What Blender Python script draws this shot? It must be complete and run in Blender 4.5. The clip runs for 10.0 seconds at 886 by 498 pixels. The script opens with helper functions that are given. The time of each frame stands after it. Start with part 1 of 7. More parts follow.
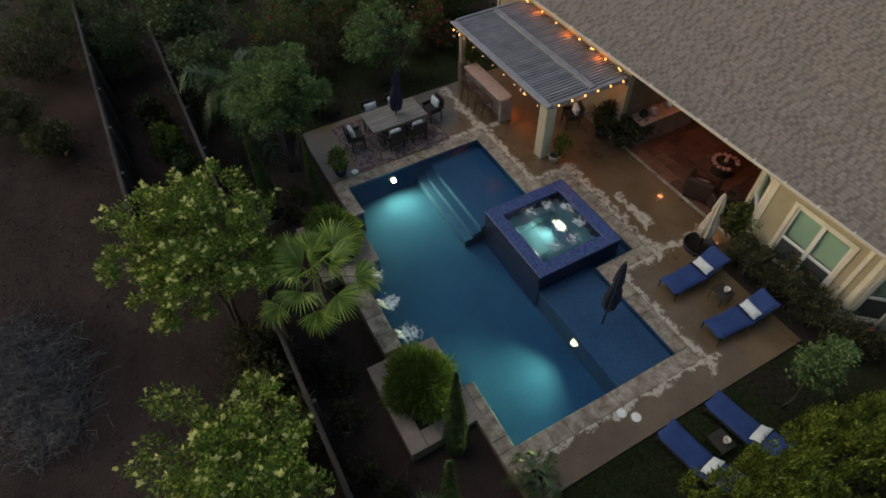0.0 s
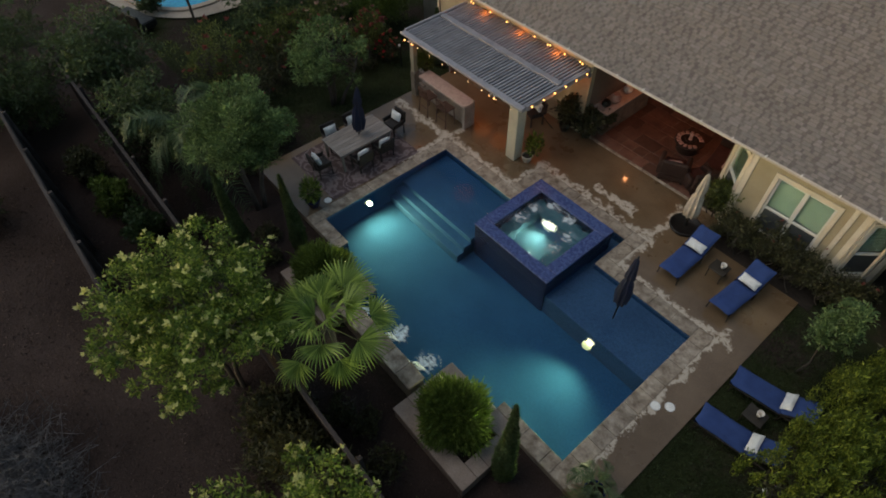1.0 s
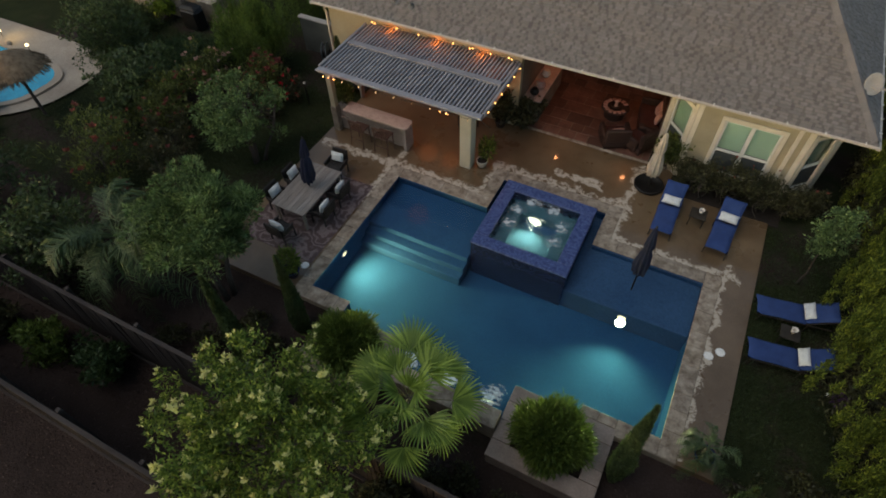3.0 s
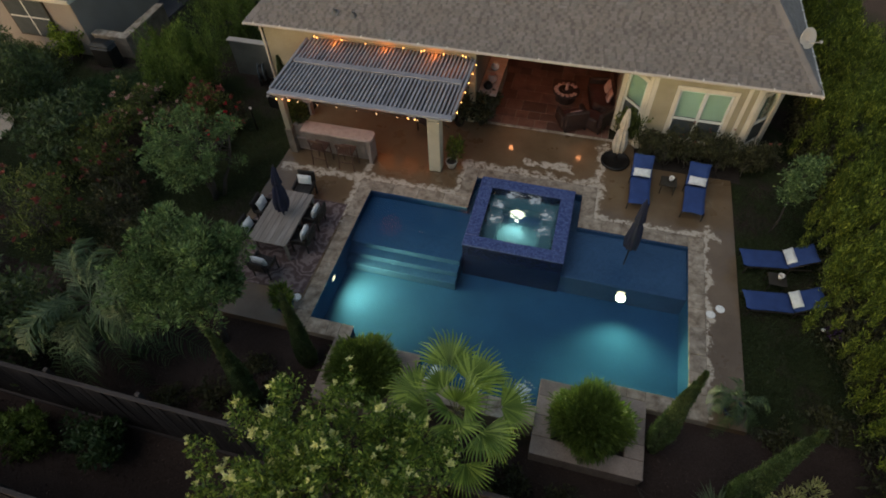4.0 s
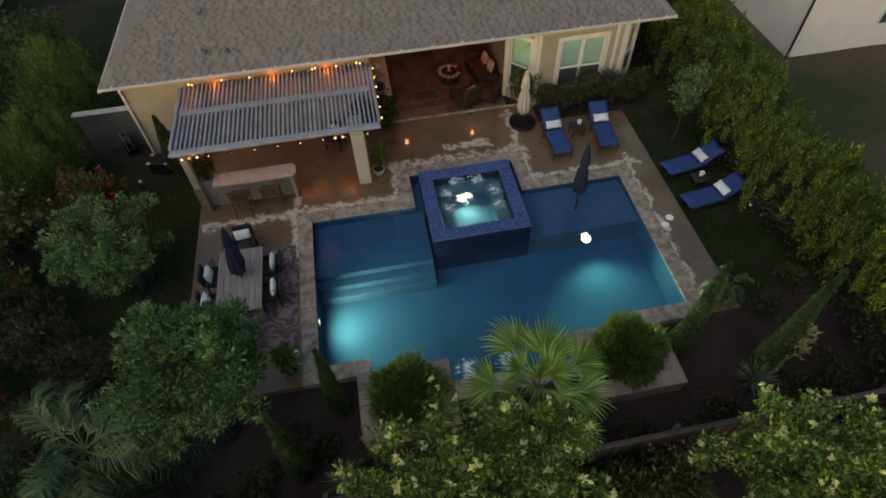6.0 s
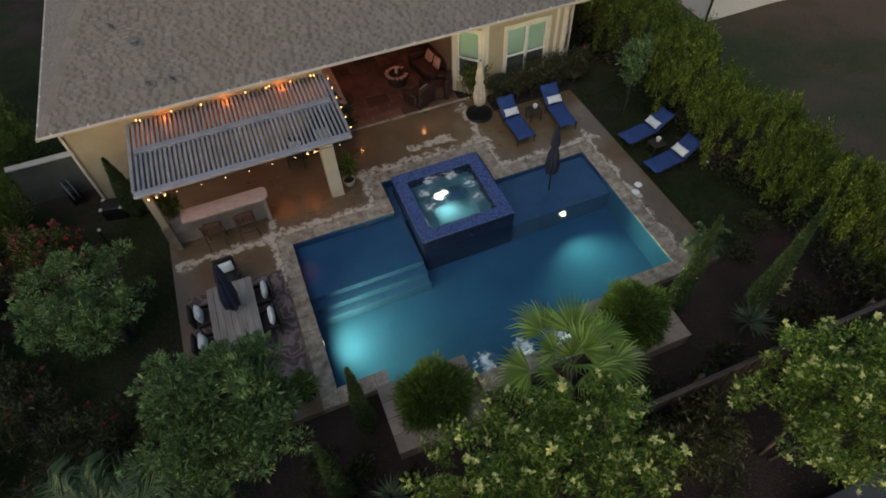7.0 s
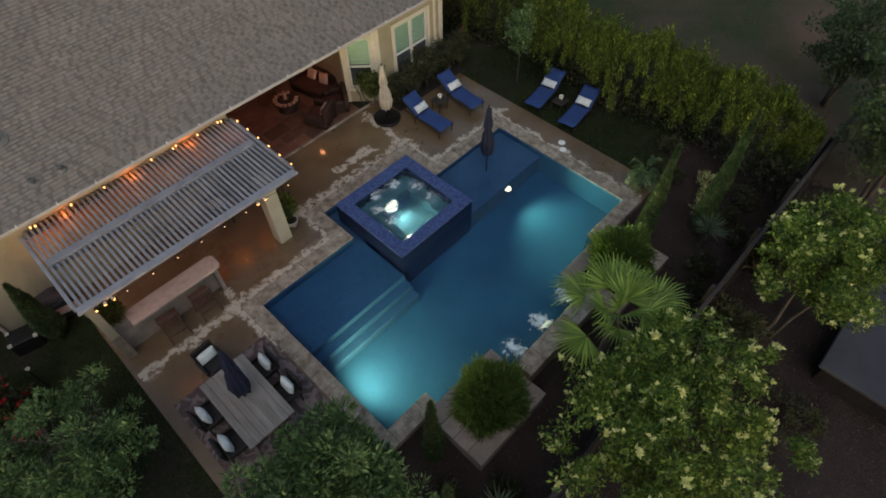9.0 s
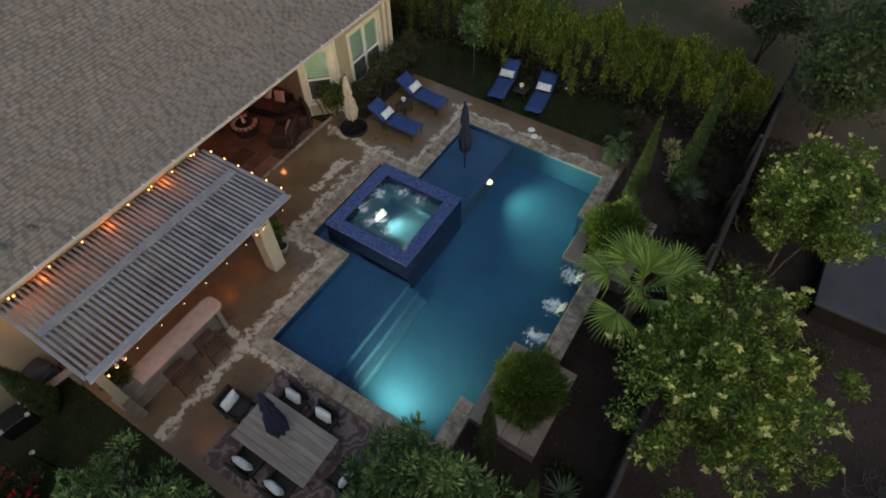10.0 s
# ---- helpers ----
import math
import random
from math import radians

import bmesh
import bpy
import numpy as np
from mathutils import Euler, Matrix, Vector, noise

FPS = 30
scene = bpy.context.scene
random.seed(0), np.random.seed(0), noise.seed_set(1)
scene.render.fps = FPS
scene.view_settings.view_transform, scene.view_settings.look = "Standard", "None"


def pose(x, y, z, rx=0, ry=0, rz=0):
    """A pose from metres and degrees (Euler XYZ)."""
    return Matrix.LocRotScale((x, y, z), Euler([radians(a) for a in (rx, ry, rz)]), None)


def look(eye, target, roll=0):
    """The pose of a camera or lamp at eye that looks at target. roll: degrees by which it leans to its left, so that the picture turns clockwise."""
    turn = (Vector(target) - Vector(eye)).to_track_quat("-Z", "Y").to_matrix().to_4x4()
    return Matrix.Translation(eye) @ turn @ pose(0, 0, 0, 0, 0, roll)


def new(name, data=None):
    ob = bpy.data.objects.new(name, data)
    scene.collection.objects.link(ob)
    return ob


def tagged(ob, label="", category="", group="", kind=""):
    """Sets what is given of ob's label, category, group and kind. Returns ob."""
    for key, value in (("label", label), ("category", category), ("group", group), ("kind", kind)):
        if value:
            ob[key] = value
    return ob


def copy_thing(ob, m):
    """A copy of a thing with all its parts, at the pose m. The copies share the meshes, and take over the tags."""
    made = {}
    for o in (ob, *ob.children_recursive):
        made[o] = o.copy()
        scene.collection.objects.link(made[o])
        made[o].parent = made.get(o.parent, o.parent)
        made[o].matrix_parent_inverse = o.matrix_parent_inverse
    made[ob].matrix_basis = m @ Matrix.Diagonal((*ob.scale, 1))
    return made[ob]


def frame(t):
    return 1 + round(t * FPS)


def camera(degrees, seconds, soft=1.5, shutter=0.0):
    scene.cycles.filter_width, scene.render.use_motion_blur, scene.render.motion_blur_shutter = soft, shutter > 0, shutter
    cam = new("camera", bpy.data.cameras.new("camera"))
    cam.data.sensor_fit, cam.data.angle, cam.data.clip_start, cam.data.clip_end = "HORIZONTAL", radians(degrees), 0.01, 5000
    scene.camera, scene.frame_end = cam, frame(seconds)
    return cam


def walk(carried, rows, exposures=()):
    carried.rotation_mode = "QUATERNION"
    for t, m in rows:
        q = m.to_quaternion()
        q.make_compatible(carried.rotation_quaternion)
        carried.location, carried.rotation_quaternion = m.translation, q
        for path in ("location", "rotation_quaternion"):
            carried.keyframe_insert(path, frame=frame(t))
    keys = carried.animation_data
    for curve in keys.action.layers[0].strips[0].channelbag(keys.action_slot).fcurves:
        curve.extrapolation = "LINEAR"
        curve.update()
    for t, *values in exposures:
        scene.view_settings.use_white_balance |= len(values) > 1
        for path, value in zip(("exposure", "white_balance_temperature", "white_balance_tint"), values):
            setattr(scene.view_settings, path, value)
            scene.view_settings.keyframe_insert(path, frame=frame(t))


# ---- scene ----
cam = camera(76.0, 10.0, 1.8)
PATH = [
    (0, (13.562, -8.670, 13.131), (12.431, -8.072, 11.594), -1.40),
    (0.5, (12.629, -9.248, 13.160), (11.574, -8.550, 11.611), -1.06),
    (1, (11.716, -9.817, 13.197), (10.739, -9.018, 11.646), -1.42),
    (1.5, (10.793, -10.345, 13.223), (9.905, -9.458, 11.666), -1.18),
    (2, (9.840, -10.824, 13.244), (9.045, -9.852, 11.688), -1.44),
    (2.5, (8.841, -11.265, 13.262), (8.142, -10.219, 11.707), -1.60),
    (4, (5.966, -11.994, 13.207), (5.610, -10.795, 11.646), -2.10),
    (4.5, (5.006, -12.136, 13.201), (4.794, -10.908, 11.637), -2.30),
    (5, (4.072, -12.243, 13.186), (4.000, -11.001, 11.620), -2.15),
    (5.5, (3.171, -12.218, 13.173), (3.231, -10.979, 11.604), -2.20),
    (7, (0.618, -11.682, 13.217), (1.034, -10.526, 11.639), -2.90),
    (7.5, (-0.211, -11.242, 13.192), (0.334, -10.147, 11.610), -2.10),
    (8, (-0.922, -10.684, 13.193), (-0.265, -9.662, 11.604), -2.10),
    (8.5, (-1.657, -10.055, 13.179), (-0.890, -9.115, 11.589), -1.80),
    (9, (-2.323, -9.327, 13.169), (-1.465, -8.474, 11.577), -1.30),
    (9.5, (-2.914, -8.519, 13.156), (-1.974, -7.760, 11.562), -1.00),
    (10, (-3.463, -7.668, 13.156), (-2.455, -7.009, 11.559), -1.00),
]
walk(cam, [(t, look(eye, target, roll)) for t, eye, target, roll in PATH], [(0.0, 0.54, 6950, 10), (4.5, 0.53, 6800, 10), (7.0, 0.52, 6450, 10), (10.0, 0.52, 6500, 10)])

# ---------------------------------------------------------------- light
world = bpy.data.worlds.new("dusk_sky")
scene.world = world
world.use_nodes = True
wn = world.node_tree.nodes
sky = wn.new("ShaderNodeTexSky")
sky.sky_type = "NISHITA"
sky.sun_disc = False
sky.sun_elevation, sky.sun_rotation = radians(9), radians(208)
world.node_tree.links.new(sky.outputs[0], wn["Background"].inputs[0])
wn["Background"].inputs[1].default_value = 0.145


def lamp(name, kind, energy, colour, m, **more):
    data = bpy.data.lights.new(name, kind)
    data.energy, data.color = energy, colour
    for key, value in more.items():
        if key == "size":
            data.shadow_soft_size = value
        elif key == "angle":
            data.angle = value
        elif key == "spot":
            data.spot_size, data.spot_blend = radians(value), 1.0
    ob = new(name, data)
    ob.matrix_world = m
    return ob


lamp("evening_sun", "SUN", 0.63, (1.0, 0.93, 0.885), look((0, 0, 24), (11, 9, 0)), angle=radians(50))

# ---------------------------------------------------------------- materials
WATER_Z = -0.07


def nodes_of(name):
    m = bpy.data.materials.new(name)
    m.use_nodes = True
    return m, m.node_tree.nodes, m.node_tree.links


def rgb(c):
    return (c[0], c[1], c[2], 1.0)


def noise_fac(n, l, scale, detail=4.0, rough=0.6, stretch=None, seed=0.0):
    pos = n.new("ShaderNodeNewGeometry").outputs["Position"]
    mp = n.new("ShaderNodeMapping")
    mp.inputs["Location"].default_value = (seed, seed * 0.7, seed * 1.3)
    if stretch:
        mp.inputs["Scale"].default_value = stretch
    l.new(pos, mp.inputs["Vector"])
    t = n.new("ShaderNodeTexNoise")
    t.inputs["Scale"].default_value, t.inputs["Detail"].default_value, t.inputs["Roughness"].default_value = scale, detail, rough
    l.new(mp.outputs[0], t.inputs["Vector"])
    return t.outputs["Fac"]


def ramp(n, l, fac, stops):
    r = n.new("ShaderNodeValToRGB")
    while len(r.color_ramp.elements) < len(stops):
        r.color_ramp.elements.new(0.5)
    for e, (p, c) in zip(r.color_ramp.elements, stops):
        e.position, e.color = p, rgb(c)
    l.new(fac, r.inputs[0])
    return r.outputs[0]


def mix(n, l, fac, a, b, kind="MIX"):
    x = n.new("ShaderNodeMix")
    x.data_type, x.blend_type = "RGBA", kind
    for sock, v in ((x.inputs[0], fac), (x.inputs[6], a), (x.inputs[7], b)):
        if isinstance(v, (int, float)):
            sock.default_value = v
        elif isinstance(v, tuple):
            sock.default_value = rgb(v)
        else:
            l.new(v, sock)
    return x.outputs[2]


def surface(name, dark, light, scale=3.0, fine=40.0, rough=0.7, bump=0.2, metal=0.0, vary="", spread=0.35, stretch=None, spec=0.5, rough2=None):
    """Painted or raw surface: broad mottling, fine grain, optional piece-by-piece variation and relief."""
    m, n, l = nodes_of(name)
    b = n["Principled BSDF"]
    broad, grain = noise_fac(n, l, scale, 5, 0.6, stretch), noise_fac(n, l, fine, 3, 0.7, stretch, 3.0)
    c = ramp(n, l, broad, [(0.3, dark), (0.7, light)])
    g = ramp(n, l, grain, [(0.25, (0.72, 0.72, 0.72)), (0.75, (1.18, 1.18, 1.18))])
    c = mix(n, l, 1.0, c, g, "MULTIPLY")
    if vary:
        r = n.new("ShaderNodeObjectInfo").outputs["Random"] if vary == "object" else n.new("ShaderNodeNewGeometry").outputs["Random Per Island"]
        v = ramp(n, l, r, [(0.0, (1 - spread,) * 3), (0.5, (1.0, 0.97, 0.93)), (1.0, (1 + spread,) * 3)])
        c = mix(n, l, 1.0, c, v, "MULTIPLY")
    l.new(c, b.inputs["Base Color"])
    b.inputs["Metallic"].default_value, b.inputs["Specular IOR Level"].default_value = metal, spec
    if rough2 is None:
        b.inputs["Roughness"].default_value = rough
    else:
        rr = ramp(n, l, noise_fac(n, l, scale * 1.7, 4, 0.6, None, 9.0), [(0.35, (rough,) * 3), (0.65, (rough2,) * 3)])
        l.new(rr, b.inputs["Roughness"])
    if bump:
        k = n.new("ShaderNodeBump")
        k.inputs["Strength"].default_value, k.inputs["Distance"].default_value = bump, 0.02
        l.new(grain, k.inputs["Height"])
        l.new(k.outputs[0], b.inputs["Normal"])
    return m


def leafy(name, dark, light, through_light=0.25, rough=0.5):
    m, n, l = nodes_of(name)
    b = n["Principled BSDF"]
    r = n.new("ShaderNodeNewGeometry").outputs["Random Per Island"]
    c = ramp(n, l, r, [(0.0, dark), (0.65, tuple((a + 2 * d) / 3 for a, d in zip(light, dark))), (1.0, light)])
    v = ramp(n, l, noise_fac(n, l, 1.3, 3), [(0.3, (0.65, 0.68, 0.7)), (0.7, (1.25, 1.2, 1.1))])
    c = mix(n, l, 1.0, c, v, "MULTIPLY")
    l.new(c, b.inputs["Base Color"])
    b.inputs["Roughness"].default_value, b.inputs["Specular IOR Level"].default_value = rough, 0.35
    t = n.new("ShaderNodeBsdfTranslucent")
    l.new(c, t.inputs[0])
    s = n.new("ShaderNodeMixShader")
    s.inputs[0].default_value = through_light
    l.new(b.outputs[0], s.inputs[1]), l.new(t.outputs[0], s.inputs[2])
    l.new(s.outputs[0], n["Material Output"].inputs[0])
    return m


def glow(name, colour, strength):
    m, n, l = nodes_of(name)
    e = n.new("ShaderNodeEmission")
    e.inputs[0].default_value, e.inputs[1].default_value = rgb(colour), strength
    l.new(e.outputs[0], n["Material Output"].inputs[0])
    return m


def glassy(name, tint, rough, ior, ripple=0.0, scale=6.0, gloss=0.5):
    m, n, l = nodes_of(name)
    b = n["Principled BSDF"]
    b.inputs["Base Color"].default_value, b.inputs["Roughness"].default_value = rgb(tint), rough
    b.inputs["IOR"].default_value, b.inputs["Transmission Weight"].default_value = ior, 1.0
    b.inputs["Specular IOR Level"].default_value = gloss
    if ripple:
        k = n.new("ShaderNodeBump")
        k.inputs["Strength"].default_value, k.inputs["Distance"].default_value = ripple, 0.03
        l.new(noise_fac(n, l, scale, 3, 0.5), k.inputs["Height"])
        l.new(k.outputs[0], b.inputs["Normal"])
    return m


def deck_material():
    """Brown sealed concrete, damp and glossy in patches, with chalky bloom beside the stone border and along the joints."""
    m, n, l = nodes_of("sealed_brown_concrete")
    b = n["Principled BSDF"]
    base = ramp(n, l, noise_fac(n, l, 0.8, 5), [(0.3, (0.114, 0.072, 0.037)), (0.7, (0.184, 0.124, 0.072))])
    g = ramp(n, l, noise_fac(n, l, 30, 4, 0.7, None, 4.0), [(0.25, (0.75,) * 3), (0.75, (1.2,) * 3)])
    base = mix(n, l, 1.0, base, g, "MULTIPLY")
    pos = n.new("ShaderNodeSeparateXYZ")
    wander = n.new("ShaderNodeTexNoise")
    wander.inputs["Scale"].default_value, wander.inputs["Detail"].default_value, wander.inputs["Roughness"].default_value = 1.5, 5.0, 0.65
    place = n.new("ShaderNodeNewGeometry").outputs["Position"]
    l.new(place, wander.inputs["Vector"])
    shift = n.new("ShaderNodeVectorMath")
    shift.operation = "MULTIPLY_ADD"
    l.new(wander.outputs["Color"], shift.inputs[0])
    shift.inputs[1].default_value = (0.9, 0.9, 0.0)
    l.new(place, shift.inputs[2])
    back = n.new("ShaderNodeVectorMath")
    back.operation = "SUBTRACT"
    l.new(shift.outputs[0], back.inputs[0])
    back.inputs[1].default_value = (0.45, 0.45, 0.0)
    l.new(back.outputs[0], pos.inputs[0])

    def maths(op, a, c=0.0):
        k = n.new("ShaderNodeMath")
        k.operation = op
        for s, v in zip(k.inputs, (a, c)):
            if isinstance(v, (int, float)):
                s.default_value = v
            else:
                l.new(v, s)
        return k.outputs[0]

    def band(axis, at, half):
        return maths("SUBTRACT", 1.0, maths("DIVIDE", maths("ABSOLUTE", maths("SUBTRACT", pos.outputs[axis], at)), half))

    def within(axis, lo, hi):
        return maths("MULTIPLY", maths("GREATER_THAN", pos.outputs[axis], lo), maths("LESS_THAN", pos.outputs[axis], hi))

    def both(*some):
        r = some[0]
        for s in some[1:]:
            r = maths("MULTIPLY", r, s)
        return r

    marks = [
        both(maths("MAXIMUM", band(1, 0.47, 0.26), 0.0), within(0, -3.3, 3.3)),
        both(maths("MAXIMUM", band(0, 2.79, 0.22), 0.0), within(1, 0.2, 2.1)),
        both(maths("MAXIMUM", band(1, 1.89, 0.32), 0.0), within(0, 2.6, 7.4)),
        both(maths("MAXIMUM", band(0, 7.17, 0.3), 0.0), within(1, 0.3, 4.0)),
        both(maths("MAXIMUM", band(1, 0.46, 0.22), 0.0), within(0, 6.9, 10.9)),
        both(maths("MAXIMUM", band(0, 10.46, 0.18), 0.0), within(1, -5.3, 0.9)),
        both(maths("MAXIMUM", band(1, 2.45, 0.3), 0.0), within(0, 4.6, 6.3)),
        both(maths("MAXIMUM", band(0, -0.45, 0.25), 0.0), within(1, -1.6, 1.2)),
    ]
    bloom = marks[0]
    for k in marks[1:]:
        bloom = maths("MAXIMUM", bloom, k)
    ragged = maths("MULTIPLY", maths("SUBTRACT", noise_fac(n, l, 4.5, 8, 0.78, None, 6.0), 0.27), 2.4)
    bloom = maths("MULTIPLY", maths("POWER", maths("MAXIMUM", bloom, 0.0), 0.5), ragged)
    bloom = ramp(n, l, bloom, [(0.33, (0, 0, 0)), (0.5, (1, 1, 1))])
    c = mix(n, l, bloom, base, (0.5, 0.43, 0.34))
    l.new(c, b.inputs["Base Color"])
    wet = ramp(n, l, noise_fac(n, l, 0.6, 4, 0.6, None, 2.0), [(0.35, (0.24,) * 3), (0.65, (0.46,) * 3)])
    l.new(mix(n, l, bloom, wet, (0.8, 0.8, 0.8)), b.inputs["Roughness"])
    l.new(mix(n, l, bloom, (0.55,) * 3, (0.0,) * 3), b.inputs["Coat Weight"])
    b.inputs["Coat Roughness"].default_value = 0.07
    k = n.new("ShaderNodeBump")
    k.inputs["Strength"].default_value, k.inputs["Distance"].default_value = 0.1, 0.01
    l.new(noise_fac(n, l, 14, 4), k.inputs["Height"])
    l.new(k.outputs[0], b.inputs["Normal"])
    return m


def mosaic(name, dark, light, size, grout, rough=0.2):
    m, n, l = nodes_of(name)
    b = n["Principled BSDF"]
    v = n.new("ShaderNodeTexVoronoi")
    v.distance, v.inputs["Scale"].default_value, v.inputs["Randomness"].default_value = "CHEBYCHEV", 1 / size, 0.12
    l.new(n.new("ShaderNodeNewGeometry").outputs["Position"], v.inputs["Vector"])
    s = n.new("ShaderNodeSeparateColor")
    l.new(v.outputs["Color"], s.inputs[0])
    c = ramp(n, l, s.outputs[0], [(0.0, dark), (1.0, light)])
    joint = ramp(n, l, v.outputs["Distance"], [(0.40, (0, 0, 0)), (0.47, (1, 1, 1))])
    l.new(mix(n, l, joint, c, grout), b.inputs["Base Color"])
    b.inputs["Roughness"].default_value = rough
    return m


def swirl_rug():
    m, n, l = nodes_of("swirled_rug_weave")
    b = n["Principled BSDF"]
    w = n.new("ShaderNodeTexWave")
    w.wave_type, w.inputs["Scale"].default_value = "RINGS", 0.55
    w.inputs["Distortion"].default_value, w.inputs["Detail"].default_value, w.inputs["Detail Scale"].default_value = 34.0, 4.0, 1.6
    l.new(n.new("ShaderNodeNewGeometry").outputs["Position"], w.inputs["Vector"])
    c = ramp(n, l, w.outputs["Fac"], [(0.0, (0.085, 0.056, 0.052)), (0.6, (0.125, 0.087, 0.086)), (0.95, (0.2, 0.155, 0.15))])
    g = ramp(n, l, noise_fac(n, l, 60, 3), [(0.3, (0.75,) * 3), (0.7, (1.2,) * 3)])
    l.new(mix(n, l, 1.0, c, g, "MULTIPLY"), b.inputs["Base Color"])
    b.inputs["Roughness"].default_value = 0.95
    return m


def foam_sheet(name, thin, most):
    """Drifting foam: opaque in flecks near the middle of the patch, thinning out to clear water."""
    m, n, l = nodes_of(name)
    b = n["Principled BSDF"]
    b.inputs["Base Color"].default_value, b.inputs["Roughness"].default_value = rgb((0.8, 0.88, 0.9)), 0.6
    co = n.new("ShaderNodeTexCoord").outputs["Object"]
    ln = n.new("ShaderNodeVectorMath")
    ln.operation = "LENGTH"
    l.new(co, ln.inputs[0])
    big, small = noise_fac(n, l, 6.0, 5, 0.7, (1.0, 0.45, 1.0), 2.0), noise_fac(n, l, 11.0, 3, 0.55, (0.5, 1.0, 1.0), 5.0)
    s = n.new("ShaderNodeMath")
    s.operation = "ADD"
    l.new(big, s.inputs[0]), l.new(small, s.inputs[1])
    d = n.new("ShaderNodeMath")
    d.operation = "SUBTRACT"
    fade = n.new("ShaderNodeMath")
    fade.operation = "MULTIPLY"
    fade.inputs[1].default_value = thin
    l.new(ln.outputs["Value"], fade.inputs[0])
    l.new(s.outputs[0], d.inputs[0]), l.new(fade.outputs[0], d.inputs[1])
    a = ramp(n, l, d.outputs[0], [(0.62, (0, 0, 0)), (1.1, (most,) * 3)])
    l.new(a, b.inputs["Alpha"])
    return m


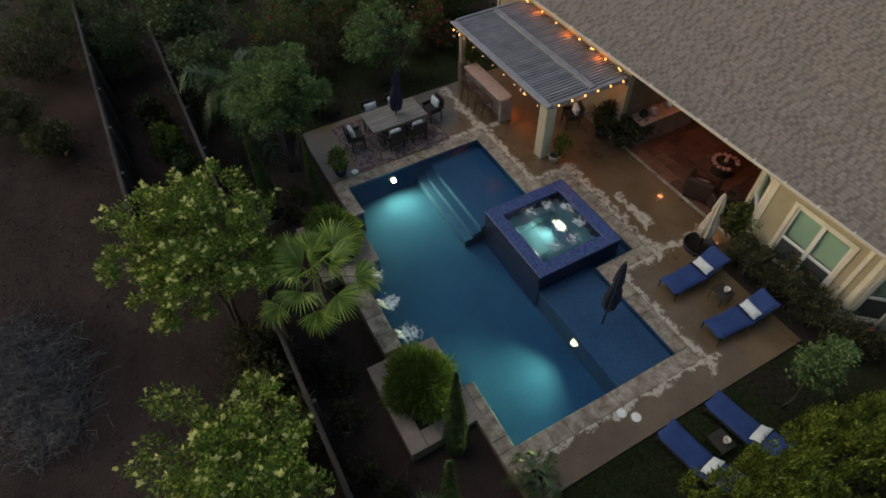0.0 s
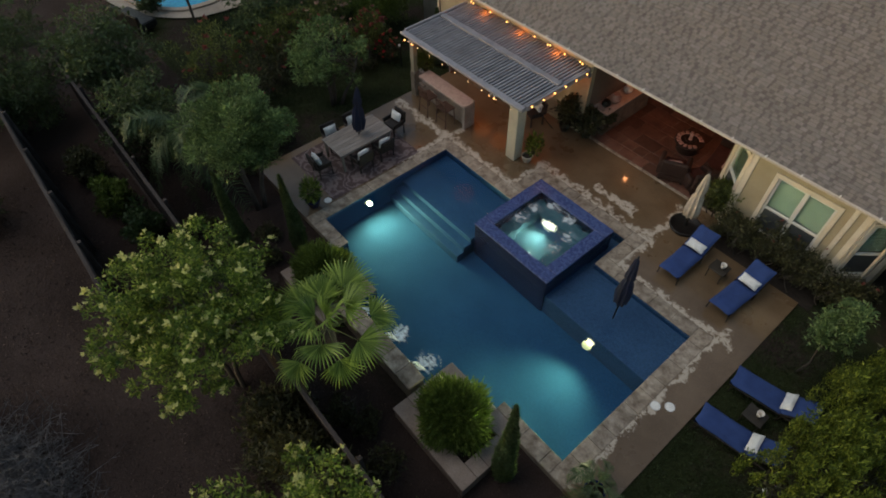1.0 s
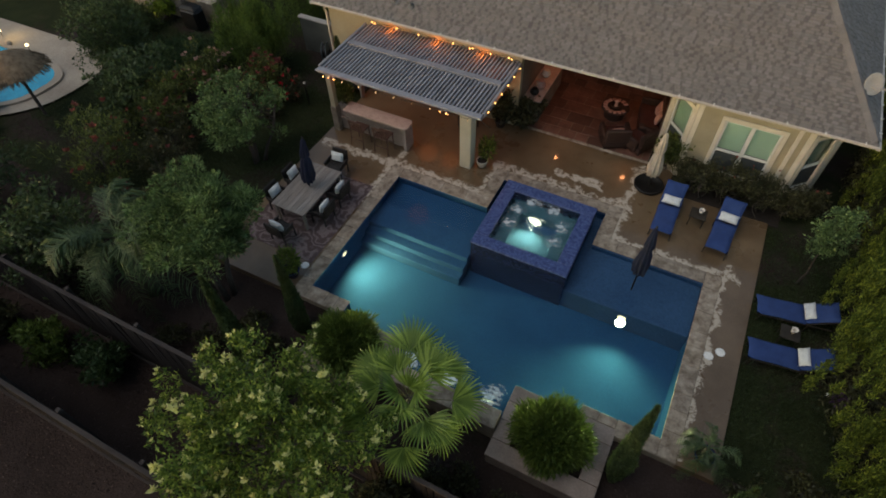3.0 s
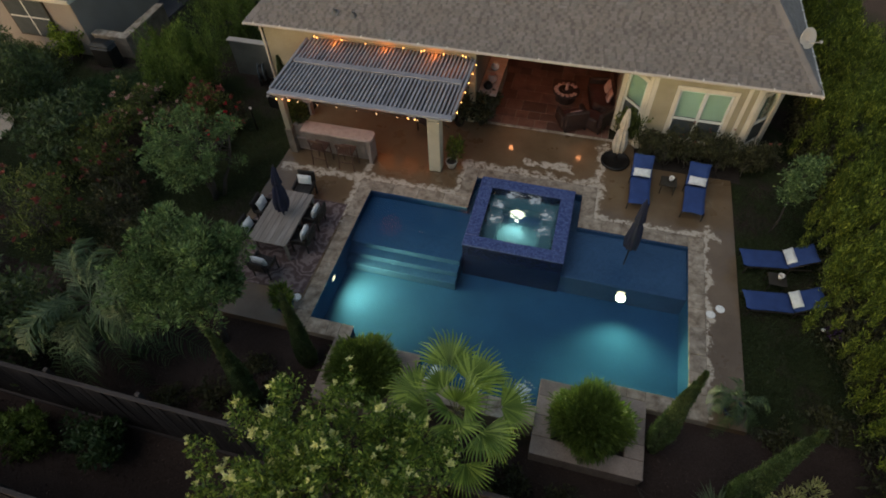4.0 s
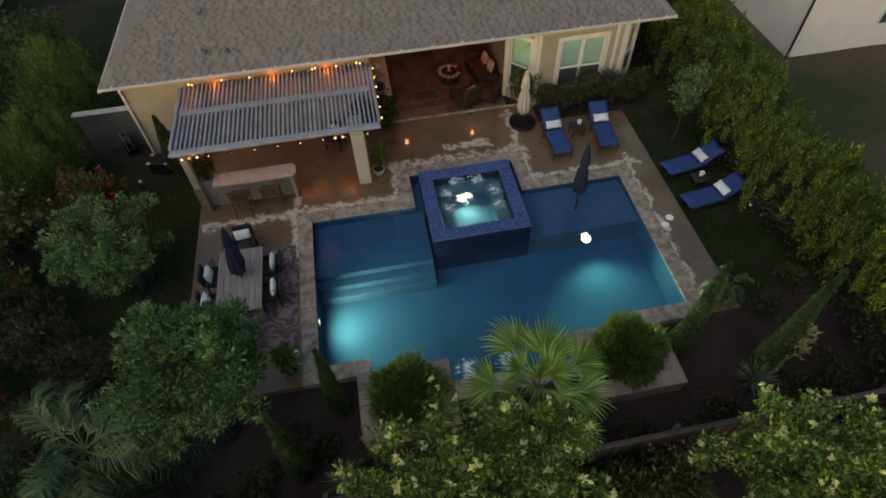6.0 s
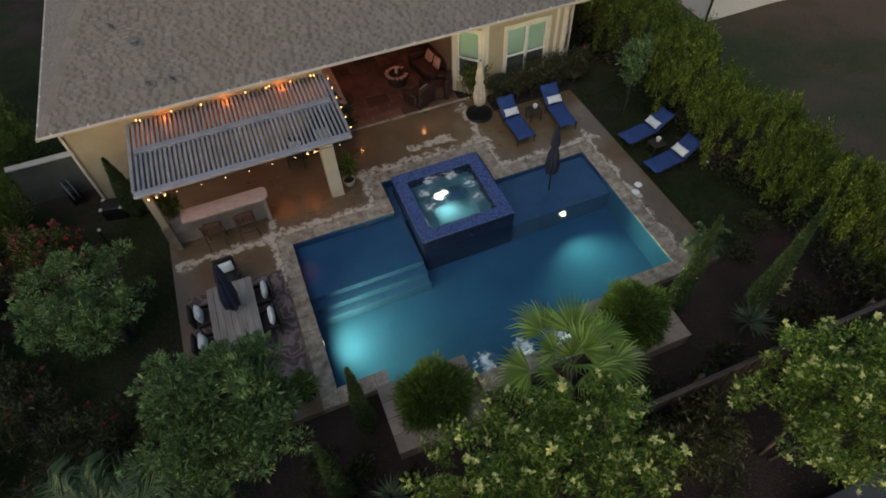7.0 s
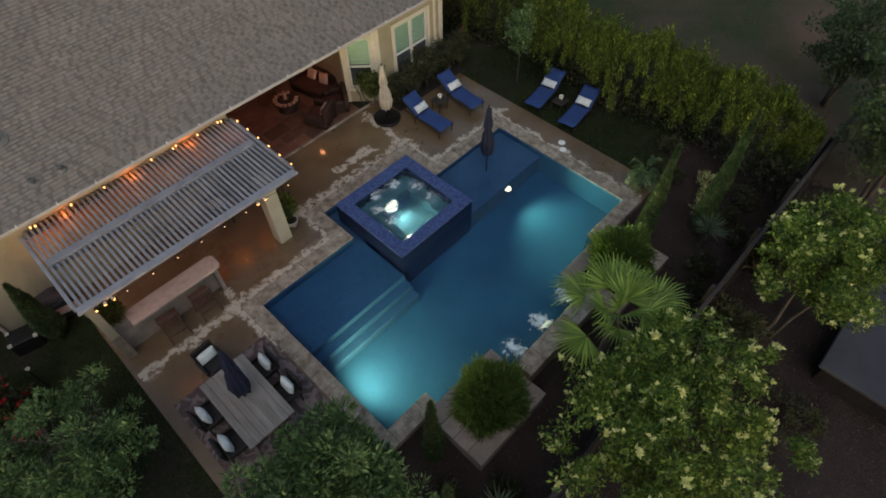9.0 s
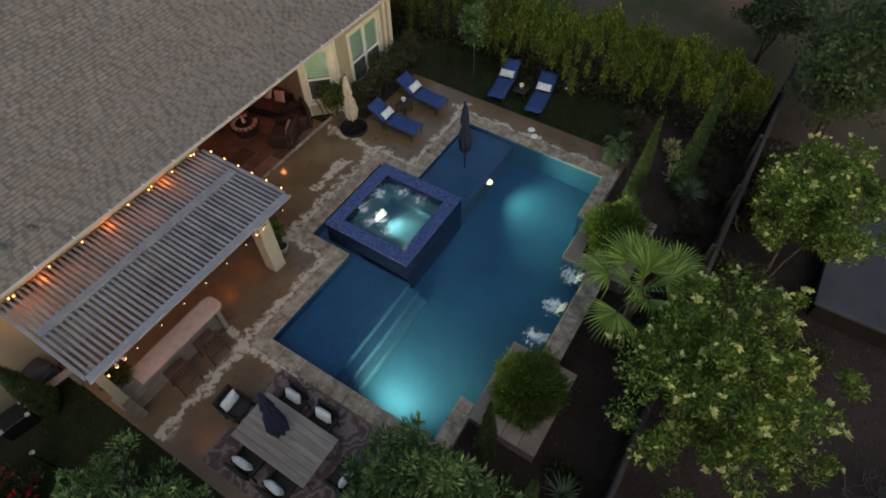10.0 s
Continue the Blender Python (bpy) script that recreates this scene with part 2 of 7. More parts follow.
M = {
    "foam_sheet": foam_sheet("drifting_foam", 1.5, 0.55),
    "splash_sheet": foam_sheet("splashing_foam", 1.25, 1.0),
    "deck": deck_material(),
    "coping": surface("travertine_coping", (0.125, 0.088, 0.06), (0.47, 0.405, 0.32), 3.4, 14, 0.75, 0.35, vary="object", spread=0.13),
    "joint": surface("mortar_joint", (0.22, 0.18, 0.135), (0.33, 0.28, 0.22), 5, 60, 0.9, 0.2),
    "plaster": surface("blue_pool_plaster", (0.0135, 0.058, 0.138), (0.0175, 0.074, 0.172), 0.7, 18, 0.8, 0.0, spec=0.0),
    "steps": surface("step_pool_plaster", (0.02, 0.066, 0.15), (0.025, 0.082, 0.18), 0.9, 18, 0.8, 0.0, spec=0.0),
    "shelf": surface("dark_blue_pool_plaster", (0.029, 0.07, 0.145), (0.037, 0.088, 0.175), 0.9, 18, 0.8, 0.0, spec=0.0),
    "waterline": mosaic("blue_waterline_tile", (0.05, 0.1, 0.2), (0.08, 0.16, 0.3), 0.06, (0.07, 0.12, 0.2)),
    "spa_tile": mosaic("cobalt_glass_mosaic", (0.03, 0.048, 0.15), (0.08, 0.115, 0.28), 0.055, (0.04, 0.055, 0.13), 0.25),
    # wet wall tile, darker than the rim so the colour carries its shade
    "spa_wall": mosaic("wet_shaded_navy_mosaic", (0.004, 0.007, 0.024), (0.011, 0.017, 0.055), 0.055, (0.008, 0.011, 0.03), 0.15),
    "spa_inside": surface("spa_plaster", (0.04, 0.105, 0.14), (0.06, 0.145, 0.18), 1.5, 18, 0.8, 0.0, spec=0.0),
    "water": glassy("pool_water", (0.75, 0.92, 1.0), 0.02, 1.33, 0.06, 2.2, 0.4),
    "spa_water": glassy("churning_spa_water", (0.8, 0.95, 1.0), 0.06, 1.33, 0.9, 16.0, 0.6),
    "foam": surface("white_water_foam", (0.55, 0.68, 0.75), (0.8, 0.88, 0.92), 9, 60, 0.5, 0.3),
    "stucco": surface("tan_stucco", (0.33, 0.285, 0.185), (0.41, 0.36, 0.25), 1.2, 70, 0.9, 0.3),
    "trim": surface("cream_painted_trim", (0.6, 0.54, 0.43), (0.7, 0.64, 0.53), 2, 40, 0.55, 0.05),
    "white": surface("white_vinyl", (0.62, 0.62, 0.58), (0.74, 0.74, 0.7), 2, 40, 0.45, 0.03),
    "bright_plastic": surface("white_plastic", (0.8, 0.79, 0.74), (0.9, 0.89, 0.84), 2, 40, 0.45, 0.03),
    "gutter": surface("pale_metal_gutter", (0.42, 0.38, 0.33), (0.52, 0.47, 0.42), 2, 40, 0.4, 0.03),
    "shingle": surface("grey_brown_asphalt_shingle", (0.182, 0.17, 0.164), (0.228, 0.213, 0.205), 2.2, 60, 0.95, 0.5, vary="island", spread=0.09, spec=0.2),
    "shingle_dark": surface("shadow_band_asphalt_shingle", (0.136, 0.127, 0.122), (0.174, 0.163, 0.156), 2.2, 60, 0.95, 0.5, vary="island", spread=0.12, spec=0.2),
    "shingle_one": surface("weathered_asphalt_shingle", (0.182, 0.17, 0.164), (0.228, 0.213, 0.205), 2.2, 60, 0.95, 0.5, vary="object", spread=0.09, spec=0.2),
    "felt": surface("roof_underlay", (0.07, 0.065, 0.06), (0.1, 0.095, 0.085), 3, 60, 0.95, 0.2),
    "pipe": surface("grey_vent_metal", (0.1, 0.1, 0.1), (0.18, 0.18, 0.18), 4, 50, 0.6, 0.1, 0.3),
    "pergola": surface("pale_grey_aluminium", (0.21, 0.205, 0.222), (0.32, 0.31, 0.33), 2.2, 50, 0.5, 0.05, 0.0, vary="object", spread=0.12),
    "post": surface("cream_stucco_post", (0.5, 0.44, 0.32), (0.6, 0.53, 0.4), 2.2, 60, 0.85, 0.2),
    "bar_top": surface("pinkish_stone_slab", (0.45, 0.33, 0.27), (0.62, 0.48, 0.4), 4.5, 70, 0.45, 0.08),
    "stone": surface("stacked_stone", (0.2, 0.16, 0.12), (0.34, 0.28, 0.22), 4, 40, 0.85, 0.5, vary="island", spread=0.3),
    "patio_tile": surface("slate_patio_tile", (0.1, 0.045, 0.031), (0.2, 0.1, 0.073), 1.8, 25, 0.45, 0.25, vary="object", spread=0.4),
    "glass": glassy("window_glass", (0.9, 0.97, 0.95), 0.0, 1.45),
    "blind": surface("pale_green_blind", (0.62, 0.88, 0.76), (0.7, 0.94, 0.84), 1.5, 30, 0.6, 0.0),
    "screen": surface("dark_insect_screen", (0.035, 0.045, 0.05), (0.055, 0.065, 0.07), 3, 120, 0.7, 0.1),
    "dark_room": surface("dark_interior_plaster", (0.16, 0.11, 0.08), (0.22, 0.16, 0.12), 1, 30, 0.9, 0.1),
    "navy": surface("navy_canvas", (0.006, 0.009, 0.026), (0.011, 0.015, 0.046), 4, 90, 0.9, 0.25),
    "blue": surface("blue_cushion_canvas", (0.016, 0.042, 0.145), (0.026, 0.062, 0.205), 4, 110, 0.9, 0.2),
    "cream": surface("cream_canvas", (0.42, 0.36, 0.28), (0.58, 0.5, 0.4), 5, 90, 0.9, 0.3),
    "pillow": surface("white_cushion_cotton", (0.55, 0.58, 0.58), (0.75, 0.77, 0.76), 6, 80, 0.9, 0.2),
    "pattern": surface("pale_blue_print", (0.2, 0.32, 0.4), (0.3, 0.42, 0.5), 6, 80, 0.9, 0.1),
    "wicker": surface("black_wicker", (0.008, 0.007, 0.007), (0.022, 0.018, 0.016), 8, 90, 0.6, 0.8),
    "brown_wicker": surface("dark_brown_wicker", (0.022, 0.009, 0.006), (0.045, 0.018, 0.012), 8, 90, 0.6, 0.8),
    "maroon": surface("maroon_cushion", (0.045, 0.014, 0.01), (0.075, 0.024, 0.018), 5, 80, 0.9, 0.2),
    "blush": surface("blush_cushion", (0.42, 0.24, 0.2), (0.52, 0.32, 0.27), 5, 80, 0.9, 0.2),
    "table": surface("weathered_grey_teak", (0.17, 0.15, 0.135), (0.28, 0.25, 0.225), 2.5, 50, 0.75, 0.3, vary="object", spread=0.15, stretch=(6, 0.6, 1)),
    "stool": surface("reddish_teak", (0.065, 0.03, 0.02), (0.12, 0.06, 0.04), 3, 60, 0.6, 0.3),
    "rug": swirl_rug(),
    "iron": surface("black_iron", (0.01, 0.01, 0.01), (0.025, 0.024, 0.022), 6, 60, 0.5, 0.2, 0.4),
    "bronze": surface("dark_bronze_frame", (0.03, 0.024, 0.018), (0.05, 0.042, 0.032), 6, 60, 0.5, 0.15, 0.3),
    "ceramic": surface("white_ceramic", (0.62, 0.58, 0.52), (0.75, 0.71, 0.65), 5, 60, 0.35, 0.05),
    "blue_pot": surface("cobalt_glazed_clay", (0.008, 0.014, 0.06), (0.016, 0.03, 0.12), 5, 40, 0.25, 0.1),
    "clay_pot": surface("pale_clay", (0.38, 0.34, 0.29), (0.5, 0.46, 0.4), 5, 40, 0.8, 0.2),
    "soil": surface("potting_soil", (0.015, 0.011, 0.008), (0.035, 0.025, 0.018), 9, 60, 1.0, 0.8),
    "mulch": surface("dark_bark_mulch", (0.022, 0.0145, 0.012), (0.095, 0.064, 0.052), 1.2, 22, 1.0, 1.0, vary="island", spread=0.6),
    "planter_stone": surface("grey_mauve_flagstone", (0.22, 0.175, 0.15), (0.34, 0.28, 0.245), 2.4, 30, 0.85, 0.4, vary="object", spread=0.18),
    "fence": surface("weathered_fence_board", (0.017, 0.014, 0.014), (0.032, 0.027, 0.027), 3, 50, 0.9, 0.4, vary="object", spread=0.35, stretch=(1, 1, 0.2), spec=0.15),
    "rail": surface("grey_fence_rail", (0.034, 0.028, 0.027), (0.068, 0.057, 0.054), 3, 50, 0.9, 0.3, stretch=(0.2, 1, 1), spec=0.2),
    "bark": surface("grey_brown_bark", (0.045, 0.037, 0.03), (0.1, 0.082, 0.067), 5, 40, 0.95, 0.9, stretch=(1, 1, 0.25)),
    "reel": surface("blue_grey_reel_plastic", (0.16, 0.19, 0.22), (0.22, 0.26, 0.29), 4, 50, 0.6, 0.1),
    "bulb": glow("warm_bulb", (1.0, 0.46, 0.13), 3.2),
    "pale_bulb": glow("pale_warm_bulb", (1.0, 0.62, 0.3), 1.6),
    "lens": glow("pool_lamp_lens", (1.0, 0.88, 0.5), 1.7),
    "spa_lens": glow("spa_lamp_lens", (1.0, 0.98, 0.72), 1.7),
    "path_lamp": glow("path_lamp_lens", (1.0, 0.78, 0.4), 3.0),
    "downlight": glow("warm_downlight_lens", (1.0, 0.42, 0.13), 32.0),
    "flood": glow("warm_flood_lens", (1.0, 0.36, 0.08), 5.0),
    "leaf_a": leafy("glossy_mid_green_leaf", (0.045, 0.098, 0.015), (0.26, 0.35, 0.06), 0.38),
    "leaf_b": leafy("grey_green_leaf", (0.048, 0.095, 0.034), (0.27, 0.385, 0.155), 0.38),
    "shoot": leafy("pale_young_shoot", (0.08, 0.145, 0.05), (0.27, 0.4, 0.16), 0.35),
    "leaf_c": leafy("dark_green_leaf", (0.042, 0.067, 0.028), (0.11, 0.155, 0.056), 0.3),
    "hedge_leaf": leafy("olive_hedge_leaf", (0.055, 0.092, 0.018), (0.37, 0.445, 0.072), 0.4),
    "leaf_f": leafy("light_yellow_green_leaf", (0.036, 0.084, 0.013), (0.33, 0.43, 0.085), 0.4),
    "leaf_y": leafy("yellow_green_leaf", (0.085, 0.15, 0.017), (0.46, 0.58, 0.07), 0.42),
    "leaf_s": leafy("shrub_green_leaf", (0.058, 0.08, 0.022), (0.22, 0.25, 0.065), 0.3),
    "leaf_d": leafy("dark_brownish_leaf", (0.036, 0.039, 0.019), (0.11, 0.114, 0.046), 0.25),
    "turf_shrub": leafy("soft_juniper_green", (0.026, 0.058, 0.022), (0.085, 0.14, 0.05), 0.3),
    "turf": leafy("lawn_blade", (0.023, 0.041, 0.015), (0.068, 0.098, 0.032), 0.25),
    "leaf_n": leafy("fine_needle_green", (0.062, 0.106, 0.022), (0.18, 0.255, 0.054), 0.4),
    "cypress": leafy("cypress_green", (0.046, 0.082, 0.031), (0.155, 0.207, 0.088), 0.25),
    "palm": leafy("fan_palm_green", (0.085, 0.15, 0.026), (0.33, 0.44, 0.09), 0.25),
    "yucca": leafy("pale_yucca_blade", (0.12, 0.17, 0.11), (0.3, 0.36, 0.24), 0.2),
    "pindo": leafy("blue_grey_palm_green", (0.045, 0.08, 0.036), (0.155, 0.21, 0.1), 0.25),
    "flower": leafy("cream_petal", (0.58, 0.6, 0.22), (0.82, 0.8, 0.44), 0.3),
    "bright_red": leafy("bright_red_petal", (0.45, 0.02, 0.03), (0.7, 0.05, 0.07), 0.25),
    "purple": leafy("purple_petal", (0.1, 0.05, 0.16), (0.26, 0.16, 0.36), 0.25),
    "pink": leafy("pale_pink_petal", (0.5, 0.27, 0.22), (0.7, 0.45, 0.4), 0.25),
    "red": leafy("red_petal", (0.15, 0.038, 0.033), (0.34, 0.09, 0.075), 0.25),
    "dry": leafy("dry_grey_twig", (0.07, 0.066, 0.07), (0.18, 0.17, 0.18), 0.1),
    "stalk": surface("palm_stalk", (0.09, 0.09, 0.03), (0.17, 0.16, 0.06), 4, 40, 0.6, 0.1),
    "thatch": surface("brown_palm_thatch", (0.11, 0.075, 0.045), (0.25, 0.18, 0.12), 6, 70, 1.0, 0.9, vary="island", spread=0.3),
    "pool_far": surface("bright_turquoise_water", (0.02, 0.32, 0.52), (0.04, 0.42, 0.62), 1.5, 12, 0.15, 0.15),
    "pale_deck": surface("pale_sandy_paving", (0.3, 0.25, 0.2), (0.42, 0.36, 0.29), 0.8, 20, 0.9, 0.2),
    "far_wall": surface("pale_plaster_house", (0.74, 0.67, 0.59), (0.85, 0.78, 0.69), 0.5, 50, 0.9, 0.15),
    "taupe_wall": surface("taupe_plaster_house", (0.27, 0.225, 0.19), (0.34, 0.285, 0.245), 0.5, 50, 0.9, 0.15),
    "grey_wall": surface("weathered_grey_render", (0.085, 0.085, 0.072), (0.13, 0.128, 0.11), 1.5, 40, 0.9, 0.3),
    "slate": surface("blue_grey_slab", (0.027, 0.027, 0.033), (0.05, 0.05, 0.059), 0.9, 30, 0.7, 0.2),
}


def ground_material():
    """One sheet: dark mulch in the beds, worn turf on the lawns, bare earth beyond the fences."""
    m, n, l = nodes_of("garden_ground")
    b = n["Principled BSDF"]
    earth = ramp(n, l, noise_fac(n, l, 0.5, 6), [(0.3, (0.027, 0.019, 0.0165)), (0.7, (0.057, 0.041, 0.036))])
    turf = ramp(n, l, noise_fac(n, l, 0.9, 6, 0.65, None, 5.0), [(0.3, (0.015, 0.021, 0.009)), (0.7, (0.032, 0.04, 0.016))])
    pos = n.new("ShaderNodeSeparateXYZ")
    l.new(n.new("ShaderNodeNewGeometry").outputs["Position"], pos.inputs[0])
    fac = ramp(n, l, noise_fac(n, l, 0.35, 4, 0.6, None, 8.0), [(0.38, (0, 0, 0)), (0.5, (1, 1, 1))])
    lim = n.new("ShaderNodeMath")
    lim.operation = "GREATER_THAN"
    l.new(pos.outputs[1], lim.inputs[0])
    lim.inputs[1].default_value = -5.2
    east = n.new("ShaderNodeMath")
    east.operation = "GREATER_THAN"
    edge = n.new("ShaderNodeMath")
    edge.operation = "MULTIPLY_ADD"
    l.new(noise_fac(n, l, 1.1, 5, 0.6, None, 15.0), edge.inputs[0])
    edge.inputs[1].default_value = 2.4
    l.new(pos.outputs[0], edge.inputs[2])
    l.new(edge.outputs[0], east.inputs[0])
    east.inputs[1].default_value = 16.5
    past = n.new("ShaderNodeMath")
    past.operation = "GREATER_THAN"
    l.new(pos.outputs[0], past.inputs[0])
    past.inputs[1].default_value = 5.0
    lawn = n.new("ShaderNodeMath")
    lawn.operation = "MULTIPLY"
    l.new(lim.outputs[0], lawn.inputs[0]), l.new(past.outputs[0], lawn.inputs[1])
    either = n.new("ShaderNodeMath")
    either.operation = "MAXIMUM"
    west = n.new("ShaderNodeMath")
    west.operation = "LESS_THAN"
    l.new(pos.outputs[0], west.inputs[0])
    west.inputs[1].default_value = -2.9
    sides = n.new("ShaderNodeMath")
    sides.operation = "MAXIMUM"
    yard = n.new("ShaderNodeMath")
    yard.operation = "MULTIPLY"
    l.new(west.outputs[0], yard.inputs[0]), l.new(lim.outputs[0], yard.inputs[1])
    l.new(lawn.outputs[0], sides.inputs[0]), l.new(yard.outputs[0], sides.inputs[1])
    l.new(sides.outputs[0], either.inputs[0]), l.new(east.outputs[0], either.inputs[1])
    fac = mix(n, l, 1.0, fac, either.outputs[0], "MULTIPLY")
    c = mix(n, l, fac, earth, turf)
    worn = ramp(n, l, noise_fac(n, l, 0.22, 4, 0.55, None, 12.0), [(0.4, (0.046, 0.057, 0.028)), (0.62, (0.105, 0.075, 0.058))])
    c = mix(n, l, east.outputs[0], c, worn)
    g = ramp(n, l, noise_fac(n, l, 25, 4, 0.75, None, 1.0), [(0.25, (0.5,) * 3), (0.75, (1.5,) * 3)])
    l.new(mix(n, l, 1.0, c, g, "MULTIPLY"), b.inputs["Base Color"])
    b.inputs["Roughness"].default_value = 1.0
    b.inputs["Specular IOR Level"].default_value = 0.1
    k = n.new("ShaderNodeBump")
    k.inputs["Strength"].default_value, k.inputs["Distance"].default_value = 0.9, 0.05
    l.new(noise_fac(n, l, 12, 5, 0.7), k.inputs["Height"])
    l.new(k.outputs[0], b.inputs["Normal"])
    return m


M["ground"] = ground_material()

# ---------------------------------------------------------------- shapes


class Geo:
    """Collects vertices and faces of one mesh."""

    def __init__(self):
        self.v, self.f = [], []

    def add(self, verts, faces, m=None):
        k = len(self.v)
        self.v += [tuple(m @ Vector(p)) for p in verts] if m is not None else [tuple(p) for p in verts]
        self.f += [tuple(i + k for i in f) for f in faces]
        return self

    def box(self, x0, x1, y0, y1, z0, z1, b=0.0, m=None):
        if b <= 0:
            v = [(x, y, z) for z in (z0, z1) for y in (y0, y1) for x in (x0, x1)]
            return self.add(v, [(0, 2, 3, 1), (4, 5, 7, 6), (0, 1, 5, 4), (2, 6, 7, 3), (0, 4, 6, 2), (1, 3, 7, 5)], m)
        c, h = ((x0 + x1) / 2, (y0 + y1) / 2, (z0 + z1) / 2), ((x1 - x0) / 2, (y1 - y0) / 2, (z1 - z0) / 2)
        b = min(b, 0.49 * min(2 * s for s in h))
        v, at = [], {}
        signs = [(i, j, k) for i in (-1, 1) for j in (-1, 1) for k in (-1, 1)]
        for s in signs:
            for a in range(3):
                at[s, a] = len(v)
                v.append([c[q] + s[q] * (h[q] - (0 if q == a else b)) for q in range(3)])
        f = []
        for a in range(3):
            p, q = [k for k in range(3) if k != a]
            for s in (-1, 1):
                ring = []
                for i, j in ((-1, -1), (1, -1), (1, 1), (-1, 1)):
                    t = [0, 0, 0]
                    t[a], t[p], t[q] = s, i, j
                    ring.append(at[tuple(t), a])
                f.append(ring)
            for i in (-1, 1):
                for j in (-1, 1):
                    lo, hi = [0, 0, 0], [0, 0, 0]
                    lo[a], hi[a], lo[p], hi[p], lo[q], hi[q] = -1, 1, i, i, j, j
                    f.append([at[tuple(lo), p], at[tuple(hi), p], at[tuple(hi), q], at[tuple(lo), q]])
        f += [[at[s, 0], at[s, 1], at[s, 2]] for s in signs]
        out = []
        for g in f:
            mid = [sum(v[i][q] for i in g) / len(g) - c[q] for q in range(3)]
            n = (Vector(v[g[1]]) - Vector(v[g[0]])).cross(Vector(v[g[2]]) - Vector(v[g[1]]))
            out.append(tuple(g) if n.dot(Vector(mid)) >= 0 else tuple(reversed(g)))
        return self.add(v, out, m)

    def lathe(self, profile, n=20, m=None, wobble=None):
        v, f = [], []
        for r, z in profile:
            for i in range(n):
                a = 2 * math.pi * i / n
                k = wobble(a, z) if wobble else 1.0
                v.append((r * k * math.cos(a), r * k * math.sin(a), z))
        for j in range(len(profile) - 1):
            for i in range(n):
                a, b = j * n + i, j * n + (i + 1) % n
                f.append((a, b, b + n, a + n))
        if profile[0][0] > 1e-4:
            f.append(tuple(reversed(range(n))))
        if profile[-1][0] > 1e-4:
            f.append(tuple(range((len(profile) - 1) * n, len(profile) * n)))
        return self.add(v, f, m)

    def tube(self, pts, radii, n=8, m=None):
        pts = [Vector(p) for p in pts]
        v, f = [], []
        for i, p in enumerate(pts):
            d = (pts[min(i + 1, len(pts) - 1)] - pts[max(i - 1, 0)]).normalized()
            s = d.cross(Vector((0.31, 0.17, 1.0)) if abs(d.z) < 0.9 else Vector((1, 0.1, 0))).normalized()
            u = d.cross(s)
            r = radii[i] if isinstance(radii, (list, tuple)) else radii
            v += [p + r * (math.cos(2 * math.pi * k / n) * s + math.sin(2 * math.pi * k / n) * u) for k in range(n)]
        for i in range(len(pts) - 1):
            for k in range(n):
                f.append((i * n + k, i * n + (k + 1) % n, (i + 1) * n + (k + 1) % n, (i + 1) * n + k))
        f += [tuple(reversed(range(n))), tuple(range((len(pts) - 1) * n, len(pts) * n))]
        return self.add(v, f, m)

    def cushion(self, sx, sy, sz, m=None, n=8, puff=0.35):
        """A stuffed pad, thick in the middle, thin and pinched at its corners."""
        v, f = [], []
        for side in (1, -1):
            for j in range(n + 1):
                for i in range(n + 1):
                    a, b = 2 * i / n - 1, 2 * j / n - 1
                    h = ((1 - a**4) * (1 - b**4)) ** puff
                    pinch = 1 - 0.05 * (1 - abs(a * b))
                    v.append((a * sx / 2 * pinch, b * sy / 2 * pinch, side * h * sz / 2))
        w = (n + 1) ** 2
        for j in range(n):
            for i in range(n):
                a = j * (n + 1) + i
                f.append((a, a + 1, a + n + 2, a + n + 1))
                f.append((w + a, w + a + n + 1, w + a + n + 2, w + a + 1))
        return self.add(v, f, m)

    def mesh(self, name, material, smooth=False):
        me = bpy.data.meshes.new(name)
        me.from_pydata(self.v, [], self.f)
        me.materials.append(material)
        if smooth:
            me.polygons.foreach_set("use_smooth", [True] * len(me.polygons))
        me.update()
        return me


def put(name, geo, material, parent=None, label="", m=None, smooth=False):
    """One mesh object: a part under its parent, or a thing of its own."""
    me = geo if isinstance(geo, bpy.types.Mesh) else geo.mesh(name, M[material], smooth)
    ob = new(name, me)
    if parent is not None:
        ob.parent = parent
    if m is not None:
        ob.matrix_basis = m
    if label:
        ob["label"] = label
    return ob


def thing(name, m, label, category, group="", kind=""):
    return tagged_at(new(name), m, label, category, group, kind)


def tagged_at(ob, m, label, category, group="", kind=""):
    ob.matrix_basis = m
    return tagged(ob, label, category, group, kind)


def setting(name, geo, material, label, category, smooth=False):
    return tagged(put(name, geo, material, smooth=smooth), label, category, "", "structure")


def walls_from(plan, z0, z1):
    """Upright inner faces along a closed plan."""
    g = Geo()
    for (xa, ya), (xb, yb) in zip(plan, plan[1:] + plan[:1]):
        g.add([(xa, ya, z0), (xb, yb, z0), (xb, yb, z1), (xa, ya, z1)], [(0, 1, 2, 3)])
    return g


# ---------------------------------------------------------------- ground
def level(x, y):
    s = min(max((-4.9 - y) / 1.2, 0.0), 1.0)
    s = s * s * (3 - 2 * s)
    d = max(abs(x - 4) - 25, abs(y) - 25, 0.0)
    return -0.07 - 0.42 * s + 0.05 * noise.noise((x * 0.5, y * 0.5, 0)) * (1 if d < 5 else 0) - min(d * 0.01, 1.5)


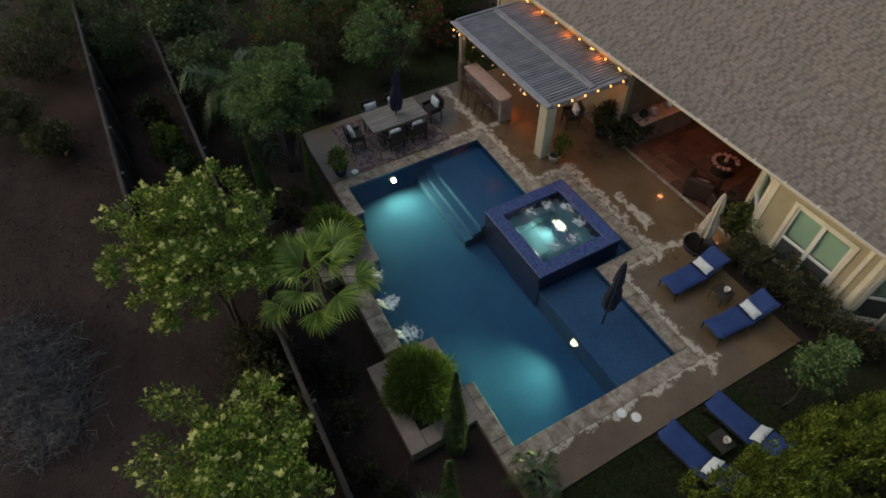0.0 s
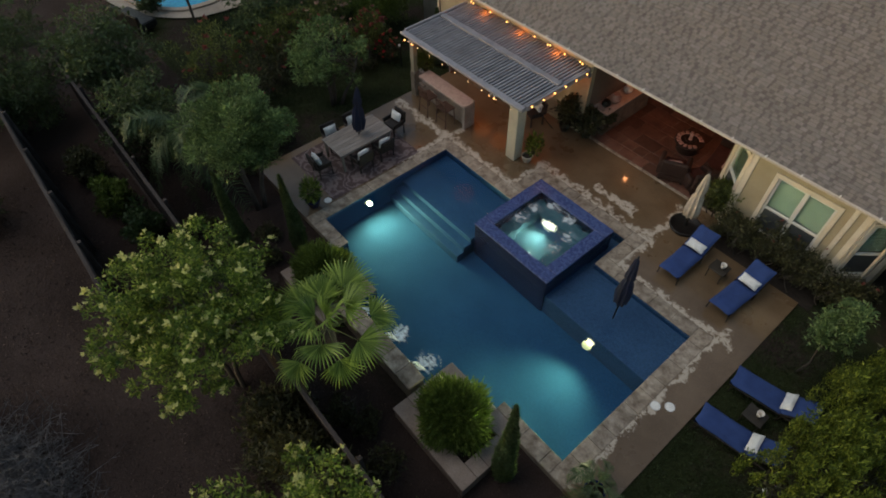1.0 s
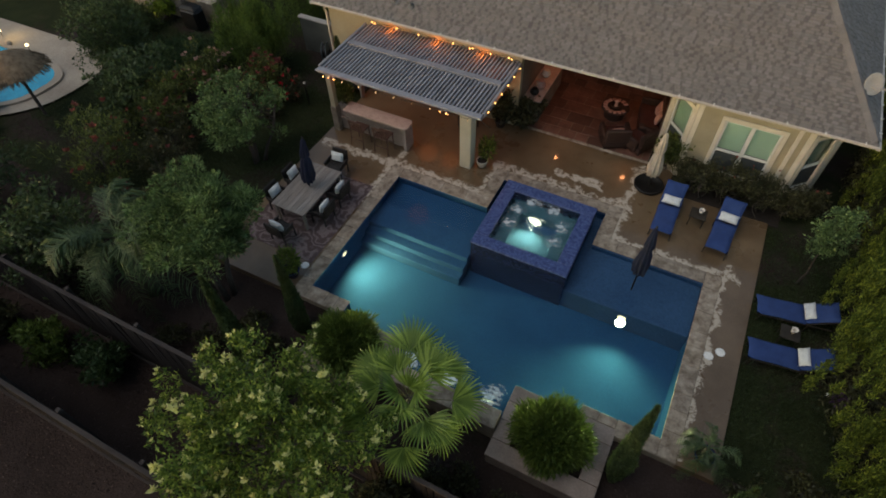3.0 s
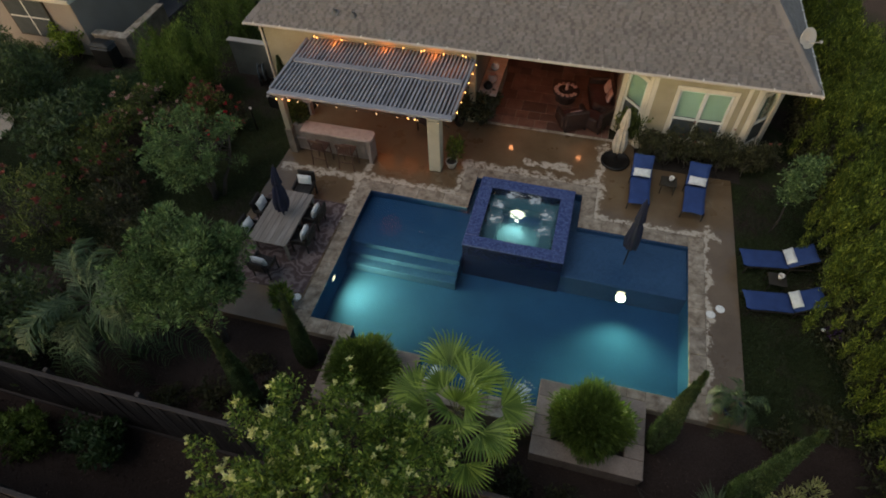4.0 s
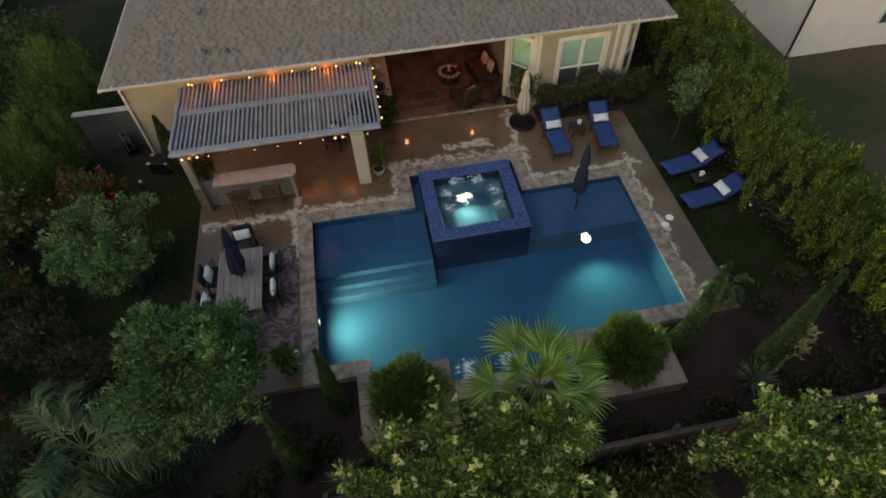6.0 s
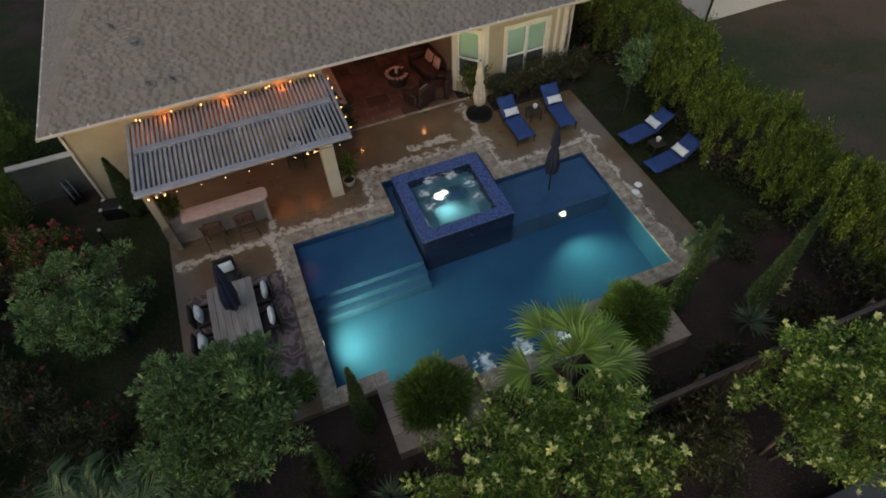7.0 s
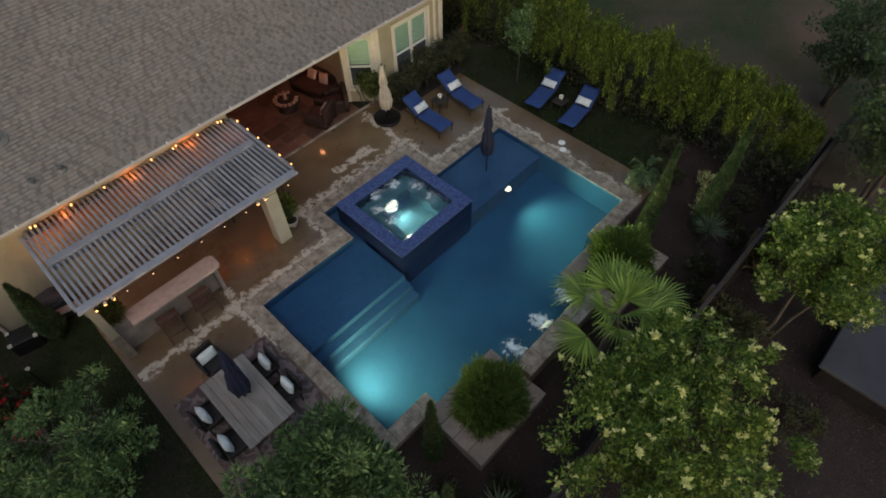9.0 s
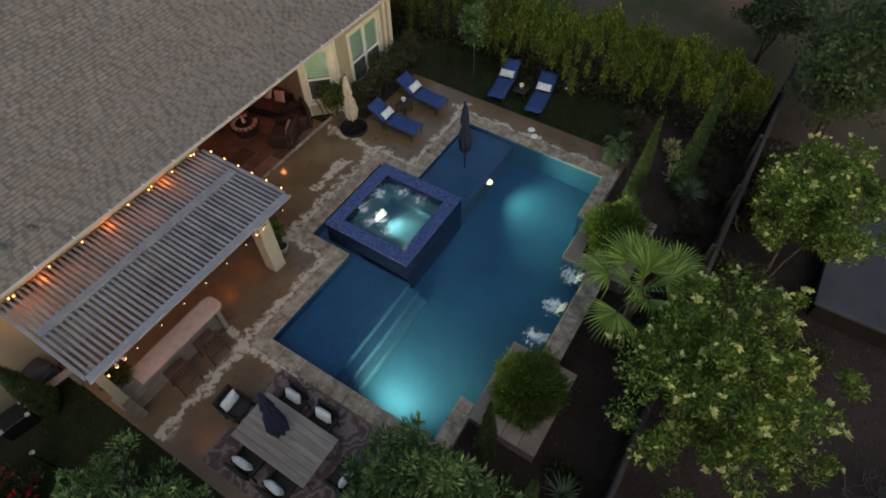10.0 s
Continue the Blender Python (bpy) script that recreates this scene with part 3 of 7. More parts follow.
def build_ground():
    xs = sorted({-900.0, -300, -120, -70, -45} | {-32 + 0.8 * i for i in range(37)} | {-3.2, 1.2, 8.7, 11.1} | {12 + 0.8 * i for i in range(37)} | {-2.0 + 1.0 * i for i in range(13)} | {60.0, 90, 150, 350, 900})
    ys = sorted({-900.0, -300, -120, -70, -45} | {-32 + 0.8 * i for i in range(33)} | {-5.3, -6.9, 3.9} | {-4.5 + 1.0 * i for i in range(8)} | {4.6 + 0.8 * i for i in range(38)} | {45.0, 70, 120, 300, 900})
    g = Geo()
    g.v = [(x, y, level(x, y)) for y in ys for x in xs]
    w = len(xs)
    for j in range(len(ys) - 1):
        for i in range(w - 1):
            if xs[i] >= -3.21 and xs[i + 1] <= 11.11 and ys[j] >= -5.31 and ys[j + 1] <= 3.91:
                continue
            if xs[i] >= 1.19 and xs[i + 1] <= 8.71 and ys[j] >= -6.91 and ys[j + 1] <= -5.2:
                continue
            a = j * w + i
            g.f.append((a, a + 1, a + w + 1, a + w))
    setting("ground", g, "ground", "dark garden ground of mulch, turf and bare earth", "ground", True)


build_ground()

# ---------------------------------------------------------------- pool shell
NICHE_Y = -6.2
POOL = [(0, 0), (0, -5.03), (1.28, -5.03), (1.28, -5.42), (3.3, -5.42), (3.3, NICHE_Y), (6.42, NICHE_Y), (6.42, -5.3), (8.1, -5.3), (8.1, -5.03), (10, -5.03), (10, 0), (6.75, 0), (6.75, 1.4), (3.25, 1.4), (3.25, 0)]
FLOOR_Z = -1.45


def build_pool():
    shell = setting("pool_shell", walls_from(POOL, FLOOR_Z, -0.16), "plaster", "deep blue plastered swimming pool full of still water", "swimming pool")
    put("pool_floor", Geo().box(-0.1, 10.1, -6.4, 1.5, FLOOR_Z - 0.1, FLOOR_Z), "plaster", shell)
    put("waterline_tile", walls_from(POOL, -0.16, -0.03), "waterline", shell, "dark blue tile band at the waterline")
    # left: entry shelf with two steps below it; right: sun shelf
    g = Geo()
    for y0, z in ((-1.97, -0.42), (-2.27, -0.7), (-2.54, -0.98)):
        g.box(0.004, 3.5, y0, -0.004, FLOOR_Z, z, 0.02)
    put("entry_steps", g, "steps", shell, "entry shelf and steps in dark blue plaster")
    put("sun_shelf", Geo().box(6.47, 9.996, -1.83, -0.004, FLOOR_Z, -0.32, 0.02), "shelf", shell, "shallow sun shelf in dark blue plaster")
    put("trough", Geo().box(3.254, 6.746, -0.2, 1.396, FLOOR_Z, -0.5, 0.01), "shelf", shell)
    # water
    me = bpy.data.meshes.new("pool_water")
    bm = bmesh.new()
    bm.faces.new([bm.verts.new((x, y, WATER_Z)) for x, y in POOL])
    bmesh.ops.triangulate(bm, faces=bm.faces)
    bmesh.ops.recalc_face_normals(bm, faces=bm.faces)
    if sum(f.normal.z for f in bm.faces) < 0:
        bmesh.ops.reverse_faces(bm, faces=bm.faces)
    bm.to_mesh(me)
    bm.free()
    me.materials.append(M["water"])
    w = tagged(new("water", me), "calm dark blue pool water reflecting the dusk sky", "water", "", "structure")
    w.visible_shadow = False
    return shell


shell = build_pool()


def build_spa():
    x0, x1, y0, y1, top = 3.545, 6.477, -1.87, 1.012, 0.45
    spa = thing("raised_spa", pose(5.01, -0.43, 0), "raised square spa clad in cobalt blue glass mosaic, bubbling", "hot tub")
    r, ix, iy = 0.4, (x1 - x0) / 2, (y1 - y0) / 2
    # the wall below the rim has its shade in the tile colour
    for name, lo, hi, o, mat_, lab in (("mosaic_wall", FLOOR_Z, top - 0.062, 0.0, "spa_wall", "wet navy mosaic wall, coloured darker for its shade"), ("mosaic_rim", top - 0.06, top, 0.012, "spa_tile", "cobalt mosaic rim")):
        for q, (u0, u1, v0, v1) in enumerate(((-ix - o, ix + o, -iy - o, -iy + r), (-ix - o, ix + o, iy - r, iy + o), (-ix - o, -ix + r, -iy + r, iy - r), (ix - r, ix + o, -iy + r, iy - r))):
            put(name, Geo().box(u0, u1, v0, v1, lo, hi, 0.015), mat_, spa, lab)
    a, b = ix - r, iy - r
    put("spa_floor", Geo().box(-a, a, -b, b, -0.62, -0.55), "spa_inside", spa)
    put("bench", Geo().box(-a, a, b - 0.5, b, -0.55, 0.0, 0.03).box(-a, -a + 0.45, -b, b - 0.5, -0.55, 0.0, 0.03).box(a - 0.45, a, -b, b - 0.5, -0.55, 0.0, 0.03), "spa_inside", spa, "pale plaster bench seat")
    g, n = Geo(), 70
    for j in range(n + 1):
        for i in range(n + 1):
            u, v = -a + 2 * a * i / n, -b + 2 * b * j / n
            g.v.append((u, v, top - 0.05 + 0.036 * noise.noise((u * 6.5, v * 6.5, 1.0)) + 0.014 * noise.noise((u * 14, v * 14, 4.0))))
    g.f = [(j * (n + 1) + i, j * (n + 1) + i + 1, (j + 1) * (n + 1) + i + 1, (j + 1) * (n + 1) + i) for j in range(n) for i in range(n)]
    w = put("spa_water", g, "spa_water", spa, "churning water", None, True)
    w.visible_shadow = False
    put("lamp_lens", Geo().lathe([(0.17, 0.0), (0.16, 0.05), (0.12, 0.1), (0.001, 0.14)], 24), "spa_lens", spa, "bright white lens", pose(-0.15, b - 0.515, -0.24, 90) @ Matrix.Scale(1.35, 4))
    put("lamp_ring", Geo().lathe([(0.2, 0), (0.24, 0), (0.24, 0.025), (0.2, 0.025)], 20), "white", spa, "", pose(-0.15, b - 0.503, -0.24, 90))
    # jets: patches of foam on the surface
    rng = np.random.default_rng(5)
    for k, (jx, jy) in enumerate([(-0.4, 0.76), (0.3, 0.76), (-0.74, 0.35), (-0.74, -0.25), (0.74, 0.25), (0.72, -0.35)]):
        n = 28
        ring = [(0.42 * (1 + 0.2 * math.sin(3 * t + k)) * math.cos(t), 0.3 * (1 + 0.15 * math.cos(2 * t + 2 * k)) * math.sin(t), 0.0) for t in (2 * math.pi * i / n for i in range(n))]
        f = put("jet_foam", Geo().add(ring, [tuple(range(n))]), "foam_sheet", spa, "white foam over a jet", pose(jx, jy, top - 0.012 + 0.0012 * k, 0, 0, (0, 10, 85, 95, 80, 100)[k]))
        f.visible_shadow = False
    return spa


build_spa()


def build_pool_light(x, y, z, face, k, name="pool_light"):
    m = Matrix.Translation((x, y, z)) @ face
    t = thing(name, m, "round underwater pool lamp, lit", "pool light", "pool lamps")
    put("lens", Geo().lathe([(0.11, 0.0), (0.11, 0.05 * k), (0.09, 0.095 * k), (0.05, 0.12 * k), (0.001, 0.13 * k)], 24), "lens", t)
    put("ring", Geo().lathe([(0.11, 0), (0.14, 0), (0.14, 0.02), (0.11, 0.02)], 20), "white", t, "white trim ring")


build_pool_light(0.004, -3.42, -0.5, pose(0, 0, 0, 0, 90, 0) @ Matrix.Scale(0.9, 4), 0.25)
build_pool_light(8.25, -1.834, -0.64, pose(0, 0, 0, 90, 0, 0) @ Matrix.Scale(0.95, 4), 1.25)
lamp("pool_lamp_west", "SPOT", 620, (1.0, 0.88, 0.4), look((0.13, -3.42, -0.5), (1.7, -3.5, -0.9)), size=0.08, spot=162)
lamp("pool_lamp_shelf", "SPOT", 570, (0.9, 1.0, 0.46), look((8.25, -2.02, -0.64), (8.5, -5.0, -0.5)), size=0.14, spot=132)
lamp("spa_lamp", "SPOT", 95, (1.0, 1.0, 0.78), look((4.86, -0.2, -0.24), (4.9, -2, -0.5)), size=0.06, spot=150)

# ---------------------------------------------------------------- deck and coping
CW = 0.42


def build_deck():
    t = -0.004
    g = Geo()
    lo = -0.62
    rects = [(-3.45, -CW, -5.46, 1.4), (-CW, 3.25 - CW, CW, 1.4), (-3.45, 7.17, 1.4 + CW, 4.3), (-3.45, 3.25 - CW, 1.4, 1.4 + CW), (6.75 + CW, 11.3, CW, 3.12), (10 + CW, 11.3, -5.46, CW), (7.17, 8.2, 3.12, 4.3)]
    for x0, x1, y0, y1 in rects:
        g.box(x0, x1, y0, y1, lo, t)
    deck = setting("pavement", g, "deck", "brown sealed concrete pool deck, damp, with chalky white bloom", "pool deck")
    # bed of mortar under the border stones
    g = Geo()
    e = 0.006
    for x0, x1, y0, y1 in [(-CW, -e, -5.45, CW), (-e, 3.25 - CW, e, CW), (3.25 - CW, 3.25 - e, e, 1.4 + CW), (3.25 - e, 6.75 + e, 1.4 + e, 1.4 + CW), (6.75 + e, 6.75 + CW, e, 1.4 + CW), (6.75 + CW, 10 + e, e, CW), (10 + e, 10 + CW, -5.45, CW), (-e, 0.97, -5.45, -5.03 - e), (8.95, 10 + e, -5.45, -5.03 - e), (0.97, 1.28 - e, -5.4, -5.03 - e), (8.1 + e, 8.95, -5.28, -5.03 - e)]:
        g.box(x0, x1, y0, y1, lo, -0.032)
    bed = setting("border_bed", g, "joint", "mortar bed under the stone border of the pool", "mortar")
    rng = random.Random(4)
    meshes = {}

    def stone(x0, x1, y0, y1):
        w, d = round(x1 - x0, 2), round(y1 - y0, 2)
        key = (w, d)
        if key not in meshes:
            meshes[key] = Geo().box(-w / 2, w / 2, -d / 2, d / 2, -0.03, 0.0, 0.01).mesh("coping_stone", M["coping"])
        put("coping_stone", meshes[key], "coping", bed, "", pose((x0 + x1) / 2, (y0 + y1) / 2, rng.uniform(-0.002, 0.004), 0, 0, rng.uniform(-0.4, 0.4)))

    def run(axis, a, b, c0, c1):
        p = a
        while p < b - 0.05:
            q = min(p + rng.choice((0.5, 0.6, 0.7, 0.85)), b)
            if b - q < 0.3:
                q = b
            if axis == "x":
                stone(p + 0.006, q - 0.006, c0 + 0.004, c1 - 0.004)
            else:
                stone(c0 + 0.004, c1 - 0.004, p + 0.006, q - 0.006)
            p = q

    o = 0.025
    run("y", -5.45, CW, -CW, o)
    run("x", o, 3.25 + o, -o, CW)
    run("y", CW, 1.4 + CW, 3.25 - CW, 3.25 + o)
    run("x", 3.25 + o, 6.75 - o, 1.4 - o, 1.4 + CW)
    run("y", CW, 1.4 + CW, 6.75 - o, 6.75 + CW)
    run("x", 6.75 - o, 10 - o, -o, CW)
    run("y", -5.45, CW, 10 - o, 10 + CW)
    run("x", o, 0.97, -5.45, -5.03 + o)
    run("x", 8.95, 10 - o, -5.45, -5.03 + o)
    stone(0.976, 1.28 + o, -5.39, -5.03 + o)
    stone(8.1 - o, 8.5, -5.27, -5.03 + o)
    stone(8.512, 8.944, -5.27, -5.03 + o)


build_deck()
setting("bed", Geo().box(8.2, 11.6, 3.12, 4.1, -0.3, -0.04), "soil", "dark soil bed below the bay windows", "soil")


def build_planter(name, x0, x1, y0, y1, inner):
    t = thing(name, pose((x0 + x1) / 2, (y0 + y1) / 2, 0), "low stone planter with a flat flagstone rim beside the pool", "planter", "pool planters")
    hx, hy, r = (x1 - x0) / 2, (y1 - y0) / 2, 0.42
    g = Geo().box(-hx, hx, -hy, -hy + r, -0.62, -0.05, 0.01).box(-hx, hx, hy - r, hy, -1.5 if inner else -0.62, -0.05, 0.01)
    g.box(-hx, -hx + r, -hy + r, hy - r, -0.62, -0.05, 0.01).box(hx - r, hx, -hy + r, hy - r, -0.62, -0.05, 0.01)
    put("wall", g, "planter_stone", t)
    put("soil", Geo().box(-hx + r, hx - r, -hy + r, hy - r, -0.5, -0.12), "soil", t)
    o = 0.02
    for a, b, c, d in [(-hx - o, 0.1, -hy - o, -hy + r), (0.11, hx + o, -hy - o, -hy + r), (-hx - o, -0.2, hy - r, hy + o), (-0.19, hx + o, hy - r, hy + o), (-hx - o, -hx + r, -hy + r + 0.01, 0), (-hx - o, -hx + r, 0.01, hy - r - 0.01), (hx - r, hx + o, -hy + r + 0.01, -0.15), (hx - r, hx + o, -0.14, hy - r - 0.01)]:
        put("flagstone", Geo().box(a, b, c, d, -0.05, 0.005, 0.012), "planter_stone", t)
    return t


build_planter("planter", 0.95, 3.28, -7.15, -5.42, True)
build_planter("planter", 6.44, 8.97, -7.18, -5.3, True)


def build_scupper_wall():
    t = thing("scupper_wall", pose(4.86, -6.42, 0), "raised stone wall with three spillways pouring into the pool", "fountain wall")
    put("wall", Geo().box(-1.55, 1.55, -0.2, 0.215, -1.5, 0.22, 0.01), "stone", t)
    xs = [-1.56, -0.95, -0.3, 0.4, 1.0, 1.56]
    for a, b in zip(xs, xs[1:]):
        put("capstone", Geo().box(a, b - 0.012, -0.25, 0.25, 0.22, 0.285, 0.014), "coping", t)
    rng = np.random.default_rng(8)
    for k, sx in enumerate((-1.12, -0.02, 1.1)):
        put("spout", Geo().box(sx - 0.17, sx + 0.17, 0.2, 0.3, 0.12, 0.16, 0.005), "bronze", t, "dark metal spout")
        g = Geo()
        for i in range(26):
            u = -0.15 + 0.3 * rng.uniform()
            pts = [(sx + u, 0.3, 0.155), (sx + u + rng.normal(0, 0.01), 0.38, 0.11), (sx + u + rng.normal(0, 0.02), 0.45, -0.02), (sx + u + rng.normal(0, 0.03), 0.5, WATER_Z)]
            g.tube(pts, [0.006, 0.008, 0.009, 0.012], 5)
        for i in range(70):
            d, a = abs(rng.normal(0, 0.13)), rng.uniform(0, 2 * math.pi)
            s = rng.uniform(0.006, 0.018) * max(0.4, 1 - d)
            g.lathe([(0.001, -s * 0.4), (s, 0), (s * 0.6, s * 0.5), (0.001, s * 0.7)], 6, pose(sx + 0.9 * d * math.cos(a), 0.6 + d * math.sin(a), WATER_Z + 0.004))
        n = 30
        ring = [(0.42 * (1 + 0.25 * math.sin(3 * q + k)) * math.cos(q), 0.42 * (1 + 0.2 * math.cos(2 * q + k)) * math.sin(q), 0.0) for q in (2 * math.pi * i / n for i in range(n))]
        f = put("splash_foam", Geo().add(ring, [tuple(range(n))]), "splash_sheet", t, "white foam where the water lands", pose(sx, 0.66, WATER_Z + 0.005 + 0.001 * k, 0, 0, 70 * k))
        f.visible_shadow = False
        put("falling_water", g, "foam", t, "white falling water and splash", None, True)


build_scupper_wall()
setting("bed_behind_spillway", Geo().box(3.28, 6.44, -6.95, -6.625, -0.8, -0.47), "soil", "dark soil behind the spillway wall", "soil")

# ---------------------------------------------------------------- house
EX0, EX1, EY, EZ, PITCH = -5.55, 12.75, 3.84, 3.05, 0.7
RIDGE = 7.0


def roof_z(y):
    return EZ + PITCH * (y - EY)


def build_house():
    w = 0.2
    bx = Geo()
    # front wall with the patio opening between 2.55 and 7.3, side and back walls
    bx.box(-5.1, 2.55, 4.12, 4.12 + w, -0.6, 2.95)
    setting("wall_south", bx, "stucco", "tan stucco house wall under the eave", "wall")
    setting("wall_west", Geo().box(-5.1, -4.9, 4.32, 17.5, -0.6, 2.95), "stucco", "tan stucco side wall", "wall")
    setting("wall_north", Geo().box(-5.1, 12.3, 17.5, 17.7, -0.6, 2.95), "stucco", "tan stucco back wall", "wall")
    setting("wall_east", Geo().box(12.1, 12.3, 5.2, 17.5, -0.6, 2.95), "stucco", "tan stucco side wall", "wall")
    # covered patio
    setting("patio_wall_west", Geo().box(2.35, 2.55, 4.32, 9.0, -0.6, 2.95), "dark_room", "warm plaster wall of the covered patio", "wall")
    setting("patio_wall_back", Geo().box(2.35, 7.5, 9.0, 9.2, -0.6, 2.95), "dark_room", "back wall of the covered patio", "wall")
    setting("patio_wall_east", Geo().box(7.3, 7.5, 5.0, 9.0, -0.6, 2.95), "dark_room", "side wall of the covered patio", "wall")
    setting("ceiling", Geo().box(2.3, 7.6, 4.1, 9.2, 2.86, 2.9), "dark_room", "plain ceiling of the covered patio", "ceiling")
    # bay: slanted, front, slanted
    P = [(7.35, 5.0), (8.2, 4.1), (11.35, 4.1), (12.2, 5.0)]
    for i, ((xa, ya), (xb, yb)) in enumerate(zip(P, P[1:])):
        L, a = math.hypot(xb - xa, yb - ya), math.degrees(math.atan2(yb - ya, xb - xa))
        ob = thing(f"bay_wall_{i + 1}", pose(xa, ya, 0, 0, 0, a), "cream bay wall with white framed sash window", "wall", "", "structure")
        c, half = (L / 2, 0.42) if i != 1 else (1.625, 0.79)
        zs, zt = 0.55, 2.49
        g = Geo().box(0, c - half, 0, w, -0.6, 2.95).box(c + half, L, 0, w, -0.6, 2.95).box(c - half, c + half, 0, w, -0.6, zs).box(c - half, c + half, 0, w, zt, 2.95)
        put("wall_panel", g, "stucco", ob)
        corner = Geo().box(0.0, 0.14, -0.03, -0.003, -0.6, 2.95, 0.006).box(L - 0.14, L, -0.03, -0.003, -0.6, 2.95, 0.006)
        if i == 1:
            corner.box(L - 0.42, L - 0.3, -0.03, -0.003, -0.6, 2.95, 0.006)
        put("corner_board", corner, "trim", ob, "cream corner boards")
        build_window(ob, c, half, zs, zt, 2 if i == 1 else 1)
    # gutter and soffit
    setting("soffit", Geo().box(EX0 + 0.05, EX1 - 0.05, EY + 0.03, 5.2, 2.95, 2.99), "trim", "cream boarded soffit under the eave", "soffit")
    gut = thing("gutter", pose(0, 0, 0), "pale metal gutter along the eave with small clips", "gutter")
    prof = Geo().box(EX0, EX1, EY - 0.045, EY + 0.03, EZ - 0.09, EZ + 0.0, 0.02)
    put("channel", prof, "gutter", gut)
    put("side_channel", Geo().box(EX0 - 0.07, EX0 + 0.03, EY - 0.07, 18.0, EZ - 0.1, EZ, 0.02), "gutter", gut)
    put("side_channel", Geo().box(EX1 - 0.03, EX1 + 0.07, EY - 0.07, 18.0, EZ - 0.1, EZ, 0.02), "gutter", gut)
    clip = Geo().box(-0.014, 0.014, -0.07, 0.05, 0, 0.03, 0.006).mesh("clip", M["white"])
    for k in range(19):
        put("clip", clip, "white", gut, "", pose(EX0 + 0.35 + k * 0.98, EY, EZ))
    for k in range(8):
        put("clip", clip, "white", gut, "", pose(EX0, EY + 0.6 + k * 0.7, EZ, 0, 0, 90))
        put("clip", clip, "white", gut, "", pose(EX1, EY + 0.6 + k * 0.7, EZ, 0, 0, 90))
    put("downpipe", Geo().tube([(-5.0, 3.86, 2.95), (-5.12, 3.98, 2.8), (-5.14, 4.06, 2.6), (-5.14, 4.06, -0.2)], 0.045, 8), "trim", gut, "cream downpipe")
    put("downpipe", Geo().tube([(12.25, 3.9, 2.95), (12.1, 4.4, 2.7), (12.0, 4.72, 2.5), (12.0, 4.72, -0.2)], 0.045, 8), "trim", gut, "cream downpipe")


def build_window(wall, c, half, zs, zt, n):
    win = put("window", Geo().box(c - half - 0.12, c + half + 0.12, -0.045, -0.004, zs - 0.14, zs - 0.001, 0.008).box(c - half - 0.12, c + half + 0.12, -0.045, -0.004, zt + 0.001, zt + 0.13, 0.008).box(c - half - 0.12, c - half - 0.001, -0.045, -0.004, zs, zt, 0.008).box(c + half + 0.001, c + half + 0.12, -0.045, -0.004, zs, zt, 0.008), "trim", wall, "white framed double sash window")
    wid = 2 * half / n
    zm = (zs + zt) / 2 - 0.12
    for k in range(n):
        x0, x1 = c - half + k * wid, c - half + (k + 1) * wid
        g = Geo().box(x0, x0 + 0.06, 0.0, 0.08, zs, zt, 0.006).box(x1 - 0.06, x1, 0.0, 0.08, zs, zt, 0.006).box(x0 + 0.06, x1 - 0.06, 0.0, 0.08, zs, zs + 0.06, 0.006).box(x0 + 0.06, x1 - 0.06, 0.0, 0.08, zt - 0.06, zt, 0.006).box(x0 + 0.06, x1 - 0.06, -0.01, 0.07, zm - 0.03, zm + 0.03, 0.006)
        put("sash", g, "white", win)
        p = put("pane", Geo().box(x0 + 0.06, x1 - 0.06, 0.05, 0.056, zm + 0.03, zt - 0.06), "glass", win)
        p.visible_shadow = False
        put("insect_screen", Geo().box(x0 + 0.06, x1 - 0.06, 0.03, 0.036, zs + 0.06, zm - 0.03), "screen", win, "dark screen over the lower sash")
        slats = Geo()
        z = zm + 0.05
        while z < zt - 0.07:
            slats.box(-(x1 - x0) / 2 + 0.05, (x1 - x0) / 2 - 0.05, -0.036, 0.036, -0.002, 0.002, 0, pose((x0 + x1) / 2, 0.11, z, -58))
            z += 0.056
        put("blind", slats, "blind", win, "closed pale green slatted blind")
        put("blind_back", Geo().box(x0 + 0.02, x1 - 0.02, 0.15, 0.16, zs, zt), "screen", win)


build_house()


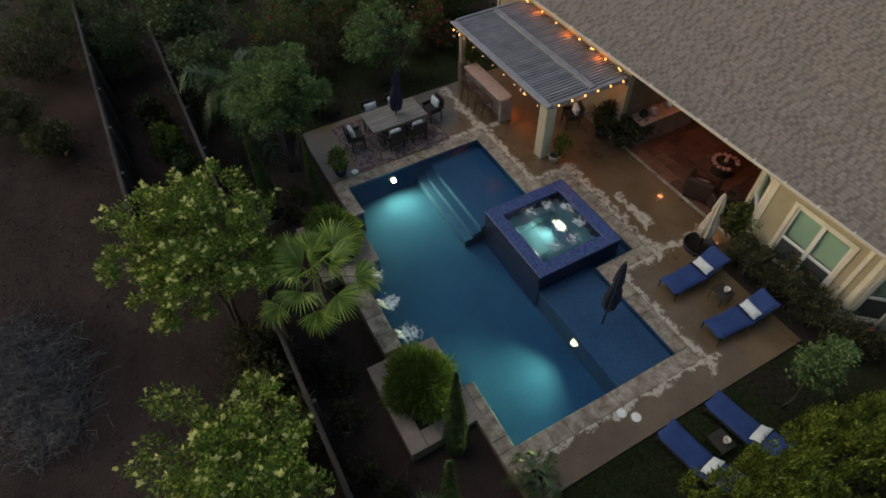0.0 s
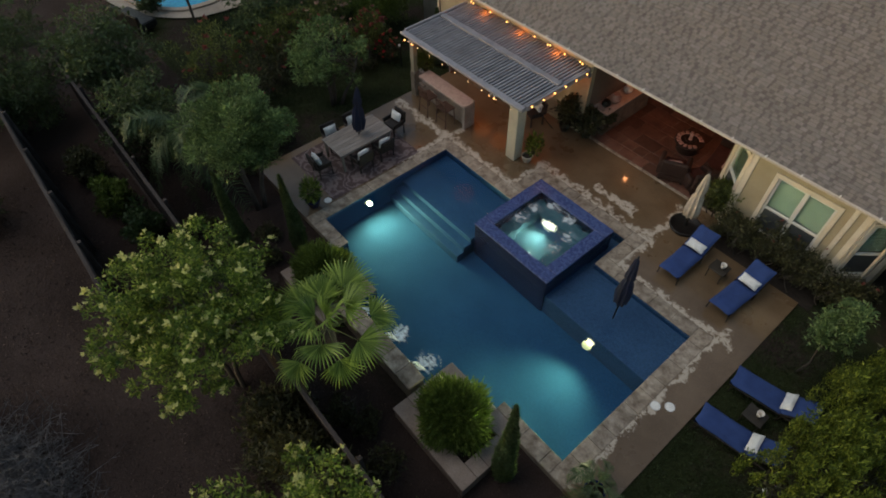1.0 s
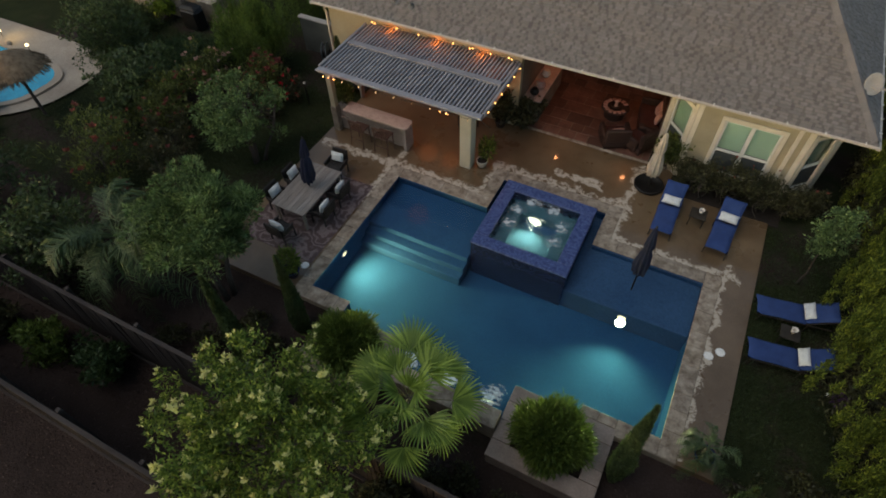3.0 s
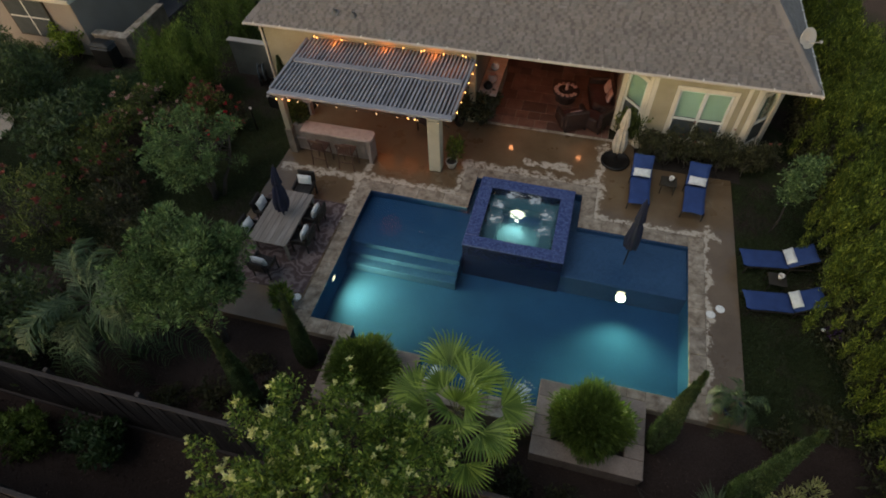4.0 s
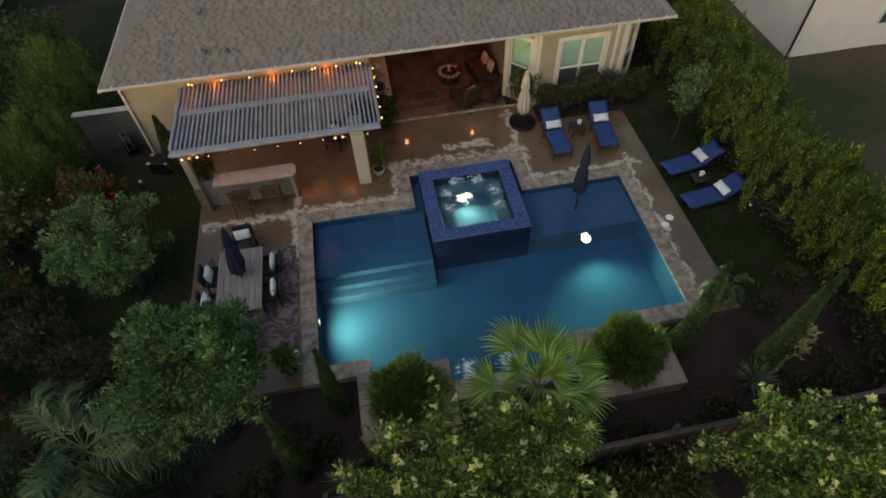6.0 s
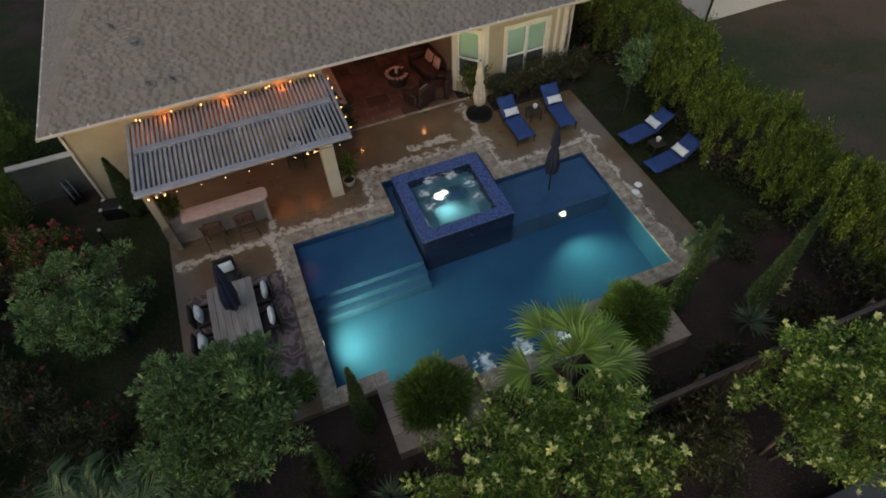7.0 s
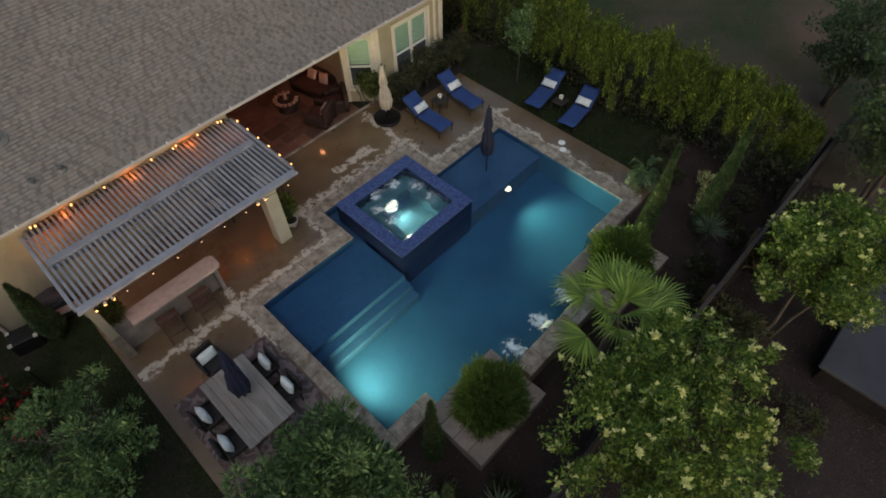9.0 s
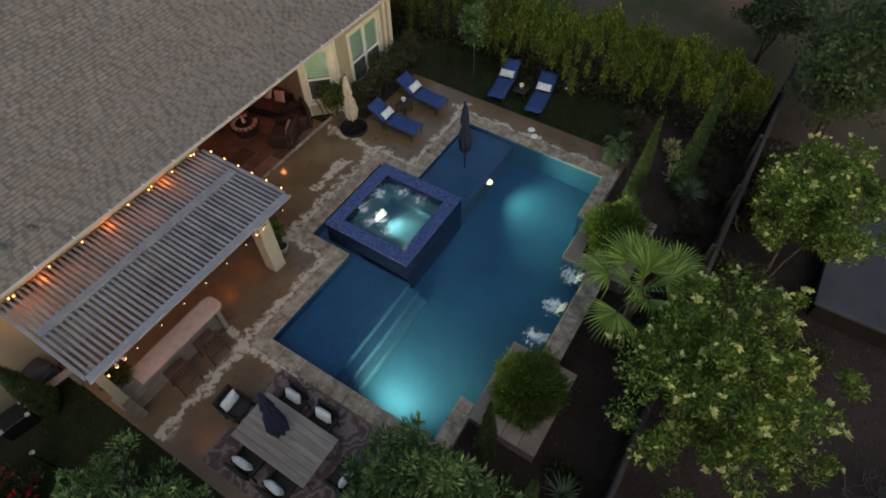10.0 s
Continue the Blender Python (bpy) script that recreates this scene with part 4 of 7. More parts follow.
def build_roof():
    """Hip roof: a solid deck with rows of shingle tabs on the slopes; dark felt between rows draws their shadow lines.
    """
    yr = EY + RIDGE
    hip = 0.74 * RIDGE
    steep = PITCH / 0.74
    zr = EZ + PITCH * RIDGE
    B = [(EX0, EY, EZ), (EX1, EY, EZ), (EX1, EY + 2 * RIDGE, EZ), (EX0, EY + 2 * RIDGE, EZ), (EX0 + hip, yr, zr), (EX1 - hip, yr, zr)]
    g = Geo().add([(x, y, z - 0.02) for x, y, z in B] + [(x, y, z - 0.06) for x, y, z in B[:4]], [(0, 1, 5, 4), (1, 2, 5), (2, 3, 4, 5), (3, 0, 4), (6, 9, 8, 7), (0, 6, 7, 1), (1, 7, 8, 2), (2, 8, 9, 3), (3, 9, 6, 0)])
    roof = setting("roof", g, "felt", "grey-brown asphalt shingle hip roof with weathered tabs", "roof")
    rng = random.Random(11)
    c = math.hypot(1, PITCH)
    row, h = 0.1, 0.011
    far, shade, near = Geo(), Geo(), []

    def tab(u0, u1, s0, origin, along, up, n, out, low=1.0):
        # tabs stop short: the strip of dark felt imitates each row's shadow line
        s1 = s0 + row * 0.93
        lift = h * rng.uniform(0.8, 1.4) * low
        P = [origin + along * u + up * s for u, s in ((u0, s0), (u1, s0), (u1, s1), (u0, s1))]
        out.add([P[0] + n * lift, P[1] + n * lift, P[2] + n * 0.002, P[3] + n * 0.002, P[0] - n * 0.012, P[1] - n * 0.012], [(0, 1, 2, 3), (4, 5, 1, 0), (0, 3, 4), (1, 5, 2)])

    def slope(origin, along, up, n, width, rows, inset, c, keep=None):
        for k in range(rows):
            s0 = k * row
            lo, hi = inset * s0 / c, width - inset * s0 / c
            u = lo - rng.uniform(0, 0.25)
            while u < hi:
                v = u + rng.choice((0.12, 0.17, 0.22, 0.3))
                w = v + rng.choice((0.06, 0.09, 0.13))
                if v > lo and w < hi:
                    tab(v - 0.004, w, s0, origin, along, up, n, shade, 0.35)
                a, b = max(u, lo), min(v, hi)
                if b - a > 0.03:
                    if keep and len(near) < 300 and keep(k, a):
                        one = Geo()
                        tab(a, b - 0.006, s0, origin, along, up, n, one)
                        near.append(one)
                    else:
                        tab(a, b - 0.006, s0, origin, along, up, n, far)
                u = w

    X, Y, Z = Vector((1, 0, 0)), Vector((0, 1, 0)), Vector((0, 0, 1))
    up, n = Vector((0, 1, PITCH)).normalized(), Vector((0, -PITCH, 1)).normalized()
    slope(Vector(B[0]), X, up, n, EX1 - EX0, int(RIDGE * c / row), 0.74, c, lambda k, u: k < 8 and 5.0 < u < 8.6)
    cs = math.hypot(1, steep)
    slope(Vector(B[3]), -Y, Vector((1, 0, steep)).normalized(), Vector((-steep, 0, 1)).normalized(), 2 * RIDGE, int(hip * cs / row), 1 / 0.74, cs)
    slope(Vector(B[1]), Y, Vector((-1, 0, steep)).normalized(), Vector((steep, 0, 1)).normalized(), 2 * RIDGE, int(hip * cs / row), 1 / 0.74, cs)
    put("shingle_field", far, "shingle", roof)["kind"] = "stuff"
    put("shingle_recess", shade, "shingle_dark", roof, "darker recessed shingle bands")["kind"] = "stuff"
    for one in near:
        put("shingle", one, "shingle_one", roof)
    # caps along the two front hips
    for x, sgn in ((EX0, 1), (EX1, -1)):
        for k in range(30):
            s = 0.2 * k + 0.1
            p = Vector((x + sgn * 0.74 * s, EY + s, EZ + PITCH * s + 0.02))
            d = Vector((sgn * 0.74, 1, PITCH)).normalized()
            side = d.cross(Z).normalized()
            q = p + d * 0.4
            put("hip_cap", Geo().add([p + side * 0.15 - Z * 0.06, p + Z * 0.03, p - side * 0.15 - Z * 0.06, q + side * 0.15 - Z * 0.075, q + Z * 0.0, q - side * 0.15 - Z * 0.075], [(0, 1, 4, 3), (1, 2, 5, 4)]), "shingle_one", roof)
    return roof


roof = build_roof()


def build_vent(x, y, r, hgt):
    v = thing("roof_vent", pose(x, y, roof_z(y)), "small grey pipe vent standing on the shingle roof", "roof vent", "roof vents")
    put("pipe", Geo().lathe([(r, -0.1), (r, hgt), (r * 0.8, hgt), (r * 0.8, hgt - 0.03)], 14), "pipe", v)
    put("flashing", Geo().lathe([(r * 2.0, 0), (r * 1.9, 0.02), (r * 1.05, 0.05)], 16, pose(0, 0, 0, math.degrees(math.atan(PITCH)))), "pipe", v)


for vx, vy, vr, vh in ((-2.36, 4.4, 0.07, 0.14), (-1.7, 4.38, 0.06, 0.14), (-2.36, 5.46, 0.12, 0.1), (-2.85, 5.95, 0.05, 0.16)):
    build_vent(vx, vy, vr, vh)


def build_dish(x, y, z):
    d = thing("satellite_dish", pose(x, y, z, 0, 0, 35), "grey satellite dish on a bent arm at the roof edge", "satellite dish")
    put("bowl", Geo().lathe([(0.001, 0.0), (0.12, 0.01), (0.25, 0.05), (0.3, 0.085), (0.29, 0.09), (0.12, 0.02), (0.001, 0.012)], 24, pose(0, 0, 0.35, 60, 0, 0)), "gutter", d, "", None, True)
    put("arm", Geo().tube([(0, 0, 0.3), (0, -0.2, 0.3), (0, -0.48, 0.5)], 0.014, 6).box(-0.03, 0.03, -0.55, -0.46, 0.47, 0.54, 0.01), "gutter", d)
    put("mast", Geo().tube([(0, 0.12, -0.15), (0, 0.12, 0.2), (0, 0.02, 0.36)], 0.022, 8), "gutter", d)


build_dish(12.1, 5.3, 3.55)


# ---------------------------------------------------------------- covered patio
def build_patio_floor():
    g = Geo().box(2.55, 7.3, 4.3, 9.0, -0.3, -0.012)
    fl = setting("floor", g, "joint", "dark reddish slate patio floor", "floor")
    rng = random.Random(3)
    meshes = {}
    y = 4.3
    while y < 8.95:
        d = rng.choice((0.45, 0.6))
        x = 2.56
        while x < 7.28:
            w = min(rng.choice((0.45, 0.6, 0.9)), 7.29 - x)
            if 7.29 - x - w < 0.2:
                w = 7.29 - x
            dd = min(d, 8.99 - y)
            key = (round(w, 2), round(dd, 2))
            if key not in meshes:
                meshes[key] = Geo().box(0.006, key[0] - 0.006, 0.006, key[1] - 0.006, -0.03, 0.0, 0.006).mesh("tile", M["patio_tile"])
            put("tile", meshes[key], "patio_tile", fl, "", pose(x, y, rng.uniform(-0.002, 0.003)))
            x += w
        y += d
    setting("threshold", Geo().box(2.55, 8.1, 4.18, 4.296, -0.1, 0.006, 0.01), "coping", "pale stone edge strip of the covered patio", "threshold")


build_patio_floor()


def build_counter():
    t = thing("stone_counter", pose(2.85, 5.6, 0), "outdoor kitchen counter faced in stone with a pale slab top", "counter")
    put("body", Geo().box(-0.26, 0.3, -1.0, 1.6, 0, 0.9, 0.01), "stone", t)
    put("worktop", Geo().box(-0.3, 0.36, -1.05, 1.66, 0.9, 0.96, 0.012), "bar_top", t, "pale stone worktop")
    for k, (dx, dy, s) in enumerate(((0.0, -0.72, 0.16), (0.05, -0.28, 0.2), (0.0, 0.5, 0.16))):
        pot = thing("clay_jar", pose(2.85 + dx, 5.6 + dy, 0.96), ("squat black jar on the stone counter", "squat blush jar on the stone counter", "squat pale jar on the stone counter")[k], "jar", "jars on the counter")
        put("jar", Geo().lathe([(0.5 * s, 0), (s, 0.6 * s), (0.95 * s, 1.1 * s), (0.55 * s, 1.5 * s), (0.62 * s, 1.6 * s), (0.5 * s, 1.6 * s)], 18), ("iron", "blush", "ceramic")[k], pot, "", None, True)


build_counter()


def build_fire_table():
    t = thing("fire_table", pose(5.55, 6.22, 0), "round tiered stone fire table with a pale ring", "fire pit")
    put("base", Geo().lathe([(0.36, 0), (0.36, 0.3), (0.3, 0.32)], 26), "brown_wicker", t)
    put("table_ring", Geo().lathe([(0.2, 0.34), (0.48, 0.34), (0.5, 0.37), (0.48, 0.4), (0.2, 0.4)], 30), "brown_wicker", t, "dark brown outer ring")
    for k in range(13):
        q = radians(40 + 24 * k)
        put("ring_stone", Geo().box(-0.06, 0.06, -0.075, 0.075, 0.0, 0.05, 0.015), "blush", t, "", pose(0.38 * math.cos(q), 0.38 * math.sin(q), 0.4, 0, 0, math.degrees(q) + 90))
    put("bowl", Geo().lathe([(0.12, 0.36), (0.2, 0.46), (0.17, 0.48), (0.001, 0.42)], 20), "brown_wicker", t)
    put("finial", Geo().lathe([(0.07, 0.42), (0.05, 0.58), (0.08, 0.66), (0.001, 0.72)], 14), "blush", t)


build_fire_table()


def build_lounge_chair(x, y, rz, cushion, label, w=0.85, pillows=1, name="lounge_chair"):
    t = thing(name, pose(x, y, 0, 0, 0, rz), label, "armchair" if w < 1.2 else "sofa")
    put("seat_base", Geo().box(-w / 2, w / 2, -0.42, 0.42, 0.06, 0.28, 0.03), "brown_wicker", t)
    put("backrest", Geo().box(-w / 2, w / 2, 0.3, 0.46, 0.28, 0.82, 0.05), "brown_wicker", t)
    for s in (-1, 1):
        put("armrest", Geo().box(s * w / 2 - 0.08, s * w / 2 + 0.08, -0.42, 0.3, 0.1, 0.58, 0.05), "brown_wicker", t)
        for q in (-0.36, 0.38):
            put("leg", Geo().box(s * (w / 2 - 0.06) - 0.03, s * (w / 2 - 0.06) + 0.03, q - 0.03, q + 0.03, 0, 0.08, 0.005), "iron", t)
    put("seat_cushion", Geo().cushion(w - 0.2, 0.72, 0.16, pose(0, -0.06, 0.36)), cushion, t, "", None, True)
    for k in range(pillows):
        px = (k - (pillows - 1) / 2) * 0.55
        put("pillow", Geo().cushion(0.44, 0.44, 0.15, pose(px, 0.2, 0.58, 72, 8 * (-1) ** k, 0)), "blush", t, "blush pink pillow", None, True)


build_lounge_chair(5.95, 4.8, 205, "maroon", "dark brown wicker armchair with maroon cushion on the patio")
build_lounge_chair(6.85, 6.2, -80, "maroon", "dark wicker sofa with maroon seat and blush pillows", 1.7, 2, "sofa")
build_lounge_chair(6.75, 4.95, -120, "maroon", "dark brown wicker armchair near the bay wall", 0.8, 0)



def build_downlight(x, y):
    t = thing("downlight", pose(x, y, 2.858), "round warm recessed downlight in the patio ceiling, lit", "ceiling light", "patio downlights")
    put("ring", Geo().lathe([(0.09, 0.0), (0.11, 0.0), (0.11, -0.012), (0.085, -0.012)], 20), "white", t)
    put("lens", Geo().lathe([(0.001, -0.006), (0.085, -0.005), (0.085, 0.0)], 20), "downlight", t)
    lamp("downlight_glow", "SPOT", 22, (1.0, 0.36, 0.14), look((x, y, 2.82), (x, y, 0)), size=0.08, spot=140)


build_downlight(3.68, 6.28)
build_downlight(6.5, 6.27)

# ---------------------------------------------------------------- pergola
PX0, PX1, PY0, PYM, PY1, PZ = -3.34, 2.55, 0.95, 2.66, 4.04, 2.66


def build_pergola():
    t = thing("pergola", pose(0, 0, 0), "pale grey louvred pergola roof on cream posts, attached to the house", "pergola")
    put("front_beam", Geo().box(PX0, PX1, PY0 - 0.08, PY0 + 0.08, PZ - 0.14, PZ, 0.012), "pergola", t, "pale front beam")
    put("front_gutter", Geo().box(PX0 - 0.02, PX1 + 0.02, PY0 - 0.15, PY0 - 0.084, PZ - 0.07, PZ + 0.01, 0.015), "pergola", t)
    put("middle_beam", Geo().box(PX0 + 0.1, PX1 - 0.1, PYM - 0.11, PYM + 0.11, PZ - 0.19, PZ + 0.035, 0.012), "pergola", t)
    put("back_beam", Geo().box(PX0, PX1, PY1 - 0.1, PY1 + 0.06, PZ - 0.34, PZ - 0.185, 0.012), "pergola", t)
    for x in (PX0, PX1):
        put("side_beam", Geo().box(x - 0.045, x + 0.045, PY0 + 0.084, PY1 - 0.104, PZ - 0.14, PZ + 0.03, 0.012), "pergola", t)
    n = 44
    front = Geo().box(-0.032, 0.032, PY0 + 0.09, PYM - 0.114, -0.15, 0.012, 0.004).mesh("louvre", M["pergola"])
    back = Geo().box(-0.032, 0.032, PYM + 0.114, PY1 + 0.055, -0.15, 0.012, 0.004).mesh("louvre", M["pergola"])
    for k in range(n):
        x = PX0 + 0.13 + (PX1 - PX0 - 0.26) * k / (n - 1)
        put("louvre", front, "pergola", t, "", pose(x, 0, PZ - 0.03, 0, 0, 0))
        put("louvre", back, "pergola", t, "", pose(x, 0, PZ - 0.03, 0, 0, 0))
    # darker tan on the left post stands in for the shade on it
    for x, y, r, z in ((1.84, 1.5, 0.2, 0), (-3.17, 1.21, 0.1, 1.02)):
        put("post", Geo().box(x - r, x + r, y - r, y + r, z, 2.5, 0.015), "post" if z == 0 else "stucco", t, "square cream stucco post" if z == 0 else "slim stucco post, tan in place of cream for its shade")
        put("post_cap", Geo().box(x - 0.8 * r, x + 0.8 * r, PY0 - 0.06, y + 0.8 * r, 2.502, 2.518, 0.004), "post", t)
    return t


build_pergola()


def build_bulb_string():
    t = thing("string_lights", pose(0, 0, 0), "string of warm orange bulbs along the pergola, lit", "string lights")
    pts, bulbs = [], []
    zb = PZ - 0.15
    for dx in [0.3] + [1.03 + 0.64 * k for k in range(8)]:
        bulbs.append((PX0 + dx, PY0 - 0.19, zb))
    for k in range(6):
        bulbs.append((PX1 + 0.09, PY0 + 0.25 + k * 0.5, PZ + 0.0))
    for k, dx in enumerate((5.6, 5.5, 4.85, 4.2, 4.1, 3.48, 2.15, 1.3, 0.4, 0.3)):
        bulbs.append((PX0 + dx, PY1 - 0.16, PZ + 0.12 + 0.03 * (k % 2)))
    for a, b in zip(bulbs, bulbs[1:]):
        mid = tuple((p + q) / 2 for p, q in zip(a, b))
        pts += [(a[0], a[1], a[2] + 0.05), (mid[0], mid[1], mid[2] + 0.02)]
    put("cable", Geo().tube(pts, 0.006, 5), "iron", t, "black cable")
    small, large = (Geo().lathe([(0.001, -0.034 * s), (0.013 * s, -0.027 * s), (0.018 * s, -0.008 * s), (0.014 * s, 0.02), (0.011, 0.03)], 10).mesh("bulb", M[key]) for s, key in ((0.65, "pale_bulb"), (1.25, "bulb")))
    cap = Geo().lathe([(0.014, 0.03), (0.014, 0.06), (0.001, 0.062)], 8).mesh("socket", M["iron"])
    for k, p in enumerate(bulbs):
        b = put("bulb", large if k > 8 or k < 1 else small, "bulb", t, "", pose(*p), True)
        put("socket", cap, "iron", b)
    for k, x in enumerate((-2.9, -1.9, -0.9, 0.1, 1.1, 2.1)):
        lamp("bulb_glow_back", "POINT", (5.5, 3, 3, 3, 3, 3.5)[k], (1.0, 0.2, 0.012), pose(x, PY1 - 0.4, PZ - 0.42), size=0.36)
    for x in (-2.3, -0.5, 1.2):
        lamp("bulb_glow_wall", "POINT", 3.5, (1.0, 0.22, 0.02), pose(x, PY1 - 0.16, PZ + 0.06), size=0.1)
    lamp("bulb_glow_front", "POINT", 2.8, (1.0, 0.18, 0.025), pose(-2.6, PY0 - 0.2, zb - 0.08), size=0.4)
    lamp("bulb_glow_front", "POINT", 2.2, (1.0, 0.18, 0.025), pose(0.2, PY0 - 0.2, zb - 0.08), size=0.4)
    lamp("bulb_glow_side", "POINT", 1.6, (1.0, 0.33, 0.09), pose(PX1 + 0.12, 2.2, zb), size=0.2)


build_bulb_string()


def build_flood(x, y, z, rz):
    t = thing("flood_light", pose(x, y, z, 0, 0, rz) @ Matrix.Scale(0.7, 4), "small twin flood light on the pergola beam, lit orange", "flood light", "flood lights")
    put("plate", Geo().lathe([(0.06, 0), (0.06, 0.025), (0.001, 0.03)], 14, pose(0, 0, 0, 90)), "white", t)
    for s in (-1, 1):
        put("head", Geo().lathe([(0.025, 0), (0.05, 0.06), (0.06, 0.14), (0.05, 0.14)], 14, pose(s * 0.1, -0.06, 0.0, 115, 0, s * 25)), "gutter", t)
        put("lens", Geo().lathe([(0.05, 0.138), (0.03, 0.15), (0.001, 0.152)], 14, pose(s * 0.1, -0.06, 0.0, 115, 0, s * 25)), "flood", t)


build_flood(1.35, PY0 - 0.079, PZ - 0.1, 0)
build_flood(PX0 + 0.62, PY0 - 0.079, PZ - 0.1, 0)
lamp("flood_glow", "SPOT", 2, (1.0, 0.22, 0.05), look((1.2, PY0 + 0.4, PZ - 0.4), (0.4, 2.6, 0)), size=0.9, spot=150)


def build_bar():
    t = thing("bar_counter", pose(-1.62, 1.45, 0), "stone bar counter with a pinkish slab top under the pergola", "bar counter")
    put("body", Geo().box(-1.5, 1.18, -0.12, 0.2, 0, 1.04, 0.012), "planter_stone", t)
    put("end_pier", Geo().box(1.184, 1.3, -0.3, 0.2, 0, 1.04, 0.012), "planter_stone", t)
    put("post_pier", Geo().box(-1.68, -1.43, -0.36, -0.124, 0, 1.02, 0.012), "stone", t)
    g = Geo()
    x0, x1, y0, y1, r = -1.08, 1.42, -0.42, 0.1, 0.16
    ring = [(x0, y0), (x1 - r, y0)] + [(x1 - r + r * math.sin(a), y0 + r - r * math.cos(a)) for a in (0.4, 0.8, 1.2)] + [(x1, y0 + r), (x1, y1 - r)] + [(x1 - r + r * math.cos(a), y1 - r + r * math.sin(a)) for a in (0.4, 0.8, 1.2)] + [(x1 - r, y1), (x0, y1)]
    k = len(ring)
    g.add([(x, y, 1.045) for x, y in ring] + [(x, y, 1.115) for x, y in ring], [tuple(reversed(range(k))), tuple(range(k, 2 * k))] + [(i, (i + 1) % k, k + (i + 1) % k, k + i) for i in range(k)])
    put("slab", g, "bar_top", t, "pinkish stone slab with a rounded end")
    put("ledge", Geo().box(-1.72, -1.1, -0.2, 0.3, 0.5, 0.56, 0.01), "planter_stone", t)


build_bar()


def build_stool():
    t = thing("bar_stool", pose(-1.06, 0.92, 0, 0, 0, 180), "reddish wooden bar stool with a slatted back at the bar", "bar stool", "stools at the bar")
    put("seat", Geo().box(-0.27, 0.27, -0.22, 0.24, 0.68, 0.73, 0.012), "stool", t)
    for x in (-0.24, 0.24):
        put("leg", Geo().tube([(x * 1.1, -0.2, 0), (x, -0.17, 0.68)], 0.02, 6), "stool", t)
        put("leg", Geo().tube([(x * 1.1, 0.26, 0), (x, 0.2, 0.68), (x, 0.26, 1.08)], 0.02, 6), "stool", t)
    put("top_rail", Geo().box(-0.27, 0.27, 0.235, 0.27, 1.0, 1.1, 0.008), "stool", t)
    for k in range(6):
        put("slat", Geo().box(-0.225 + k * 0.083, -0.19 + k * 0.083, 0.225, 0.245, 0.73, 1.02, 0.004), "stool", t)
    for y in (-0.18, 0.22):
        put("stretcher", Geo().box(-0.24, 0.24, y - 0.012, y + 0.012, 0.28, 0.31, 0.004), "stool", t)
    return t


stool = build_stool()
copy_thing(stool, pose(-2.0, 0.9, 0, 0, 0, 176))


# ---------------------------------------------------------------- dining set
rug = tagged(put("rug", Geo().box(-3.15, -0.48, -4.36, -0.82, 0.0, 0.012, 0.004), "rug"), "mauve outdoor rug with pale swirls under the dining table", "rug")


def build_dining_table():
    t = thing("dining_table", pose(-1.86, -2.37, 0.012), "long weathered grey teak dining table on the rug", "dining table")
    hx, hy = 0.6, 1.05
    for k in range(7):
        a = -hx + k * 2 * hx / 7
        put("tabletop_plank", Geo().box(a + 0.002, a + 2 * hx / 7 - 0.002, -hy, hy, 0.71, 0.75, 0.006), "table", t)
    put("apron", Geo().box(-hx + 0.06, hx - 0.06, -hy + 0.08, -hy + 0.11, 0.62, 0.709).box(-hx + 0.06, hx - 0.06, hy - 0.11, hy - 0.08, 0.62, 0.709).box(-hx + 0.06, -hx + 0.09, -hy + 0.11, hy - 0.11, 0.62, 0.709).box(hx - 0.09, hx - 0.06, -hy + 0.11, hy - 0.11, 0.62, 0.709), "table", t)
    for x in (-1, 1):
        for y in (-1, 1):
            put("leg", Geo().box(x * (hx - 0.08) - 0.04, x * (hx - 0.08) + 0.04, y * (hy - 0.09) - 0.04, y * (hy - 0.09) + 0.04, 0, 0.71, 0.006), "table", t)


build_dining_table()


def build_dining_chair():
    t = thing("dining_chair", pose(-2.62, -1.95, 0.012, 0, 0, 90), "black wicker dining armchair with a white pillow", "chair", "chairs round the table")
    put("seat", Geo().box(-0.28, 0.28, -0.26, 0.26, 0.36, 0.43, 0.02), "wicker", t)
    put("backrest", Geo().box(-0.28, 0.28, 0.2, 0.27, 0.43, 0.88, 0.025, pose(0, 0.02, 0, -6, 0, 0)), "wicker", t)
    for x in (-1, 1):
        put("armrest", Geo().box(x * 0.29 - 0.03, x * 0.29 + 0.03, -0.26, 0.24, 0.555, 0.595, 0.012), "wicker", t)
        put("arm_panel", Geo().box(x * 0.29 - 0.015, x * 0.29 + 0.015, -0.22, 0.22, 0.43, 0.555, 0.006), "wicker", t)
        for y in (-1, 1):
            put("leg", Geo().box(x * 0.26 - 0.02, x * 0.26 + 0.02, y * 0.23 - 0.02, y * 0.23 + 0.02, 0, 0.36, 0.004), "wicker", t)
    put("seat_pad", Geo().cushion(0.5, 0.48, 0.07, pose(0, -0.02, 0.45)), "wicker", t, "", None, True)
    pil = put("pillow", Geo().cushion(0.46, 0.34, 0.16, pose(0, 0.13, 0.66, 78)), "pillow", t, "white pillow", None, True)
    return t


chair = build_dining_chair()
c = copy_thing(chair, pose(1.0, 3.35, 0.0, 0, 0, -20))
tagged(c, "black wicker armchair with a white pillow under the pergola", "chair", "chairs under the pergola")
for cx, cy, rz in ((-2.63, -2.88, 86), (-1.14, -1.85, -90), (-1.12, -2.74, -88), (-1.87, -0.82, 4), (-1.8, -3.9, 176)):
    copy_thing(chair, pose(cx, cy, 0.012, 0, 0, rz))


